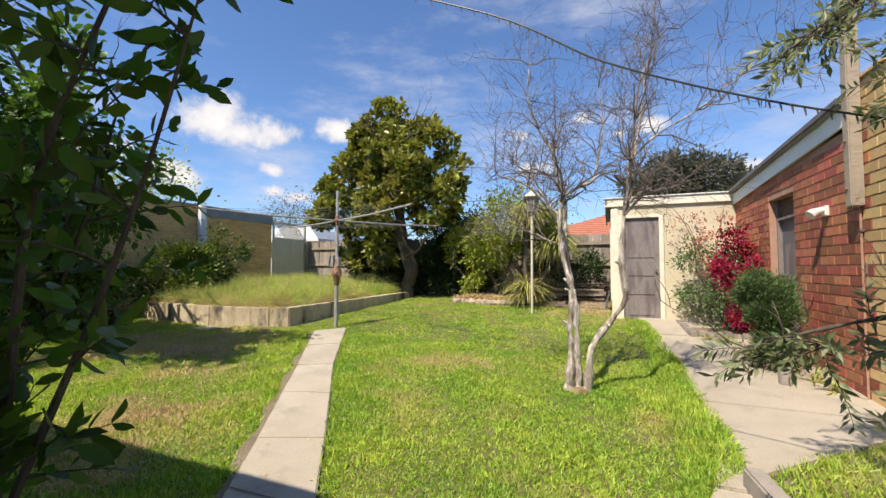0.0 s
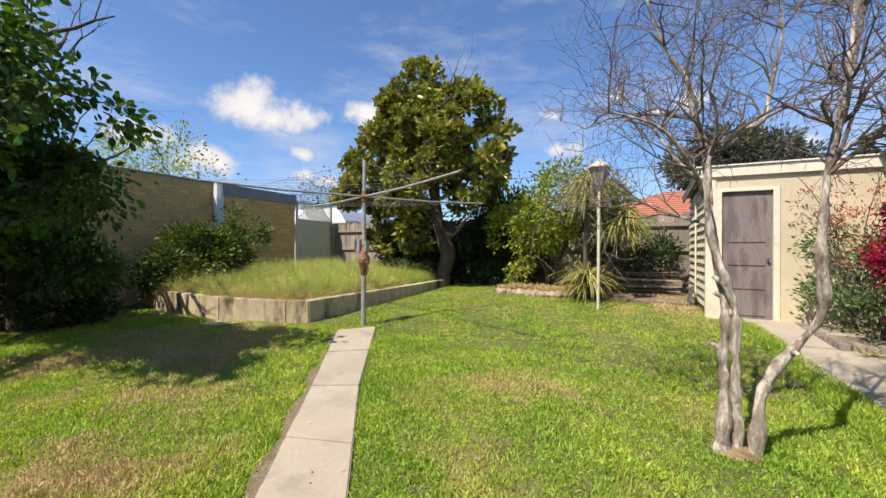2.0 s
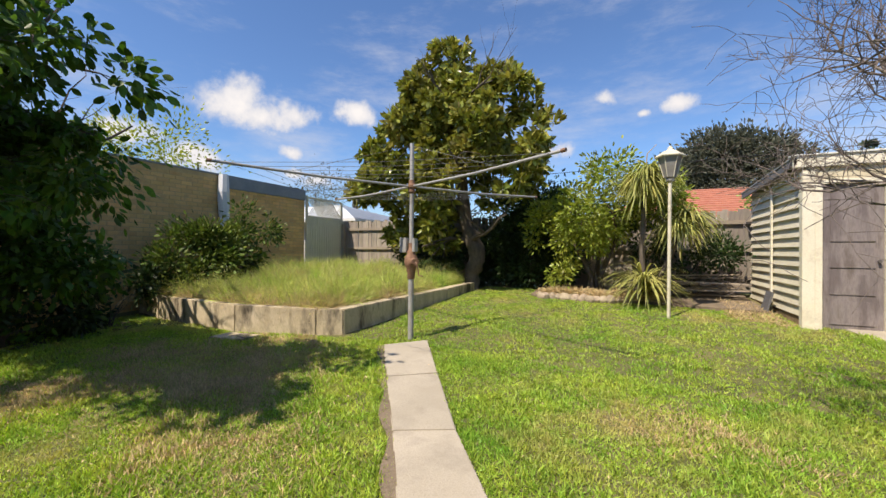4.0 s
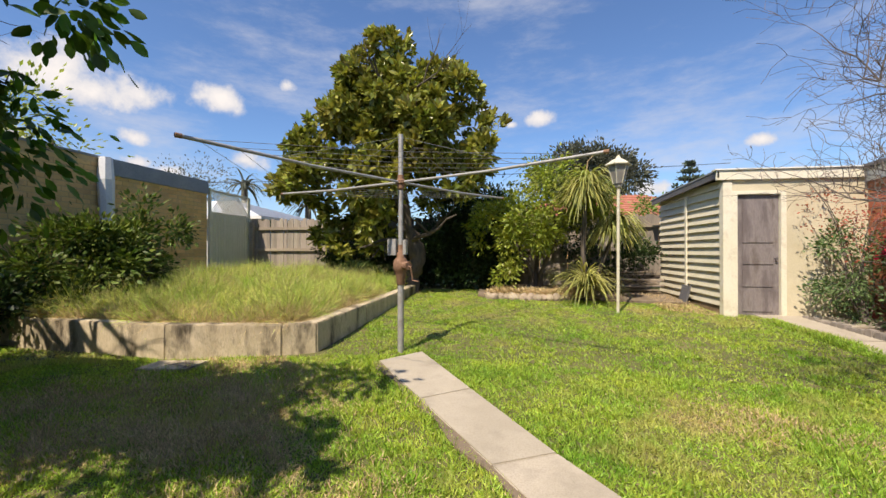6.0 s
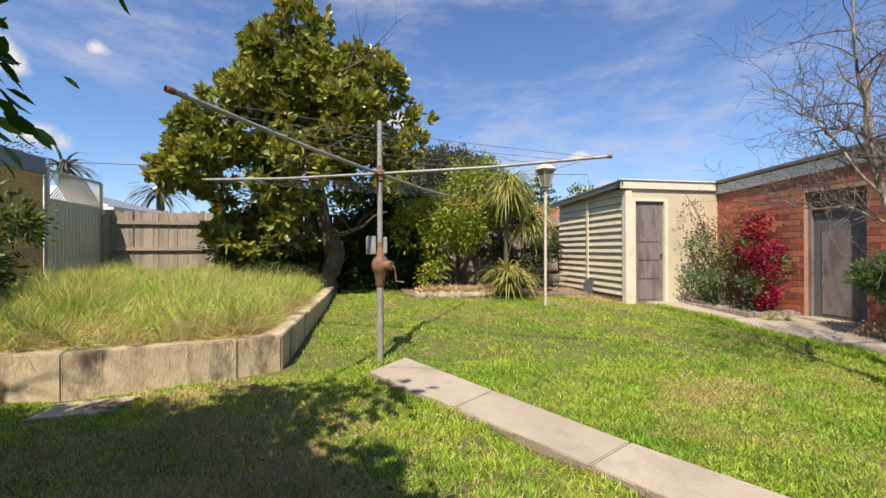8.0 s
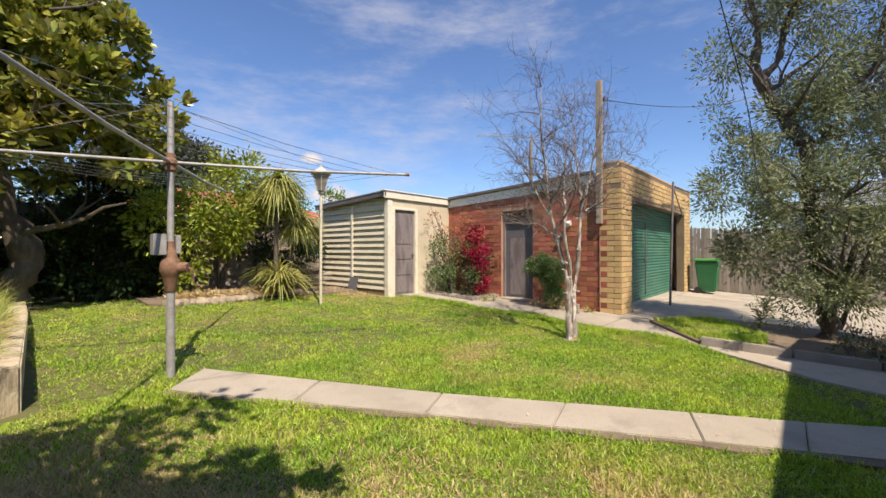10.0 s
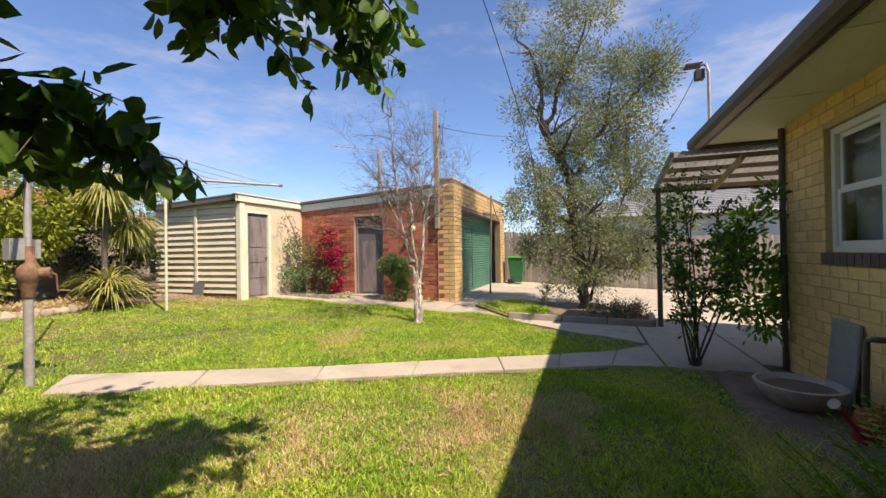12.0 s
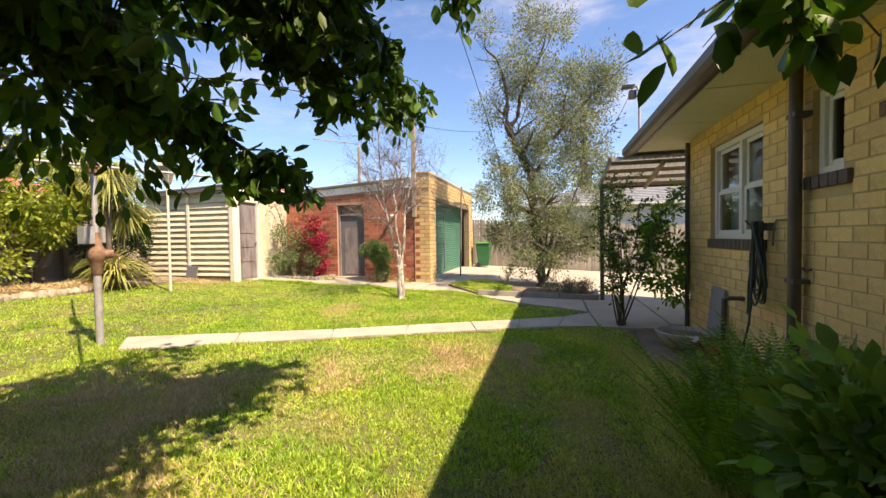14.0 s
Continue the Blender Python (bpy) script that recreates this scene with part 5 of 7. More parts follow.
blades("edge_grass", EDGE_R, 30000, 0.07, "grass", lawn_z, 0.7, "longer ragged grass along the path edge", "grass")
blades("path_side_grass", [(0.5, 2.6), (0.9, 3.2), (0.92, 4.6), (0.75, 8.6), (0.55, 8.6), (0.6, 4.5)], 30000, 0.08, "grass", lawn_z, 0.7, "longer grass at the edge of the paving", "grass")
BED_IN = [(-10.4, 6.35), (-9.5, 6.2), (-7.3, 5.98), (-6.1, 6.3), (-5.95, 6.5), (-5.85, 8.5), (-5.75, 11.2), (-10.4, 12.0)]
blades("tall_grass", BED_IN, 130000, 0.25, "tall", mound, 1.5, "long unmown grass gone to seed in the raised bed", "grass", width=1.1, clump=1500, bend=0.85)
blades("fine_grass", BED_IN, 36000, 0.42, "tall", mound, 0.8, "fine arching grass rising over the raised bed", "grass", width=0.8, clump=420, bend=0.7)
blades("dry_grass", [(-10.3, 6.3), (-9.5, 6.12), (-7.3, 5.9), (-6.0, 6.22), (-5.85, 6.5), (-5.75, 8.8), (-6.2, 8.5), (-6.3, 6.7), (-7.5, 6.4), (-10.2, 6.8)], 60000, 0.23, "straw", mound, 1.7, "dry straw hanging over the bed edge", "grass", width=0.6, clump=900, bend=0.8)
blades("seed_heads", BED_IN, 9000, 0.46, "straw", mound, 0.45, "pale dry seed stalks in the raised bed", "grass", width=0.3, bend=0.5)

# ---- clothes hoist ----
PX, PY = -4.69, 6.38
hoist = thing("clothes_hoist", (PX, PY, gz(PX, PY)), "old galvanised rotary clothes hoist with a rusty winder", "clothes line")
part("lower_pole", Geo().tube([(PX, PY, -0.06), (PX, PY, 0.86)], 0.038, 14), "steel", hoist, smooth=True)
part("upper_pole", Geo().tube([(PX, PY, 1.15), (PX, PY, 2.06), (PX, PY, 2.63)], 0.029, 14), "steel", hoist, smooth=True)
winder = part("winder_case", Geo().lathe(PX, PY, [(0.045, 0.82), (0.052, 0.83), (0.052, 0.90), (0.062, 0.92), (0.066, 0.97), (0.082, 0.99), (0.092, 1.03), (0.090, 1.09), (0.072, 1.13), (0.056, 1.15), (0.056, 1.19), (0.044, 1.21), (0.036, 1.22), (0.036, 1.30)], 18), "rust", hoist, "rusty cast-iron winding gear", smooth=True)
part("gear_boss", Geo().tube([(PX + 0.06, PY - 0.05, 1.05), (PX + 0.12, PY - 0.1, 1.05)], [0.055, 0.048], 14), "rust", winder)
part("crank_arm", Geo().tube([(PX + 0.12, PY - 0.1, 1.05), (PX + 0.15, PY - 0.12, 1.03), (PX + 0.17, PY - 0.1, 0.88), (PX + 0.25, PY - 0.14, 0.87)], 0.009, 8), "rust", winder)
part("peg_box", Geo().box(PX - 0.15, PY - 0.06, 1.17, PX - 0.045, PY + 0.06, 1.37).box(PX + 0.035, PY - 0.05, 1.18, PX + 0.075, PY + 0.05, 1.36), "steel", hoist, "dull metal box strapped to the pole", bevel=0.006)
part("hub", Geo().lathe(PX, PY, [(0.032, 1.96), (0.046, 1.98), (0.046, 2.03), (0.062, 2.04), (0.062, 2.075), (0.042, 2.09), (0.036, 2.14)], 14), "rust", hoist)
ends = []
for ax, ay in ((-5.92, 4.36), (-2.57, 5.35), (-3.46, 8.40), (-6.81, 7.41)):
    dn = Vector((ax - PX, ay - PY, 0)).normalized()
    tip = Vector((PX, PY, 2.10)) + dn * 2.36
    root = Vector((PX, PY, 2.055)) + dn * 0.05
    ends.append((root, tip, dn))
    arm = part("arm", Geo().tube([root, root.lerp(tip, 0.5) + Vector((0, 0, -0.02)), tip], 0.016, 10), "steel", hoist, smooth=True)
    part("end_cap", Geo().tube([tip - dn * 0.03, tip + dn * 0.015], 0.02, 10), "rust", arm)
    part("stay", Geo().tube([(PX, PY, 2.60), root.lerp(tip, 0.62) + Vector((0, 0, 0.02))], 0.0025, 5), "wire", hoist)
for k in range(5):
    u = 0.42 + 0.13 * k
    for i in range(4):
        p, q = ends[i][0].lerp(ends[i][1], u), ends[(i + 1) % 4][0].lerp(ends[(i + 1) % 4][1], u)
        m = p.lerp(q, 0.5) - Vector((0, 0, 0.02 + 0.02 * u))
        part("line", Geo().tube([p, p.lerp(q, 0.25) - Vector((0, 0, 0.02)), m, p.lerp(q, 0.75) - Vector((0, 0, 0.02)), q], 0.0022, 4), "wire", hoist)

# ---- garden lamp ----
LX, LY = -1.47, 9.05
lamp = thing("garden_lamp", (LX, LY, gz(LX, LY)), "tall cream lamp post with a tapered lantern", "lamp post")
part("post", Geo().tube([(LX, LY, 0.1), (LX + 0.01, LY, 2.35)], 0.027, 12), "lamppaint", lamp, smooth=True)
lant = part("lantern", Geo().lathe(LX + 0.01, LY, [(0.05, 2.33), (0.06, 2.35), (0.062, 2.38), (0.085, 2.40), (0.17, 2.70), (0.175, 2.72)], 6), "acrylic", lamp, "clouded grey glass lantern")
part("lantern_roof", Geo().lathe(LX + 0.01, LY, [(0.22, 2.72), (0.225, 2.735), (0.10, 2.82), (0.05, 2.84), (0.03, 2.88), (0.012, 2.90)], 6), "lamppaint", lamp)
for k in range(6):
    a = math.pi / 3 * k
    part("lantern_rib", Geo().tube([(LX + 0.01 + 0.088 * math.cos(a), LY + 0.088 * math.sin(a), 2.40), (LX + 0.01 + 0.175 * math.cos(a), LY + 0.175 * math.sin(a), 2.72)], 0.008, 5), "lamppaint", lant)

# ---- trees ----
def tree(name, at, label, category="tree"):
    return thing(name, at, label, category)


rnd = random.Random(3)
mag = tree("magnolia_tree", (-5.75, 11.1, gz(0, 11.1)), "large evergreen magnolia with glossy bronze-green leaves")
geo = Geo()
geo.tube(*gnarl([(-5.55, 11.1, 0.1), (-5.6, 11.1, 0.7), (-5.45, 11.05, 1.2), (-5.75, 11.0, 1.9), (-5.9, 11.0, 3.2), (-6.1, 10.9, 4.6), (-6.2, 10.9, 5.8)], [0.24, 0.19, 0.2, 0.17, 0.13, 0.08, 0.03], 3.0, 0.2), 12)
for i in range(16):
    z = rnd.uniform(1.2, 4.8)
    a = rnd.uniform(0, 2 * math.pi)
    grow(geo, rnd, (-5.75 - 0.1 * (z - 2), 11.0, z), (math.cos(a), math.sin(a), 0.35), rnd.uniform(1.2, 2.0), 0.06, 2, kids=2)
part("trunk", geo, "bark", mag, smooth=True)
MAG = [(-6.05, 10.8, 4.55, 1.2, 1.1, 0.8), (-6.2, 10.8, 5.45, 0.55, 0.6, 0.55), (-6.05, 10.8, 5.95, 0.3, 0.35, 0.32), (-6.95, 10.7, 3.75, 1.15, 1.1, 0.7), (-5.0, 10.7, 3.9, 1.2, 1.1, 0.75), (-4.15, 10.7, 3.55, 0.7, 0.8, 0.5), (-7.5, 10.8, 2.75, 1.0, 0.95, 0.6), (-6.7, 10.7, 4.9, 0.6, 0.7, 0.45),
       (-5.6, 10.5, 2.85, 1.4, 1.0, 0.65), (-7.95, 10.9, 3.55, 0.6, 0.7, 0.3), (-6.9, 10.9, 1.8, 0.9, 0.75, 0.5), (-4.45, 10.8, 4.75, 0.36, 0.45, 0.36), (-5.2, 10.8, 5.0, 0.55, 0.6, 0.4), (-4.5, 10.9, 2.75, 0.6, 0.6, 0.35), (-8.3, 10.8, 2.9, 0.4, 0.5, 0.22), (-5.5, 10.8, 4.75, 0.7, 0.7, 0.5), (-6.6, 10.8, 4.6, 0.7, 0.7, 0.5)]


def whorls(name, blobs, twigs, leaves, size, material, parent, shell, lump):
    """Crowns of big leaves in spoked whorls at the twig ends."""
    pos, way = crown_points(blobs, twigs, leaves, 0.018, shell, lump)
    way = unit(way + RNG.normal(size=way.shape) * 0.45)
    return part(name, leaf_mesh(name, pos, way, size * RNG.uniform(0.7, 1.2, len(pos)), "oval", material, 0.05), material, parent)


whorls("crown", MAG, 3000, 9, 0.205, "magnolia", mag, 0.75, 0.27)

plum = tree("plum_tree", (-9.5, 3.9, gz(0, 3.9)), "leafy plum tree with branches arching over the lawn")
geo = Geo()
tips = []
geo.tube([(-9.6, 4.0, -0.2), (-9.55, 3.95, 0.6), (-9.6, 3.9, 1.3), (-9.5, 3.85, 1.9), (-9.55, 3.9, 3.0), (-9.7, 4.0, 4.4), (-9.6, 4.0, 5.3)], [0.16, 0.13, 0.12, 0.11, 0.08, 0.05, 0.02], 10)
arch = [[(-9.5, 3.85, 1.8), (-8.6, 3.3, 2.25), (-7.6, 3.0, 2.15), (-6.75, 2.95, 1.82), (-5.95, 2.88, 1.52)],
        [(-9.5, 3.85, 2.1), (-8.5, 3.2, 2.9), (-7.2, 2.85, 2.95), (-6.05, 2.68, 2.6), (-5.15, 2.48, 2.12)],
        [(-9.5, 3.85, 1.7), (-8.7, 3.6, 2.4), (-7.8, 3.45, 2.5), (-7.0, 3.5, 2.4), (-6.35, 3.6, 2.2)],
        [(-9.5, 3.85, 2.4), (-9.0, 2.8, 2.9), (-8.3, 1.9, 2.6), (-7.6, 1.30, 2.15), (-7.12, 0.87, 1.66)],
        [(-9.5, 3.85, 2.2), (-8.9, 3.1, 2.7), (-8.2, 2.5, 2.75), (-7.4, 2.1, 2.6), (-5.82, 1.84, 2.51)],
        [(-9.5, 3.85, 2.0), (-8.8, 3.4, 2.5), (-8.0, 3.2, 2.6), (-7.4, 3.1, 2.5), (-6.9, 3.05, 2.3)],
        [(-9.5, 3.85, 1.9), (-8.8, 3.6, 2.4), (-8.0, 3.3, 2.45), (-7.3, 3.1, 2.3), (-6.63, 3.69, 2.31)],
        [(-9.5, 3.85, 2.0), (-8.8, 3.3, 2.5), (-8.0, 2.9, 2.6), (-7.2, 2.7, 2.4), (-6.41, 2.88, 2.31)],
        [(-9.5, 3.85, 2.2), (-8.5, 3.1, 2.9), (-7.3, 2.8, 2.75), (-6.45, 2.65, 2.35), (-5.85, 2.55, 1.95)],
        [(-9.5, 3.85, 2.3), (-8.5, 3.0, 3.0), (-7.2, 2.65, 2.95), (-6.2, 2.45, 2.65), (-5.5, 2.35, 2.2)]]
for line in arch:
    geo.tube(*gnarl(line, [0.04, 0.03, 0.022, 0.014, 0.006], line[1][0], 0.15, 4), 8)
    for p in line[1:-1]:
        for k in range(3):
            grow(geo, rnd, p, (rnd.gauss(0.5, 0.6), rnd.gauss(0, 0.7), rnd.gauss(-0.1, 0.35)), rnd.uniform(0.25, 0.45), 0.007, 1, kids=2, tips=tips, lift=-0.05)
for i in range(14):
    z = rnd.uniform(1.6, 4.6)
    a = rnd.uniform(0, 2 * math.pi)
    grow(geo, rnd, (-9.55, 3.9, z), (math.cos(a), math.sin(a), 0.4), rnd.uniform(1.0, 1.8), 0.05, 2, kids=2)
part("trunk", geo, "bark", plum, smooth=True)
# the highest clumps over the lawn are added for the shade they cast
PLUM_OVER = [(-6.25, 3.35, 2.85, 0.4, 0.4, 0.45), (-6.05, 3.5, 2.55, 0.35, 0.3, 0.35), (-6.7, 3.1, 3.3, 0.5, 0.5, 0.4), (-6.5, 2.6, 3.5, 0.75, 0.75, 0.45), (-6.36, 2.0, 3.6, 0.62, 0.6, 0.4), (-7.4, 3.0, 3.2, 0.6, 0.5, 0.5), (-8.2, 2.8, 3.0, 0.8, 0.6, 0.7), (-8.4, 2.0, 4.0, 0.8, 0.6, 0.8)]
PLUM = [(-8.7, 3.4, 2.0, 0.6, 0.5, 0.7), (-9.6, 3.9, 1.7, 0.6, 0.6, 0.7), (-9.7, 2.8, 2.8, 0.7, 0.7, 0.8), (-9.3, 4.4, 1.1, 0.7, 0.7, 0.9), (-8.9, 3.5, 2.3, 0.6, 0.5, 0.6), (-9.8, 2.2, 4.0, 0.7, 0.8, 0.9), (-8.9, 3.4, 3.2, 0.6, 0.5, 0.6), (-9.2, 2.4, 4.9, 0.7, 0.7, 0.7)]
foliage("crown", PLUM, 1500, 8, 0.10, 0.115, "broad", "plum", plum, 0.6, 0.6, lump=0.32, reach=5.6)
foliage("outer_crown", PLUM_OVER, 580, 8, 0.085, 0.11, "broad", "plum", plum, 0.4, 0.6, lump=0.24, reach=5.8)
foliage("hanging_spray", [(-6.6, 3.5, 2.15, 0.42, 0.35, 0.42), (-6.6, 3.8, 1.8, 0.36, 0.28, 0.42), (-7.2, 3.6, 2.1, 0.5, 0.38, 0.5), (-8.0, 3.45, 2.05, 0.5, 0.4, 0.6)], 290, 8, 0.10, 0.105, "oval", "plum", plum, 0.2, 0.9, lump=0.2, reach=5.6)
# unseen high leaves, added to throw dappled shade on branches and lawn
foliage("upper_crown", [(-7.8, 2.2, 3.5, 1.4, 0.9, 0.5), (-8.4, 1.5, 3.8, 1.2, 0.9, 0.6)], 230, 8, 0.11, 0.10, "oval", "plum", plum, 0.2, 0.5, lump=0.3)
pos = []
fine_wood = Geo()
for n, line in enumerate(arch):
    for (a, b) in zip(line[1:], line[2:]):
        last = b is line[-1]
        count = (300 if last else (700 if a is line[2] else 450)) * (3 if n == 8 else 2 if n in (0, 1, 9) else 1.3)
        for k in range(int(count) // 10):
            u = RNG.random()
            p = np.array(a) * (1 - u) + np.array(b) * u
            q = p + RNG.normal(size=3) * np.array((0.11, 0.13, 0.07) if last else (0.17, 0.24, 0.11)) - np.array((0, 0, 0.08))
            fine_wood.tube([tuple(p), tuple((p + q) / 2 + np.array((0, 0, 0.03))), tuple(q)], [0.004, 0.003, 0.0015], 4)
            for v in RNG.uniform(0.25, 1.05, 10):
                pos.append(p + (q - p) * v + RNG.normal(size=3) * 0.022)
tagged(part("sprigwork", fine_wood, "bark", plum), kind="stuff")
for t in tips:
    for k in range(5):
        pos.append(np.array(t) + RNG.normal(size=3) * 0.035)
pos = np.array(pos)
keep = (pos[:, 2] > 1.40) & ~((pos[:, 1] < 2.1) & (pos[:, 2] < 1.95) & (pos[:, 0] < -7.6)) & ~((pos[:, 1] < 1.95) & (pos[:, 2] < 2.0) & (pos[:, 0] > -6.9))
# drops leaves that would shade the raised bed
keep &= pos[:, 1] + 0.66 * pos[:, 2] < 5.55
keep &= ~((pos[:, 0] > -5.25) & (pos[:, 2] < 1.98))
keep &= ~((pos[:, 0] > -7.1) & (pos[:, 0] < -5.9) & (pos[:, 1] < 2.5) & (pos[:, 2] < 1.85))
pos = pos[keep]
for shape, some in (("oval", pos[::2]), ("broad", pos[1::2])):
    part("arching_spray", leaf_mesh("arching_spray", some, RNG.normal(size=(len(some), 3)), (0.105 if shape == "oval" else 0.088) * RNG.uniform(0.6, 1.2, len(some)), shape, "plum", 1.1), "plum", plum)

dead = tree("bare_tree", (-0.2, 4.42, gz(0, 4.42)), "bare grey multi-stemmed tree with fine dead twigs")
geo, tw = Geo(), Geo()
rnd = random.Random(11)
b0 = gz(0, 4.42)
STEMS = [([(-0.28, 4.40, b0 - 0.05), (-0.27, 4.43, 0.25), (-0.27, 4.43, 0.57), (-0.25, 4.48, 0.91), (-0.32, 4.57, 1.33), (-0.34, 4.70, 1.91), (-0.42, 4.69, 2.19), (-0.46, 4.69, 2.47), (-0.61, 4.66, 2.75), (-0.72, 4.62, 3.1), (-0.70, 4.62, 3.5)], [0.070, 0.060, 0.054, 0.048, 0.042, 0.036, 0.032, 0.027, 0.020, 0.013, 0.006]),
         ([(-0.19, 4.43, b0 - 0.05), (-0.20, 4.44, 0.35), (-0.21, 4.42, 0.8), (-0.26, 4.41, 1.0), (-0.35, 4.44, 1.41), (-0.35, 4.43, 1.85), (-0.21, 4.52, 2.0), (-0.03, 4.60, 2.1), (0.02, 4.62, 2.34), (0.08, 4.62, 2.7), (0.04, 4.6, 3.1)], [0.052, 0.046, 0.042, 0.038, 0.034, 0.030, 0.026, 0.022, 0.018, 0.012, 0.006]),
         ([(-0.10, 4.41, b0 - 0.05), (-0.06, 4.43, 0.34), (0.10, 4.50, 0.58), (0.25, 4.53, 0.84), (0.24, 4.49, 1.19), (0.26, 4.47, 1.69), (0.31, 4.49, 1.97), (0.36, 4.52, 2.24), (0.44, 4.62, 2.72), (0.49, 4.67, 3.06), (0.47, 4.70, 3.4)], [0.064, 0.052, 0.046, 0.044, 0.042, 0.037, 0.034, 0.029, 0.021, 0.014, 0.006]),
         ([(0.29, 4.48, 1.85), (0.33, 4.38, 2.21), (0.37, 4.32, 2.59), (0.42, 4.27, 2.95), (0.58, 4.18, 3.3)], [0.030, 0.025, 0.020, 0.013, 0.006]),
         ([(0.34, 4.38, 2.25), (0.55, 4.30, 2.42), (0.85, 4.15, 2.56), (1.15, 4.05, 2.78)], [0.020, 0.016, 0.011, 0.005]),
         ([(0.27, 4.47, 1.75), (0.36, 4.38, 1.86), (0.50, 4.28, 1.93)], [0.022, 0.017, 0.010]),
         ([(-0.34, 4.66, 1.7), (-0.52, 4.72, 1.9), (-0.70, 4.78, 2.2), (-0.90, 4.82, 2.4)], [0.024, 0.019, 0.013, 0.006]),
         ([(-0.34, 4.52, 1.4), (-0.50, 4.58, 1.46), (-0.74, 4.66, 1.58), (-0.98, 4.72, 1.56)], [0.016, 0.012, 0.008, 0.004]),
         ([(-0.33, 4.60, 1.5), (-0.45, 4.35, 1.75), (-0.65, 4.15, 2.0), (-0.95, 4.05, 2.12)], [0.026, 0.020, 0.015, 0.007])]
for line, rad in STEMS:
    geo.tube(*gnarl(line, [r * (0.64 + 0.5 * max(0.0, r - 0.045) * 3) for r in rad], line[0][0] * 10, 0.34, 10), 12)
    for k in range(4 if len(line) > 8 else 0):
        q = Vector(line[2 + k])
        a = rnd.uniform(0, 2 * math.pi)
        e = Vector((math.cos(a), math.sin(a), rnd.uniform(0.1, 0.6)))
        geo.tube([q, q + e * 0.045, q + e * rnd.uniform(0.055, 0.085)], [0.03 - 0.003 * k, 0.017, 0.011], 7)
    first = 5 if len(line) > 8 else 1
    for i in range(first, len(line)):
        d0 = Vector(line[i]) - Vector(line[i - 1])
        for k in range(3):
            d = d0.normalized() * 0.7 + Vector((rnd.gauss(0, 0.6), rnd.gauss(0, 0.6), rnd.uniform(0.0, 0.5)))
            grow(tw, rnd, line[i], d, rnd.uniform(0.35, 0.75), max(rad[i] * 0.42, 0.0072), 2, 0.75, 0.12, 5, 4, None, 0.3)
part("trunk", geo, "pale", dead, smooth=True)
tagged(part("branchwork", tw, "twig", dead), kind="stuff")
part("root_flare", Geo().lathe(-0.2, 4.43, [(0.17, b0 - 0.03), (0.14, b0 + 0.008), (0.09, b0 + 0.025), (0.05, b0 + 0.035)], 14), "mulch", dead, "exposed reddish roots and bark chips")

oli = tree("olive_tree", (2.75, 1.65, gz(0, 1.65)), "tall old olive tree with silvery leaves")
geo = Geo()
rnd = random.Random(5)
OL = [([(2.77, 1.60, -0.3), (2.75, 1.65, 0.5), (2.70, 1.81, 1.75), (2.68, 1.88, 2.83), (2.61, 2.10, 3.29), (2.54, 2.33, 3.75), (2.50, 2.47, 4.29), (2.51, 2.44, 4.83), (2.44, 2.66, 5.68), (2.35, 2.95, 6.0), (2.35, 2.95, 6.4)], [0.17, 0.14, 0.125, 0.12, 0.115, 0.11, 0.075, 0.05, 0.035, 0.022, 0.01]),
      ([(2.52, 2.40, 4.0), (2.59, 2.18, 4.29), (2.62, 2.07, 4.91), (2.76, 1.62, 5.76), (2.81, 1.44, 6.46)], [0.08, 0.065, 0.055, 0.04, 0.015]),
      ([(2.60, 2.14, 3.37), (2.68, 1.88, 3.56), (2.89, 1.18, 3.79), (2.93, 1.07, 4.22), (2.98, 0.89, 5.22)], [0.08, 0.065, 0.05, 0.038, 0.012]),
      ([(2.87, 1.25, 3.75), (3.07, 0.59, 4.5), (3.21, 0.15, 5.0), (3.3, -0.15, 5.5)], [0.045, 0.035, 0.025, 0.01]),
      ([(2.75, 1.75, 0.2), (2.9, 1.4, 0.9), (3.0, 1.2, 1.8)], [0.06, 0.045, 0.02]), ([(2.7, 1.6, 0.1), (2.4, 1.5, 0.9), (2.2, 1.4, 1.7)], [0.05, 0.035, 0.015]), ([(2.75, 1.7, 1.5), (2.0, 2.0, 2.3), (1.3, 2.3, 2.4), (0.85, 2.15, 2.1)], [0.04, 0.028, 0.016, 0.005]), ([(2.4, 1.5, 0.8), (1.7, 1.8, 1.05), (1.1, 1.95, 1.0), (0.6, 1.95, 0.85)], [0.03, 0.02, 0.012, 0.004]),
      ([(2.75, 1.5, 0.0), (2.85, 1.15, 1.2), (2.95, 0.7, 2.4), (3.1, 0.35, 3.3)], [0.05, 0.035, 0.022, 0.008])]
for line, rad in OL:
    geo.tube(*gnarl(line, [r * 0.78 for r in rad], line[0][1] * 7, 0.4, 7), 10)
    for i in range(2, len(line)):
        for k in range(2):
            a = rnd.uniform(0, 2 * math.pi)
            grow(geo, rnd, line[i], (math.cos(a), math.sin(a), 0.5), rnd.uniform(0.5, 1.0) * (0.3 if line[i][0] < 2.1 else 1.0), max(rad[i] * 0.4, 0.008) * (0.4 if line[i][0] < 2.1 else 1.0), 2, kids=2)
part("trunk", geo, "bark", oli, smooth=True)
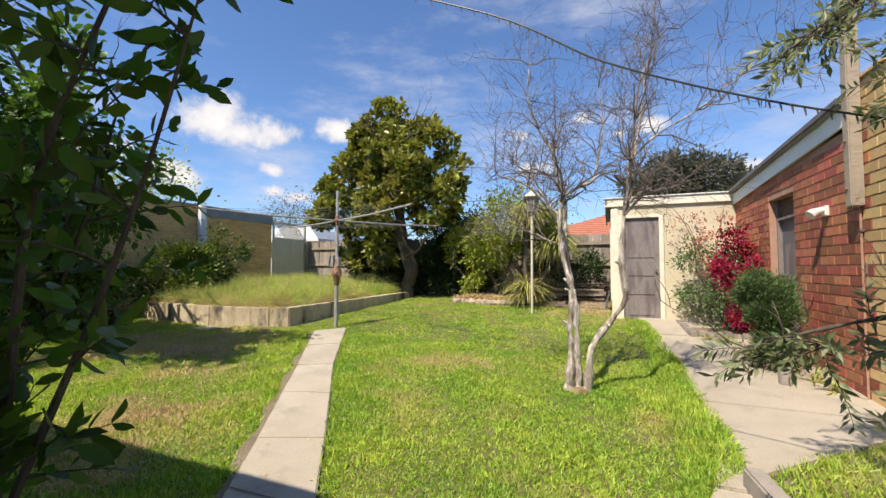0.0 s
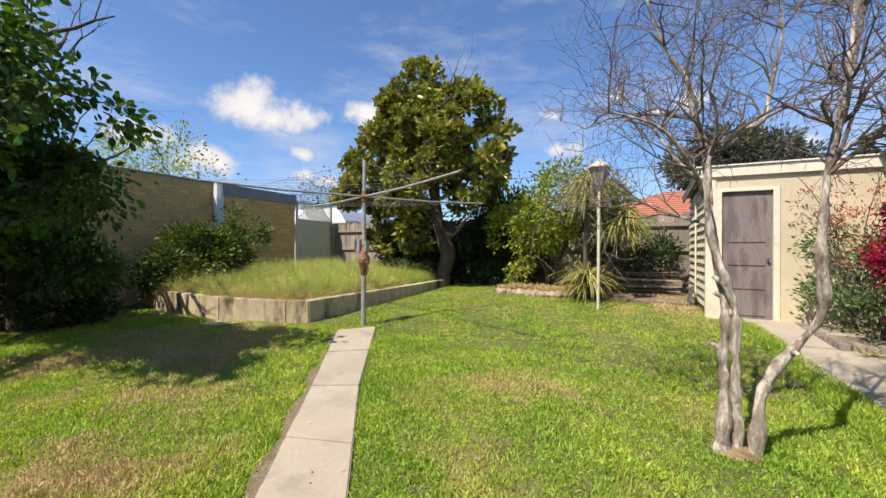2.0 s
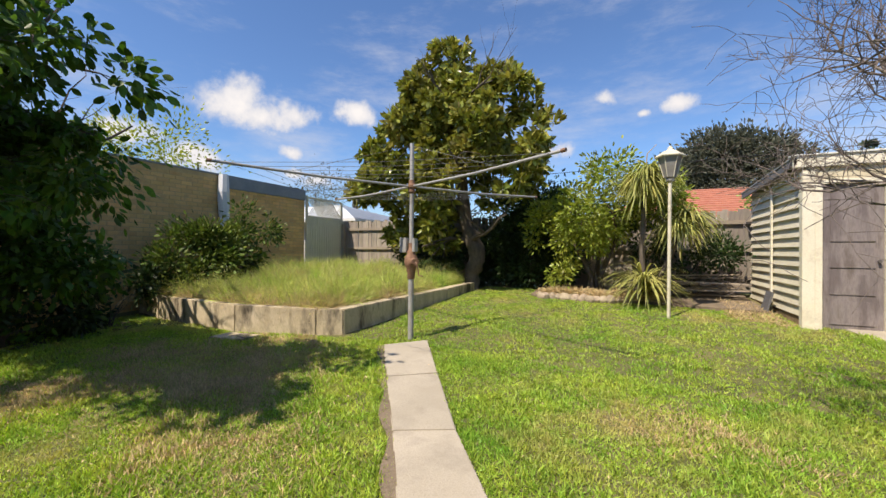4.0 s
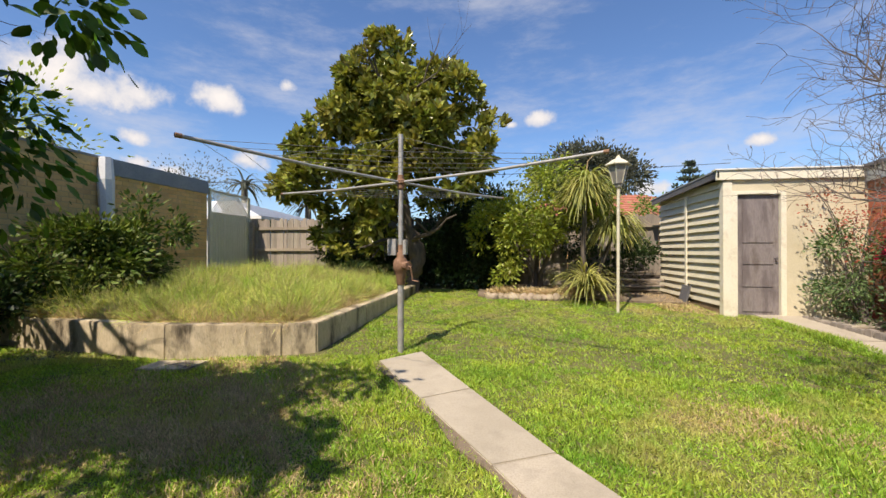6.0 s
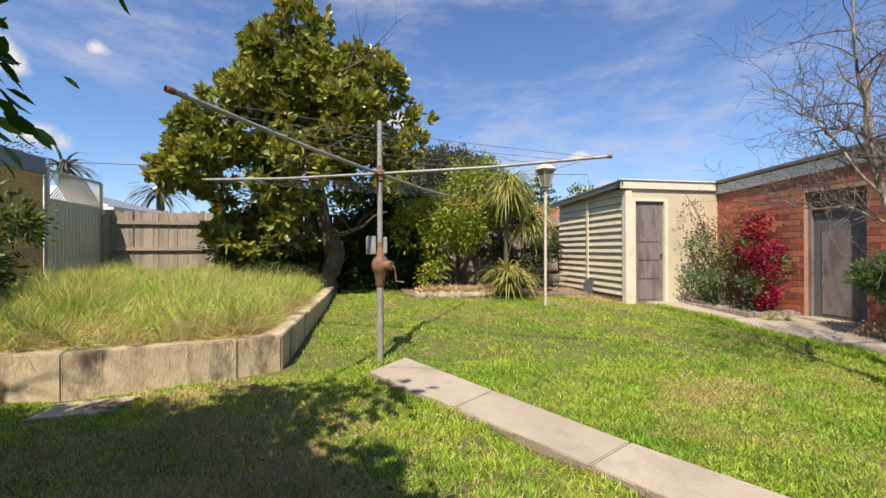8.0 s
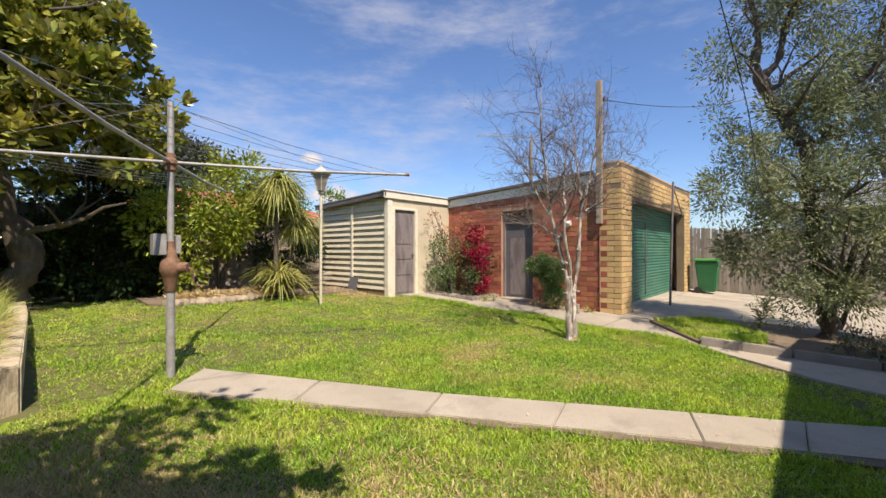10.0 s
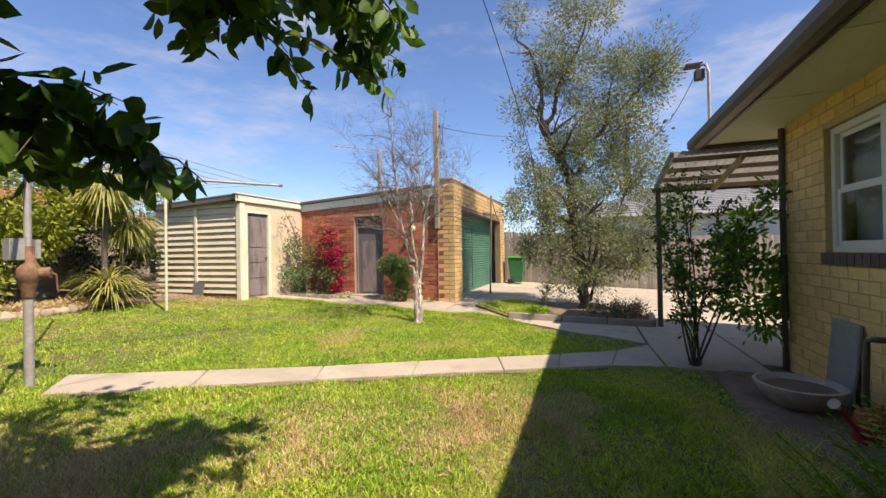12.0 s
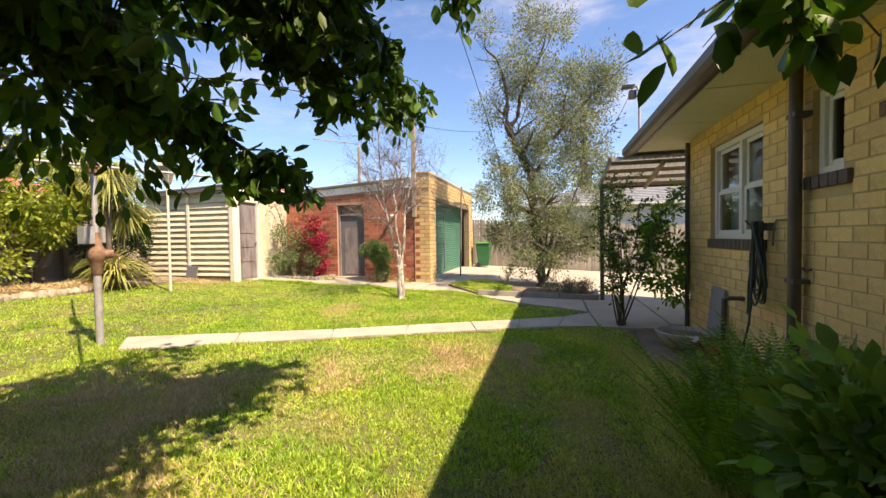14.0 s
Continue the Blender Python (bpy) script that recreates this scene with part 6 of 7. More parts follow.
foliage("crown", [(2.80, 1.55, 6.6, 0.5, 0.62, 0.42), (2.62, 2.1, 6.35, 0.4, 0.35, 0.3), (3.25, 0.05, 5.1, 0.5, 0.62, 0.62), (2.95, 0.95, 4.9, 0.45, 0.42, 0.75), (2.56, 2.3, 5.35, 0.4, 0.38, 0.5), (2.37, 2.9, 6.5, 0.2, 0.22, 0.22), (2.7, 1.75, 4.0, 0.4, 0.5, 0.35), (2.40, 2.95, 4.4, 0.3, 0.35, 0.25), (2.95, 0.7, 4.1, 0.4, 0.4, 0.35), (3.05, 0.5, 5.3, 0.4, 0.4, 0.4), (2.7, 1.8, 5.2, 0.45, 0.5, 0.6), (2.7, 1.9, 3.4, 0.45, 0.55, 0.4)], 2200, 12, 0.09, 0.08, "lance", "olive", oli, 0.1, 0.1, lump=0.3)
foliage("low_foliage", [(2.85, 1.25, 2.8, 0.6, 0.9, 0.75), (3.1, 0.3, 2.9, 0.5, 0.6, 0.7), (3.1, -0.1, 2.0, 0.45, 0.5, 0.8), (2.6, 1.9, 1.7, 0.6, 0.8, 0.9), (2.45, 2.75, 2.4, 0.45, 0.6, 0.7), (2.4, 3.05, 3.4, 0.25, 0.3, 0.28), (2.8, 1.2, 1.3, 0.6, 0.8, 0.8), (2.7, 1.6, 0.5, 0.5, 0.6, 0.45), (2.5, 2.5, 1.2, 0.4, 0.5, 0.6), (2.95, 0.6, 1.2, 0.45, 0.5, 0.8)], 3900, 10, 0.08, 0.075, "lance", "olive", oli, 0.25, 0.1, floor=0.0, lump=0.2)
sprigs("hanging_leafage", [[(2.0, 2.05, 2.35), (1.3, 2.3, 2.4), (0.85, 2.15, 2.1)], [(1.7, 2.2, 2.2), (1.35, 2.2, 2.0), (1.2, 2.15, 1.8)], [(1.8, 2.2, 2.6), (1.4, 2.4, 2.75), (1.05, 2.35, 2.7)]], 34, 0.34, 0.062, 0.02, "olive", oli)
sprigs("low_leafage", [[(1.5, 1.9, 1.0), (1.1, 1.95, 0.95), (0.65, 1.95, 0.82)], [(1.7, 1.9, 0.8), (1.4, 1.8, 0.7), (1.15, 1.7, 0.5)]], 20, 0.28, 0.062, 0.02, "olive", oli)
sprigs("sucker_leafage", [[(1.6, 2.4, 0.0), (1.45, 2.35, 0.2), (1.35, 2.3, 0.4)]], 22, 0.25, 0.06, 0.02, "olive", oli, -0.5)

cit = tree("lemon_tree", (-2.7, 11.0, gz(0, 11)), "rounded lemon tree with yellow-green leaves")
geo = Geo()
for a, b in (((-2.8, 11.0), (-3.2, 10.9)), ((-2.6, 11.0), (-2.3, 10.8)), ((-2.7, 11.1), (-2.6, 11.3))):
    geo.tube([(*a, 0.15), (a[0], a[1], 0.7), (*b, 1.5), (b[0] * 1.02, b[1], 2.2)], [0.07, 0.055, 0.045, 0.02], 8)
    grow(geo, rnd, (*b, 1.4), (rnd.gauss(0, 1), rnd.gauss(0, 1), 0.6), 0.9, 0.03, 2, kids=2)
part("trunk", geo, "bark", cit, smooth=True)
foliage("crown", [(-2.9, 10.8, 2.0, 0.85, 0.8, 0.7), (-2.2, 10.7, 2.4, 0.8, 0.8, 0.75), (-3.4, 10.8, 1.7, 0.6, 0.7, 0.6), (-1.5, 10.9, 2.4, 0.6, 0.6, 0.6), (-2.6, 10.6, 1.75, 0.8, 0.5, 0.35), (-3.55, 10.8, 0.8, 0.3, 0.35, 0.4), (-2.5, 10.7, 2.9, 0.4, 0.5, 0.3)], 1150, 8, 0.08, 0.095, "oval", "citrus", cit, 0.55, 0.2, lump=0.22)


def straps(name, centres, material, parent, count, length, up, width=0.022):
    """Long arching strap leaves in rosettes."""
    geo = Geo()
    for c in centres:
        for k in range(count):
            a = RNG.uniform(0, 2 * math.pi)
            e = RNG.normal(up, 0.4)
            l = length * RNG.uniform(0.7, 1.15)
            p = Vector(c) + Vector(RNG.normal(size=3) * 0.02)
            d = Vector((math.cos(a), math.sin(a), e)).normalized()
            side = d.cross(Vector((0, 0, 1))).normalized()
            pts = []
            for i in range(6):
                w = width * (1.0, 1.1, 1.0, 0.8, 0.5, 0.08)[i]
                pts += [tuple(p - side * w), tuple(p + side * w)]
                p = p + d * (l / 5)
                d = (d + Vector((0, 0, -0.34))).normalized()
            geo.add(pts, [(2 * i, 2 * i + 1, 2 * i + 3, 2 * i + 2) for i in range(5)])
    return part(name, geo, material, parent)


cor = tree("cordyline", (-1.8, 10.2, gz(0, 10.2)), "cordyline palm with drooping strap leaves", "palm")
part("trunk", Geo().tube([(-1.8, 10.2, 0.1), (-1.83, 10.2, 1.2), (-1.78, 10.2, 2.6)], [0.06, 0.05, 0.045], 8).tube([(-1.8, 10.25, 0.1), (-1.3, 10.5, 1.2), (-1.05, 10.6, 1.9)], [0.05, 0.04, 0.035], 8), "bark", cor, smooth=True)
for c in ((-1.78, 10.2, 2.6), (-1.8, 10.2, 2.45), (-1.05, 10.6, 1.9), (-1.2, 10.6, 1.75), (-1.7, 10.25, 2.75)):
    straps("leaf_head", [c], "strap", cor, 150, 0.85, 0.1, 0.015)
straps("base_leaves", [(-1.75, 10.1, 0.5), (-1.8, 10.15, 0.62)], "strap", cor, 110, 0.95, 0.75, 0.014)
part("flower_stalk", Geo().tube([(-1.78, 10.2, 2.7), (-1.75, 10.15, 3.05), (-1.6, 10.1, 3.2)], [0.012, 0.01, 0.004], 5), "straw", cor)


def shrub(name, at, label, blobs, twigs, leaves, spread, size, shape, material, stems=5, height=0.8, category="shrub", shell=0.4, droop=0.2, floor=None):
    t = thing(name, at, label, category)
    g = Geo()
    r = random.Random(int(abs(at[0]) * 100))
    for k in range(stems):
        a = r.uniform(0, 2 * math.pi)
        grow(g, r, (at[0] + 0.05 * math.cos(a), at[1] + 0.05 * math.sin(a), at[2] - 0.02), (0.25 * math.cos(a), 0.25 * math.sin(a), 1), height * 0.6, 0.013, 2, 0.4, 0.3, 5, 2)
    tagged(part("stemwork", g, "bark", t), kind="stuff")
    tagged(foliage("leafage", blobs, twigs, leaves, spread * 0.7, size, shape, material, t, shell, droop, floor=floor, lump=spread * 1.5), kind="stuff")
    return t


shrub("camellia_bush", (-9.3, 7.4, 0.4), "bright green leafy camellia bush against the brick wall", [(-9.5, 7.3, 1.1, 0.58, 0.7, 0.65), (-9.5, 7.8, 1.6, 0.42, 0.45, 0.42), (-9.6, 6.8, 1.1, 0.5, 0.5, 0.6), (-9.7, 6.3, 0.7, 0.5, 0.5, 0.4)], 800, 9, 0.14, 0.10, "oval", "camellia", 5, 1.0)
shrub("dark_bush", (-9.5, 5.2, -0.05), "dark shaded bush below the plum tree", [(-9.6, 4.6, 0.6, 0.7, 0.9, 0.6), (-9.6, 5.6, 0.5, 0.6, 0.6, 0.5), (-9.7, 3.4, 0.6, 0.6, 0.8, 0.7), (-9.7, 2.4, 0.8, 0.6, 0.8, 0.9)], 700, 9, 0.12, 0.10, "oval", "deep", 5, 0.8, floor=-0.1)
# near-black leaves added in place of the deep shade behind the magnolia
shrub("shade_fill_bush", (-4.4, 11.9, 0.3), "dense dark foliage added to fill the shaded opening by the fence", [(-4.6, 11.9, 1.4, 0.9, 0.35, 0.9), (-3.7, 11.9, 1.2, 0.6, 0.35, 0.9), (-4.3, 11.8, 2.3, 1.0, 0.4, 0.5), (-6.9, 11.7, 1.0, 1.0, 0.4, 0.6), (-4.2, 11.7, 0.8, 0.9, 0.3, 0.6), (-5.3, 11.9, 1.2, 0.7, 0.3, 0.9)], 2300, 9, 0.12, 0.10, "oval", "deep", 6, 1.2, floor=0.25)
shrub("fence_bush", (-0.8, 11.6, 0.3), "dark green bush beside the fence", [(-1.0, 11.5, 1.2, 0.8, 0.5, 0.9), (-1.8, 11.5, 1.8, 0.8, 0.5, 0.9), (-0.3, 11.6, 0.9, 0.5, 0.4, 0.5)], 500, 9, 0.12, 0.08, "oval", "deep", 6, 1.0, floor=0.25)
t = thing("strap_clump", (-6.9, 10.6, 0.5), "clump of dark strap-leaved plants under the magnolia", "plant")
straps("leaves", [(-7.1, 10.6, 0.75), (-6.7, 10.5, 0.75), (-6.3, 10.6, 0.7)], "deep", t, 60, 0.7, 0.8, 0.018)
rb = shrub("rosemary_bush", (1.8, 5.85, 0.0), "clipped rosemary bush against the garage wall", [(1.8, 5.9, 0.86, 0.32, 0.36, 0.15), (1.8, 5.75, 0.66, 0.24, 0.3, 0.16), (1.85, 5.7, 0.3, 0.14, 0.2, 0.2)], 1300, 14, 0.05, 0.05, "lance", "rosemary", 6, 0.5, shell=0.2, droop=-0.4, floor=-0.02)
part("dry_growth", leaf_mesh("dry_growth", np.array((1.8, 5.85, 0.14)) + RNG.normal(size=(900, 3)) * np.array((0.17, 0.24, 0.07)), RNG.normal(size=(900, 3)), 0.05 * RNG.uniform(0.6, 1.3, 900), "lance", "mulch", -0.2), "mulch", rb, "dry brown growth under the bush")
bg_ = shrub("bougainvillea", (1.95, 8.0, 0.1), "bougainvillea climbing the wall with crimson bracts", [(1.95, 8.0, 0.7, 0.35, 0.65, 0.55), (1.75, 8.5, 1.1, 0.4, 0.35, 0.7), (1.6, 8.6, 0.5, 0.35, 0.25, 0.4), (2.05, 7.8, 1.3, 0.2, 0.3, 0.4)], 520, 7, 0.10, 0.06, "small", "rosemary", 12, 1.4, category="climber", floor=0.1)
tagged(foliage("bloom", [(1.98, 7.8, 1.15, 0.3, 0.46, 0.5), (2.08, 7.5, 1.65, 0.18, 0.24, 0.2), (2.0, 7.75, 0.65, 0.26, 0.3, 0.35), (1.95, 7.95, 1.6, 0.2, 0.25, 0.2)], 230, 11, 0.06, 0.054, "broad", "bougain", bg_, 0.3, 0.0, "crimson flower bracts", lump=0.09), kind="stuff")
tagged(foliage("faded_bloom", [(1.8, 8.3, 1.5, 0.4, 0.45, 0.5), (1.5, 8.75, 1.9, 0.4, 0.2, 0.3), (1.9, 8.1, 1.9, 0.3, 0.4, 0.25)], 90, 9, 0.035, 0.048, "small", "oldbract", bg_, 0.4, 0.0, "faded rusty bracts"), kind="stuff")
for k in range(11):
    r = random.Random(k + 70)
    x, y, z = r.uniform(1.2, 2.15), r.uniform(8.3, 8.85), r.uniform(1.3, 2.25)
    g = Geo()
    g.tube(*gnarl([(1.85, 8.4, 0.12), (1.8 + r.gauss(0, 0.1), 8.5, 0.6), ((x + 1.8) / 2, (y + 8.5) / 2, z * 0.75), (x, y, z), (x - 0.12, y - 0.06, z + 0.02)], [0.011, 0.009, 0.007, 0.005, 0.002], k, 0.2, 4), 6)
    part("cane", g, "twig", bg_)
for k in range(9):
    x = 1.32 + k * 0.115
    part("edging_brick", Geo().box(x - 0.05, 7.36 - 0.02 * math.sin(k), 0.03, x + 0.05, 7.47, 0.17 + 0.015 * math.sin(k * 2.1)), "kerb", bg_, bevel=0.01)
for k in range(10):
    y = 7.52 + k * 0.14
    part("edging_brick", Geo().box(1.26, y - 0.06, 0.05, 1.36, y + 0.06, 0.18 + 0.015 * math.sin(k * 1.7)), "kerb", bg_, bevel=0.01)
part("bed_soil", Geo().sheet([(1.36, 7.47, 0.11), (2.29, 7.47, 0.11), (2.29, 8.94, 0.16), (1.36, 8.94, 0.16)], 0.1), "dirt", bg_)

porch_bush = thing("porch_shrub", (-1.2, 0.3, gz(0, 0.3)), "open leafy shrub beside the porch", "shrub")
r = random.Random(17)
boughs, g = [], Geo()
for x, y, z in ((-1.5, 0.1, 1.65), (-1.25, 0.45, 1.95), (-0.95, 0.6, 1.55), (-1.65, -0.1, 1.2), (-1.35, 0.55, 1.1), (-1.1, 0.2, 2.05), (-1.75, 0.2, 0.8), (-0.9, 0.4, 0.9), (-1.45, 0.4, 0.5), (-1.6, -0.35, 1.75), (-0.68, 0.5, 1.85), (-0.55, 0.5, 1.64)):
    base = Vector((-1.2 + r.uniform(-0.07, 0.07), 0.28 + r.uniform(-0.07, 0.07), gz(0, 0.3) - 0.02))
    tip = Vector((x, y, z))
    line = [base, base.lerp(tip, 0.35) + Vector((r.gauss(0, 0.05), r.gauss(0, 0.05), 0.12)), base.lerp(tip, 0.7) + Vector((r.gauss(0, 0.04), r.gauss(0, 0.04), 0.1)), tip]
    pts, rad = gnarl([tuple(p) for p in line], [0.013, 0.010, 0.007, 0.002], x * 9, 0.15, 6)
    g.tube(pts, rad, 6)
    boughs.append([tuple(p) for p in pts[7:]])
tagged(part("branchwork", g, "bark", porch_bush), kind="stuff")
sprigs("leafage", boughs, 21, 0.26, 0.066, 0.036, "plum", porch_bush, 0.2, "oval",
       trimmed=lambda p: p[2] < 1.5 and p[1] > 0.2 and 0.819 * (p[0] - 0.1) + 0.573 * (p[1] - 0.1) > -0.42)
shrub("porch_vine", (-0.55, -1.2, -0.35), "dense green bush under the porch", [(-0.5, -1.3, 1.0, 0.3, 0.5, 0.8), (-0.4, -1.2, 1.8, 0.3, 0.4, 0.4), (-0.75, -0.5, 0.9, 0.3, 0.3, 0.7)], 520, 9, 0.1, 0.09, "oval", "fern", 5, 0.9, floor=-0.3)
hyd = shrub("hydrangea", (-5.7, 0.0, gz(0, 0)), "leafy hydrangea bush with faded brown flower heads", [(-6.1, 0.05, 0.2, 0.35, 0.4, 0.3), (-6.6, 0.1, 0.3, 0.5, 0.4, 0.34), (-6.4, -0.35, 0.45, 0.5, 0.35, 0.3)], 420, 6, 0.11, 0.10, "broad", "hydrangea", 8, 0.5, shell=0.5, floor=-0.3)
for x, y, z in ((-6.0, 0.35, 0.40), (-6.15, 0.1, 0.58), (-6.75, 0.3, 0.5), (-6.3, -0.25, 0.72), (-5.85, 0.1, 0.5)):
    pos = np.array((x, y, z)) + unit(RNG.normal(size=(130, 3))) * np.array((0.075, 0.075, 0.05))
    tagged(part("flower_head", leaf_mesh("flower_head", pos, pos - np.array((x, y, z)), 0.026 * np.ones(130), "small", "mulch", 0), "mulch", hyd, "dry brown flower head"), kind="stuff")


def fern(at, label):
    t = thing("fern", at, label, "fern", "ferns along the house wall")
    for k in range(34):
        geo = Geo()
        a = RNG.uniform(0, 2 * math.pi)
        l = RNG.uniform(0.55, 0.95)
        p = Vector(at) + Vector((0.08 * math.cos(a), 0.08 * math.sin(a), 0))
        d = Vector((math.cos(a) * 0.42, math.sin(a) * 0.42, RNG.uniform(0.8, 1.4))).normalized()
        stalk = [p]
        for i in range(24):
            side = d.cross(Vector((0, 0, 1))).normalized()
            w = 0.075 * math.sin(math.pi * min(0.97, (i + 2.5) / 26)) ** 0.7
            for g in (-1, 1):
                tip = p + side * (g * w) + d * 0.03 + Vector((0, 0, -0.012))
                geo.add([tuple(p), tuple(p.lerp(tip, 0.5) + d * 0.009), tuple(tip), tuple(p.lerp(tip, 0.5) - d * 0.009)], [(0, 1, 2, 3)])
            p = p + d * (l / 24)
            stalk.append(p)
            d = (d + Vector((0, 0, -0.042))).normalized()
        geo.tube(stalk[::4], 0.0025, 4)
        part("frond", geo, "fern", t)
    return t


for x, y in ((-4.75, -0.35), (-4.3, -0.4), (-5.1, -0.45), (-4.55, 0.0), (-6.2, -0.6), (-5.0, 0.3), (-5.6, 0.4), (-5.3, -0.1), (-5.7, -0.2), (-4.9, -0.1)):
    fern((x, y, gz(x, y) - 0.01), "lush green sword fern at the foot of the house wall")

# ---- small garden things ----
soil = Geo()
for i in range(37):
    x = -9.6 + 8.3 * i / 36
    soil.v += [(x, HY, gz(0, HY) + 0.05), (x, 0.0 + 0.08 * math.sin(x * 2.3), gz(0, 0) + 0.035), (x, 0.28 + 0.1 * math.sin(x * 1.9 + 1), gz(0, 0.3) - 0.01)]
soil.f = [(3 * i + k, 3 * i + 3 + k, 3 * i + 4 + k, 3 * i + 1 + k) for i in range(36) for k in range(2)]
struct("house_bed", soil, "dirt", "bare shaded earth along the house wall", "soil")
ob_poly = [(0.88, 3.0), (1.02, 2.0), (1.3, 0.42), (2.5, 0.3), (3.7, 1.4), (3.3, 3.3), (2.0, 3.95)]
struct("olive_bed", Geo().sheet(lay(ob_poly, 0.07), 0.2), "dirt", "earth bed with dry leaf litter under the olive", "soil")
blades("patch_grass", [(0.95, 3.0), (1.1, 2.3), (2.2, 2.3), (3.2, 3.2), (2.0, 3.9)], 14000, 0.07, "grass", lambda x, y: gz(x, y) + 0.07, 0.6, "small patch of grass beside the olive bed", "grass")
for i, (a, b) in enumerate(zip(ob_poly[:4], ob_poly[1:4])):
    p, q = Vector((*a, gz(*a) + 0.06)), Vector((*b, gz(*b) + 0.06))
    n = max(1, int((q - p).length / 0.55))
    kb = thing("bed_kerb", tuple(p), "grey concrete kerb round the olive bed", "kerb", "kerbs round the olive bed", "structure")
    for k in range(n):
        part("kerb_block", Geo().beam(p.lerp(q, (k + 0.015) / n), p.lerp(q, (k + 0.985) / n), 0.11, 0.16), "kerb", kb, bevel=0.012)
rnd = random.Random(8)
litter = Geo()
for k in range(900):
    x, y = rnd.uniform(1.2, 3.4), rnd.uniform(0.5, 2.6)
    a, l = rnd.uniform(0, 6.28), rnd.uniform(0.02, 0.06)
    z = gz(x, y) + 0.075 + rnd.random() * 0.015
    litter.add([(x, y, z), (x + l * math.cos(a), y + l * math.sin(a), z + 0.006), (x + l * 0.5 * math.cos(a) - 0.012 * math.sin(a), y + l * 0.5 * math.sin(a) + 0.012 * math.cos(a), z + 0.003)], [(0, 1, 2)])
tagged(part("leaf_litter", litter, "mulch"), "dry brown fallen leaves on the bed", "leaf litter", kind="stuff")

for k in range(15):
    u = k / 14
    x, y = -3.75 + 1.75 * u, 10.3 - 0.12 * math.sin(u * 3.1) + rnd.gauss(0, 0.05)
    bm = bmesh.new()
    bmesh.ops.create_icosphere(bm, subdivisions=2, radius=1)
    s_ = (rnd.uniform(0.08, 0.15), rnd.uniform(0.08, 0.12), rnd.uniform(0.07, 0.11))
    for v in bm.verts:
        w = 1 + 0.22 * noise.noise(v.co * 1.6 + Vector((k * 3.1, 0, 0)))
        v.co = Vector((v.co.x * s_[0] * w, v.co.y * s_[1] * w, v.co.z * s_[2] * w))
    me = bpy.data.meshes.new("edging_rock")
    bm.to_mesh(me)
    bm.free()
    me.materials.append(M["rock"])
    r_ = new("edging_rock", me)
    r_.location = (x, y, gz(x, y) + 0.05)
    r_.rotation_euler = (0, 0, rnd.uniform(0, 6))
    tagged(r_, "rounded tan rock edging the back garden bed", "rock", "rocks edging the back bed")
struct("back_bed", Geo().sheet(lay([(-4.0, 10.5), (-3.75, 10.3), (-1.9, 10.2), (0.05, 9.9), (0.05, 12.3), (-4.0, 12.3)], 0.05), 0.2), "dirt", "bare earth bed along the back fence", "soil")
blades("bed_mulch", [(-3.8, 10.25), (-1.7, 10.1), (-1.5, 10.6), (-3.6, 10.8)], 9000, 0.11, "straw", lambda x, y: gz(x, y) + 0.06 + 0.12 * RNG.random(), 2.2, "heap of dry straw behind the edging rocks", "mulch")
blades("shed_straw", [(-0.6, 9.3), (0.1, 8.9), (0.05, 11.0), (-0.5, 11.0)], 4000, 0.08, "straw", lambda x, y: gz(x, y), 1.5, "dry grass at the foot of the shed", "grass")
tile = thing("slate_tile", (0.05, 10.1, 0.2), "dark square tile leaning on the shed", "tile")
part("tile", Geo().box(-0.16, 9.95, 0, -0.13, 10.28, 0.33, Matrix.Translation((0.16, 0, 0.2)) @ Matrix.Rotation(0.25, 4, "Y")), "slate", tile, bevel=0.004)
step = thing("stepping_slab", (-7.0, 5.45, gz(0, 5.45)), "flat concrete slab lying in the lawn by the bed", "slab")
part("slab", Geo().sheet(lay([(-7.3, 5.36), (-6.75, 5.42), (-6.7, 5.72), (-7.25, 5.66)], 0.03), 0.05), "oldconc", step, bevel=0.008)

wb_ = thing("wheelie_bin", (8.3, 4.05, gz(0, 4.05)), "green wheelie bin with a lime lid", "bin")
bz = gz(0, 4.05) + 0.03
part("body", Geo().add([(8.08, 3.82, bz + 0.06), (8.48, 3.82, bz + 0.06), (8.48, 4.22, bz + 0.06), (8.08, 4.22, bz + 0.06), (8.0, 3.74, bz + 0.95), (8.56, 3.74, bz + 0.95), (8.56, 4.32, bz + 0.95), (8.0, 4.32, bz + 0.95)], [(0, 3, 2, 1), (4, 5, 6, 7), (0, 1, 5, 4), (1, 2, 6, 5), (2, 3, 7, 6), (3, 0, 4, 7)]), "bin", wb_, bevel=0.03)
part("lid", Geo().box(7.97, 3.71, bz + 0.955, 8.59, 4.36, bz + 1.02), "binlid", wb_, "lime green hinged lid", bevel=0.025)
part("handle", Geo().tube([(8.05, 4.4, bz + 0.96), (8.5, 4.4, bz + 0.96)], 0.018, 8), "bin", wb_)
for x in (8.06, 8.5):
    part("wheel", Geo().tube([(x - 0.025, 4.24, bz + 0.10), (x + 0.025, 4.24, bz + 0.10)], 0.10, 16), "black", wb_)

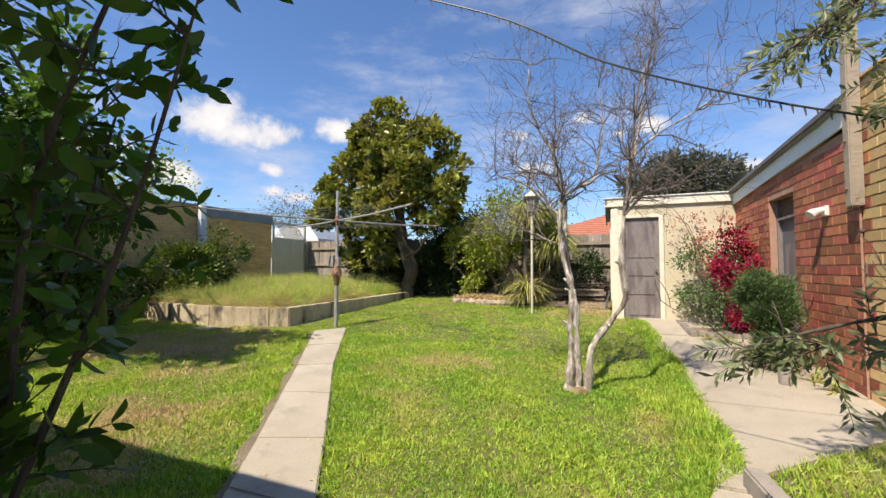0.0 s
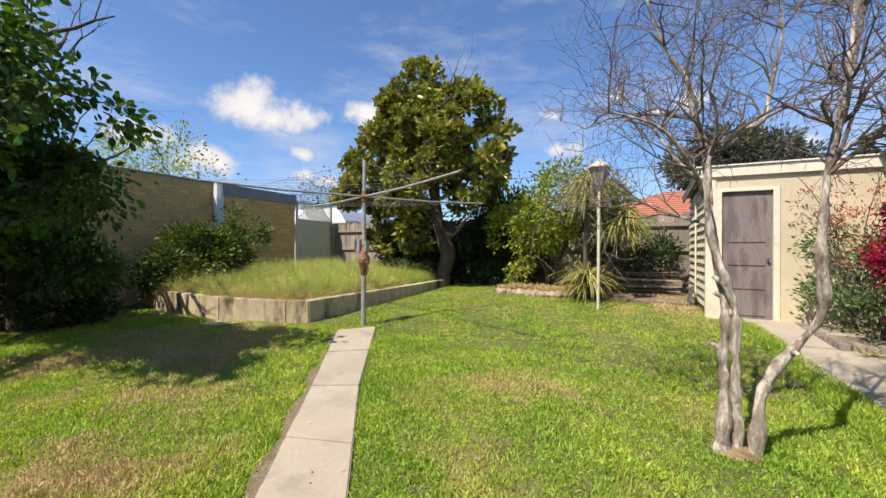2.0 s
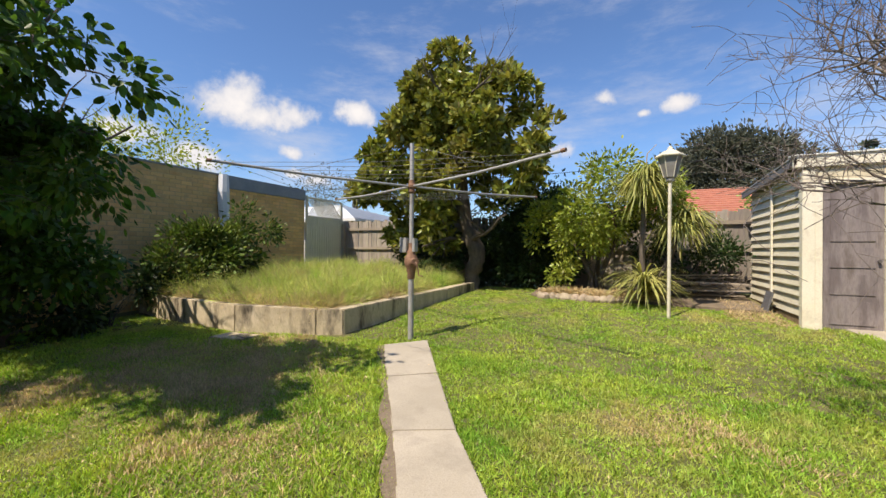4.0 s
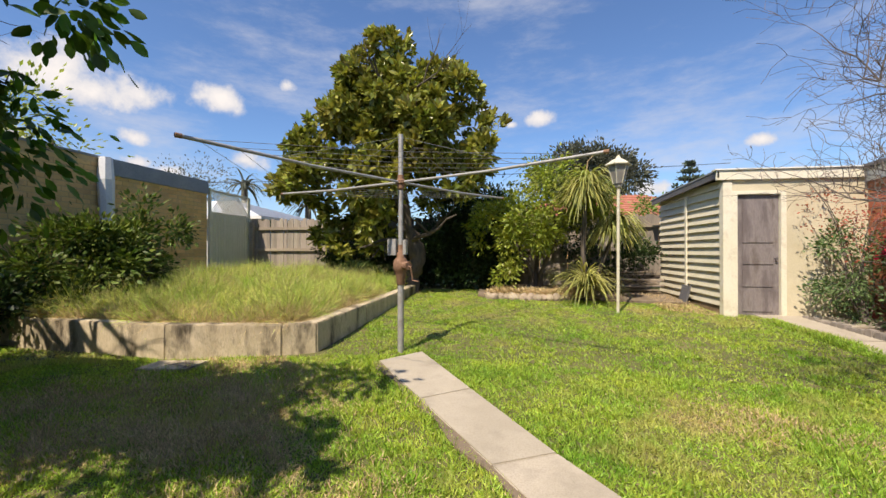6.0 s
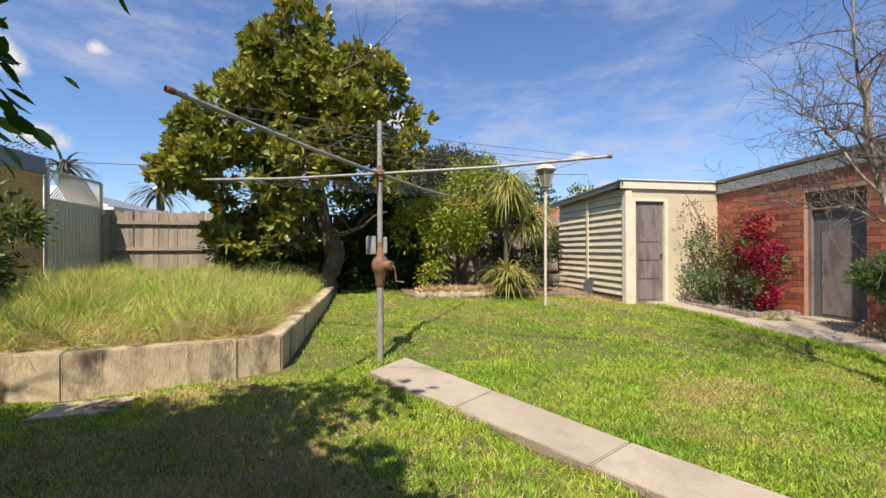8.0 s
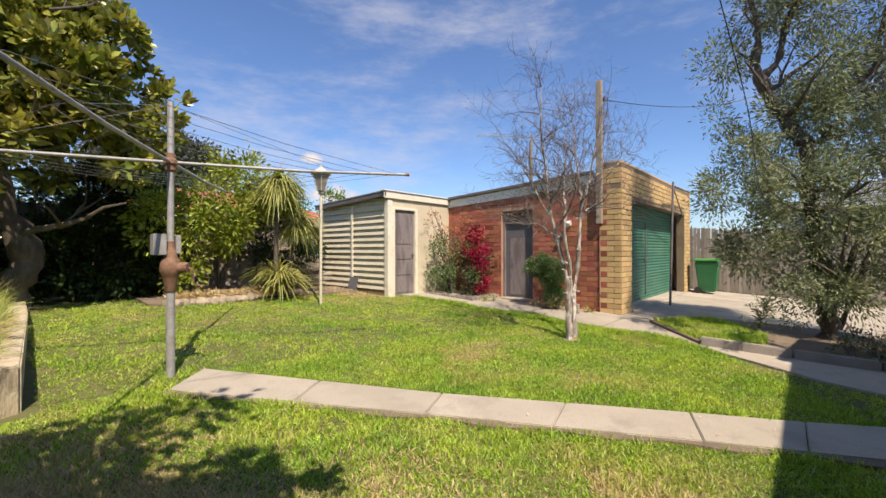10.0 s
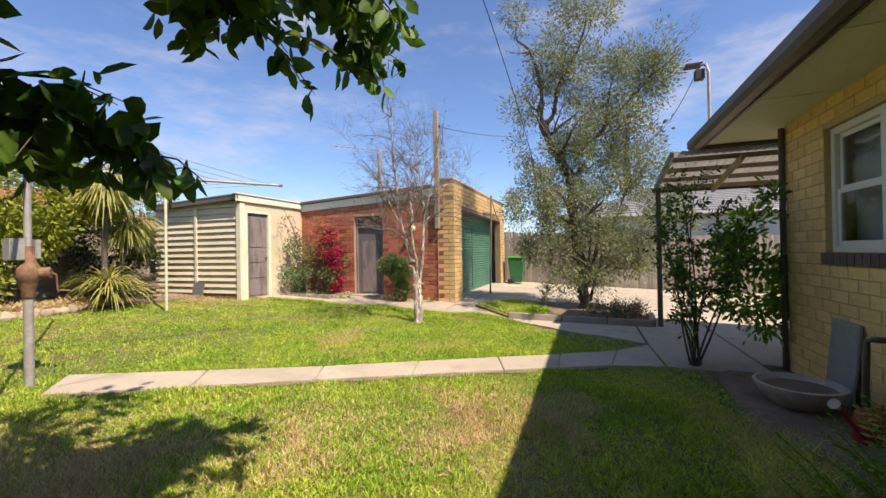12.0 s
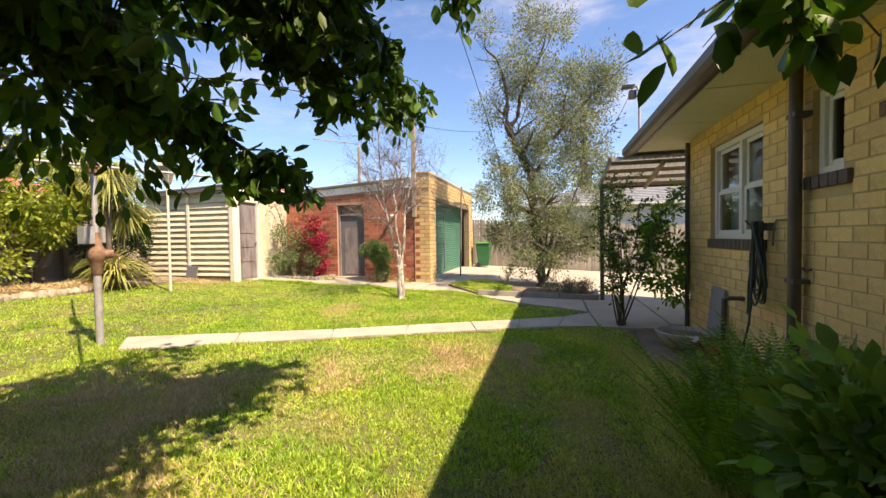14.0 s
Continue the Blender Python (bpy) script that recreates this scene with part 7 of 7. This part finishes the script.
gp = thing("steel_gate_post", (4.6, 4.2, gz(0, 4.2)), "thin steel post with a braced arm by the roller door", "post")
part("post", Geo().tube([(4.6, 4.2, -0.1), (5.15, 4.25, 2.85)], 0.026, 10), "darksteel", gp, smooth=True)
part("arm", Geo().tube([(5.13, 4.25, 2.76), (7.6, 4.25, 2.80)], 0.02, 8), "darksteel", gp)
part("brace", Geo().tube([(5.13, 4.25, 2.74), (6.9, 4.4, 2.15)], 0.014, 8), "darksteel", gp)

HX0 = -3.32
hang = thing("garden_hose", (HX0, -0.7, 1.2), "dark green hose looped untidily over a wall bracket", "hose")
part("hanger", Geo().box(HX0 - 0.07, HY, 1.2, HX0 + 0.07, -0.72, 1.28).tube([(HX0, -0.74, 1.25), (HX0, -0.58, 1.27), (HX0, -0.55, 1.31)], 0.012, 6), "darksteel", hang, bevel=0.004)
r = random.Random(12)
for k in range(8):
    dn, w, sx = r.uniform(0.66, 1.0), r.uniform(0.10, 0.24), r.uniform(-0.10, 0.10)
    pts = []
    for i in range(29):
        a = 2 * math.pi * i / 28
        drop = (1 - math.cos(a)) / 2
        pts.append((HX0 + sx * drop * 2 + w * math.sin(a) * (0.35 + 0.9 * drop) + 0.012 * math.sin(5 * a + k), -0.70 + 0.013 * k - 0.03 * math.sin(a), 1.29 - dn * drop))
    part("loop", Geo().tube(pts, 0.011, 7), "hose", hang, smooth=True)
part("tail", Geo().tube([(HX0 - 0.05, -0.6, 1.28), (HX0 - 0.14, -0.56, 0.8), (HX0 - 0.22, -0.5, 0.3), (HX0 - 0.26, -0.42, 0.0), (HX0 - 0.2, -0.35, -0.24)], 0.011, 7), "hose", hang, smooth=True)
fb = thing("fibro_panel", (-2.05, -0.62, gz(0, -0.6)), "grey fibro sheet leaning against the house wall", "panel")
part("sheet", Geo().box(-2.3, -0.012, 0, -1.86, 0.012, 0.76, Matrix.Translation((0, -0.68, gz(0, -0.68) + 0.045)) @ Matrix.Rotation(0.10, 4, "X")), "fibro", fb, bevel=0.003)
pl = thing("bowl_planter", (-2.35, -0.27, gz(0, -0.27)), "pale stone bowl planter with dark soil", "planter")
pz = gz(0, -0.27) + 0.03
part("bowl", Geo().lathe(-2.35, -0.27, [(0.14, pz), (0.20, pz + 0.03), (0.29, pz + 0.13), (0.33, pz + 0.19), (0.34, pz + 0.22), (0.31, pz + 0.225), (0.28, pz + 0.17), (0.02, pz + 0.15)], 22), "stone", pl, smooth=True)
part("soil", Geo().lathe(-2.35, -0.27, [(0.285, pz + 0.15), (0.28, pz + 0.175), (0.1, pz + 0.19), (0.01, pz + 0.19)], 18), "dirt", pl)
WX, WY = -3.04, -0.43
wc = thing("watering_can", (WX, WY, gz(0, WY)), "red plastic watering can with a long spout", "watering can")
cz = gz(0, WY) + 0.05
part("body", Geo().lathe(WX, WY, [(0.10, cz), (0.105, cz + 0.01), (0.095, cz + 0.2), (0.075, cz + 0.23), (0.05, cz + 0.235)], 16), "redplastic", wc, smooth=True)
part("spout", Geo().tube([(WX - 0.06, WY + 0.07, cz + 0.05), (WX - 0.14, WY + 0.2, cz + 0.2), (WX - 0.19, WY + 0.28, cz + 0.3)], [0.022, 0.016, 0.014], 8), "redplastic", wc)
part("rose", Geo().tube([(WX - 0.185, WY + 0.27, cz + 0.29), (WX - 0.21, WY + 0.31, cz + 0.325)], [0.016, 0.04], 12), "stone", wc)
part("handle", Geo().tube([(WX + 0.06, WY - 0.06, cz + 0.22), (WX + 0.11, WY - 0.12, cz + 0.24), (WX + 0.12, WY - 0.13, cz + 0.14), (WX + 0.07, WY - 0.07, cz + 0.05)], 0.011, 7), "redplastic", wc)

wl = thing("wall_light", (2.25, 5.58, 1.77), "small white flood light on the garage wall", "light")
part("base", Geo().box(2.255, 5.53, 1.72, 2.292, 5.63, 1.83), "white", wl, bevel=0.006)
part("hood", Geo().tube([(2.26, 5.58, 1.79), (2.17, 5.56, 1.76), (2.13, 5.55, 1.73)], [0.03, 0.045, 0.055], 12), "white", wl)
cd = thing("conduit", (2.27, 4.93, 0.0), "dull pinkish conduit running up the garage wall", "pipe")
part("pipe", Geo().tube([(2.275, 4.93, -0.05), (2.275, 4.93, 0.95), (2.275, 4.93, 1.73)], 0.010, 7), "mortar_r", cd)
for z in (0.3, 0.9, 1.5):
    part("clip", Geo().box(2.26, 4.905, z, 2.292, 4.955, z + 0.02), "darksteel", cd)
lb = thing("loose_brick", (1.75, 5.2, gz(0, 5.2)), "pale brick standing on end by the garage wall", "brick")
part("brick", Geo().box(1.70, 5.14, gz(0, 5.2) + 0.025, 1.79, 5.22, gz(0, 5.2) + 0.21), "kerb", lb, bevel=0.008)
for x, y in ((2.12, 5.05), (2.05, 5.35), (1.5, 7.2), (1.7, 7.1)):
    wd = thing("strap_weed", (x, y, gz(x, y) + 0.03), "small strap-leaved weed at the foot of the wall", "weed", "weeds at the garage wall")
    straps("leaf_tuft", [(x, y, gz(x, y) + 0.04)], "strap", wd, 14, 0.30, 0.9, 0.010)
pile = thing("timber_pile", (-0.4, 11.5, gz(0, 11.5)), "heap of old weathered boards and prunings", "timber")
for k in range(9):
    z = gz(0, 11.4) + 0.08 + 0.045 * k
    x0, y0 = -1.3 + 0.12 * math.sin(k * 3.1), 11.3 + 0.3 * math.sin(k * 1.9)
    part("board", Geo().beam((x0, y0, z), (x0 + 1.3, y0 + 0.25 * math.sin(k * 2.7), z + 0.05 * math.sin(k)), 0.12, 0.03), "rail", pile, bevel=0.004)
rnd = random.Random(21)
for k in range(14):
    g = Geo()
    grow(g, rnd, (rnd.uniform(-1.2, -0.1), rnd.uniform(11.0, 11.6), gz(0, 11.3) + rnd.uniform(0.1, 0.45)), (rnd.gauss(0, 1), rnd.gauss(0, 0.6), 0.25), 0.6, 0.012, 1, kids=2)
    part("pruning", g, "twig", pile)
for x, z in ((-4.72, 2.0), (-4.85, 0.72)):
    vt = thing("wall_vent", (x, HY + 0.01, z), "small rusty terracotta wall vent", "vent", "wall vents")
    part("frame", Geo().box(x - 0.03, HY + 0.004, z - 0.05, x + 0.03, HY + 0.016, z + 0.05), "rust", vt, bevel=0.003)
rnd = random.Random(31)
leafy = Geo()
for k in range(420):
    x, y = rnd.uniform(-6.5, 0.7), rnd.uniform(1.2, 9.5)
    a, l = rnd.uniform(0, 6.28), rnd.uniform(0.015, 0.035)
    z = gz(x, y) + 0.045
    leafy.add([(x, y, z), (x + l * math.cos(a), y + l * math.sin(a), z + 0.008), (x + l * 0.5 * math.cos(a) - l * 0.4 * math.sin(a), y + l * 0.5 * math.sin(a) + l * 0.4 * math.cos(a), z + 0.004)], [(0, 1, 2)])
tagged(part("fallen_leaves", leafy, "straw"), "scattered pale fallen leaves on the lawn", "leaf litter", kind="stuff")

blades("border_weeds", [(-8.4, 0.05), (-3.2, 0.1), (-3.0, 0.5), (-5.2, 0.75), (-8.4, 0.7)], 9000, 0.22, "tall", lambda x, y: gz(x, y) + 0.02, 0.7, "straggling weeds between the lawn and the ferns", "grass", width=0.4, bend=0.7)
for k in range(17):
    r = random.Random(k + 40)
    x, y = 1.4 + 1.15 * r.random(), 0.5 + 1.0 * r.random()
    w = thing("dry_weed", (x, y, gz(x, y) + 0.06), "low brown dried weed in the olive bed", "weed", "dried weeds in the olive bed")
    g = Geo()
    for q in range(6):
        a = r.uniform(0, 2 * math.pi)
        grow(g, r, (x, y, gz(x, y) + 0.06), (0.6 * math.cos(a), 0.6 * math.sin(a), 1), 0.2 + 0.15 * r.random(), 0.004, 1, kids=3)
    part("stem", g, "twig", w)
    tagged(foliage("leaf_spray", [(x, y, gz(x, y) + 0.2, 0.16, 0.16, 0.12)], 20, 6, 0.05, 0.05, "small", "mulch" if k % 3 else "olive", w, 0.2, 0.1), kind="stuff")

# ---- wires ----
def wire(name, a, b, sag, r, label, material="black", lights=0):
    a, b = Vector(a), Vector(b)
    t = thing(name, tuple(a), label, "cable")
    pts = [a.lerp(b, i / 16) - Vector((0, 0, sag * 4 * (i / 16) * (1 - i / 16))) for i in range(17)]
    part("cable", Geo().tube(pts, r, 5), material, t)
    for k in range(lights):
        u = (k + 0.5) / lights * 16
        i = int(u)
        p = pts[i].lerp(pts[i + 1], u - i)
        part("bulb", Geo().tube([p, p + Vector((0.012 * math.sin(k * 2.1), 0.01, -0.022)), p + Vector((0.02 * math.sin(k * 2.1), 0.015, -0.045))], [0.004, 0.006, 0.003], 5), "white", t)
    return t


lights = thing("string_lights", (1.3, 2.2, 1.72), "string of small festoon lights from the olive tree", "string lights")
line = gnarl([(1.3, 2.2, 1.72), (0.73, 2.3, 1.97), (0.1, 2.31, 2.27), (-0.72, 2.33, 2.79), (-3.0, 2.5, 3.85), (-6.0, 2.8, 4.9), (-9.3, 3.3, 5.4)], [0.005] * 7, 0, 0, 8)[0]
part("cable", Geo().tube(line, 0.005, 5), "black", lights)
for k in range(1, 26):
    p, q = Vector(line[k]), Vector(line[k + 1])
    for u in (0.0, 0.5):
        c = p.lerp(q, u)
        part("bulb", Geo().tube([c, c + Vector((0.006, 0.004, -0.018)), c + Vector((0.010, 0.006, -0.04))], [0.003, 0.0045, 0.002], 5), "wire", lights)
wire("service_cable", (2.42, 4.9, 4.25), (12.0, 3.2, 6.6), 0.25, 0.008, "black overhead service cable")
wire("overhead_line", (-28.0, 16.0, 4.2), (6.0, 20.0, 4.9), 0.3, 0.012, "thin overhead power line behind the garden")
wire("house_cable", (0.06, -0.1, 3.88), (2.75, 1.0, 3.9), 0.75, 0.006, "sagging cable between mast and tree", "wire")

# ---- beyond the fences ----
def hip_house(name, x0, y0, x1, y1, wall_h, roof_h, base, label, roof="redroof", wall="tan"):
    h = thing(name, ((x0 + x1) / 2, (y0 + y1) / 2, base), label, "house")
    part("wall", Geo().box(x0, y0, base - 0.5, x1, y1, base + wall_h), wall, h)
    o = 0.45
    m = min(x1 - x0, y1 - y0) / 2
    ym = (y0 + y1) / 2
    rows = Geo()
    z0, z1 = base + wall_h, base + wall_h + roof_h
    n = 14
    for k in range(n):
        u0, u1 = k / n, (k + 1) / n
        def ring(u, lift):
            w = (m + o) * u
            return [(x0 - o + w, y0 - o + w, z0 + roof_h * u + lift), (x1 + o - w, y0 - o + w, z0 + roof_h * u + lift), (x1 + o - w, y1 + o - w, z0 + roof_h * u + lift), (x0 - o + w, y1 + o - w, z0 + roof_h * u + lift)]
        rows.v += ring(u0, 0.05) + ring(u1, 0.0)
    rows.f = [(4 * j + i, 4 * j + (i + 1) % 4, 4 * j + 4 + (i + 1) % 4, 4 * j + 4 + i) for j in range(2 * n - 1) for i in range(4)]
    part("roof", rows, roof, h)
    part("eave", Geo().box(x0 - o, y0 - o, z0 - 0.04, x1 + o, y1 + o, z0 + 0.04), "white", h)
    for x in (x0 + (x1 - x0) * 0.25, x0 + (x1 - x0) * 0.7):
        w = part("window", Geo().box(x - 0.8, y0 - 0.03, base + 1.0, x + 0.8, y0 + 0.02, base + 2.2), "white", h)
        part("pane", Geo().box(x - 0.7, y0 - 0.045, base + 1.1, x + 0.7, y0 - 0.032, base + 2.1), "slate", w)
    return h


hip_house("tile_roof_house", -4.0, 22.0, 9.0, 31.0, 2.3, 1.9, 0.3, "neighbouring brick house with a terracotta hip roof")
hip_house("side_tile_house", 11.0, 14.0, 22.0, 24.0, 2.5, 1.9, 0.3, "neighbouring house with a terracotta roof beyond the garage")
hip_house("grey_house", 12.5, -9.0, 20.0, 2.5, 2.9, 1.5, -0.3, "pale grey clad neighbouring house", "roof", "farwall")
hip_house("west_house", -30.0, 14.0, -11.5, 20.0, 2.3, 1.0, 0.0, "low neighbouring building with a white sheet roof", "whiteroof", "farwall")


def far_tree(name, at, blobs, twigs, size, material, label, trunk=0.25, leaves=8, spread=0.5, shape="small"):
    t = thing(name, at, label, "tree")
    top = max(b[2] for b in blobs)
    g = Geo()
    g.tube([(at[0], at[1], at[2] - 0.2), (at[0] + 0.1, at[1], (at[2] + top) / 2), (at[0], at[1], top)], [trunk, trunk * 0.7, trunk * 0.25], 8)
    r = random.Random(int(abs(at[0] * 10)))
    for b in blobs:
        g.tube([(at[0], at[1], at[2] + (b[2] - at[2]) * 0.6), (b[0], b[1], b[2])], [trunk * 0.4, trunk * 0.1], 6)
    part("trunk", g, "bark", t)
    foliage("crown", blobs, twigs, leaves, spread, size, shape, material, t, 0.5, 0.2, lump=spread * 1.6)
    return t


far_tree("gum_tree", (13.0, 80.0, 0.3), [(6.5, 80, 15.0, 3.0, 3, 2.2), (10.5, 80, 17.5, 3.6, 3, 2.6), (15.5, 80, 16.6, 4.0, 3, 2.8), (20, 80, 14.2, 2.4, 3, 1.8), (12, 80, 13.0, 6, 3, 2.2)], 1500, 0.75, "euc", "tall grey-green gum tree on the horizon", 0.6, 9, 0.8)
far_tree("side_gum_tree", (16.0, -0.5, -0.3), [(15.5, 0.5, 8.0, 1.2, 1.6, 1.0), (16, -0.5, 6.8, 1.4, 1.6, 1.0), (15.6, 0.2, 5.6, 1.0, 1.4, 0.8)], 420, 0.2, "euc", "dark gum tree beyond the drive fence", 0.3, 8, 0.3)
far_tree("bare_far_tree", (-22.9, 24.5, 0.3), [(-22.9, 24.5, 5.4, 1.3, 1.2, 1.3), (-23.6, 24.5, 4.6, 1.2, 1.0, 0.8)], 220, 0.16, "euc", "thin grey tree beyond the fence", 0.15)
far_tree("fence_top_tree", (3.0, 16.5, 0.3), [(3.4, 16.5, 2.9, 1.0, 0.8, 0.5), (1.5, 16.5, 2.7, 0.7, 0.7, 0.4)], 260, 0.11, "shrub", "leafy treetop showing over the shed", 0.12, 8, 0.12)
far_tree("west_shrub", (-13.0, 9.0, 0.0), [(-13.0, 8.0, 3.6, 0.8, 1.6, 0.5)], 200, 0.12, "citrus", "yellow-green treetop over the brick wall", 0.1, 8, 0.25)
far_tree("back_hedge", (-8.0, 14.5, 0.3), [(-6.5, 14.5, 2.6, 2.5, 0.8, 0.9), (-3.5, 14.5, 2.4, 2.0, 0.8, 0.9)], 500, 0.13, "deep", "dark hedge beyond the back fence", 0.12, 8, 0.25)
np_ = thing("norfolk_pine", (15.2, 45.0, 0.3), "dark Norfolk pine with level whorled branches", "tree")
geo = Geo().tube([(15.2, 45, 0), (15.2, 45, 10.3)], [0.3, 0.03], 8)
pos, way = [], []
for k in range(9):
    z = 3.6 + k * 0.78
    l = 3.5 * (1 - k / 9.4)
    for i in range(7):
        a = 2 * math.pi * i / 7 + k * 0.5
        geo.tube([(15.2, 45, z), (15.2 + l * math.cos(a), 45 + l * math.sin(a), z + 0.12 * l)], [0.05, 0.02], 5)
        for j in range(26):
            u = RNG.uniform(0.15, 1)
            pos.append((15.2 + l * u * math.cos(a), 45 + l * u * math.sin(a), z + 0.12 * l * u))
            way.append(RNG.normal(size=3) + np.array((0, 0, 0.9)))
part("trunk", geo, "bark", np_)
pos, way = np.array(pos), np.array(way)
part("needles", leaf_mesh("needles", pos, way, 0.42 * np.ones(len(pos)), "small", "pine"), "pine", np_)
for px, py, hz in ((-17.2, 21.7, 4.7), (-13.6, 21.8, 3.7)):
    pt = thing("palm_tree", (px, py, 0.3), "far palm tree over the rooftops", "palm", "far palms")
    part("trunk", Geo().tube([(px, py, 0.1), (px, py, hz)], [0.22, 0.16], 8), "bark", pt)
    straps("fronds", [(px, py, hz)], "euc", pt, 60, 1.7, 0.45, 0.05)
bk = thing("far_roofline", (-10.0, 150.0, 0.0), "distant band of suburban treetops on the horizon", "trees", kind="structure")
foliage("treetops", [(x, 150 + 40 * math.sin(x * 0.05), 2.5, 14, 6, 3.5) for x in range(-200, 201, 20)], 1500, 7, 2.2, 1.3, "small", "euc", bk, 0.3, 0.0)
foliage("side_treetops", [(160, y, 2.5, 6, 14, 3.0) for y in range(-160, 140, 22)], 900, 7, 2.2, 1.3, "small", "euc", bk, 0.3, 0.0)
foliage("west_treetops", [(-160, y, 2.0, 6, 14, 2.5) for y in range(-160, 140, 22)], 900, 7, 2.2, 1.3, "small", "euc", bk, 0.3, 0.0)

# ---- brickwork, piece by piece ----
for row in PIECES:
    brick_face(*row)
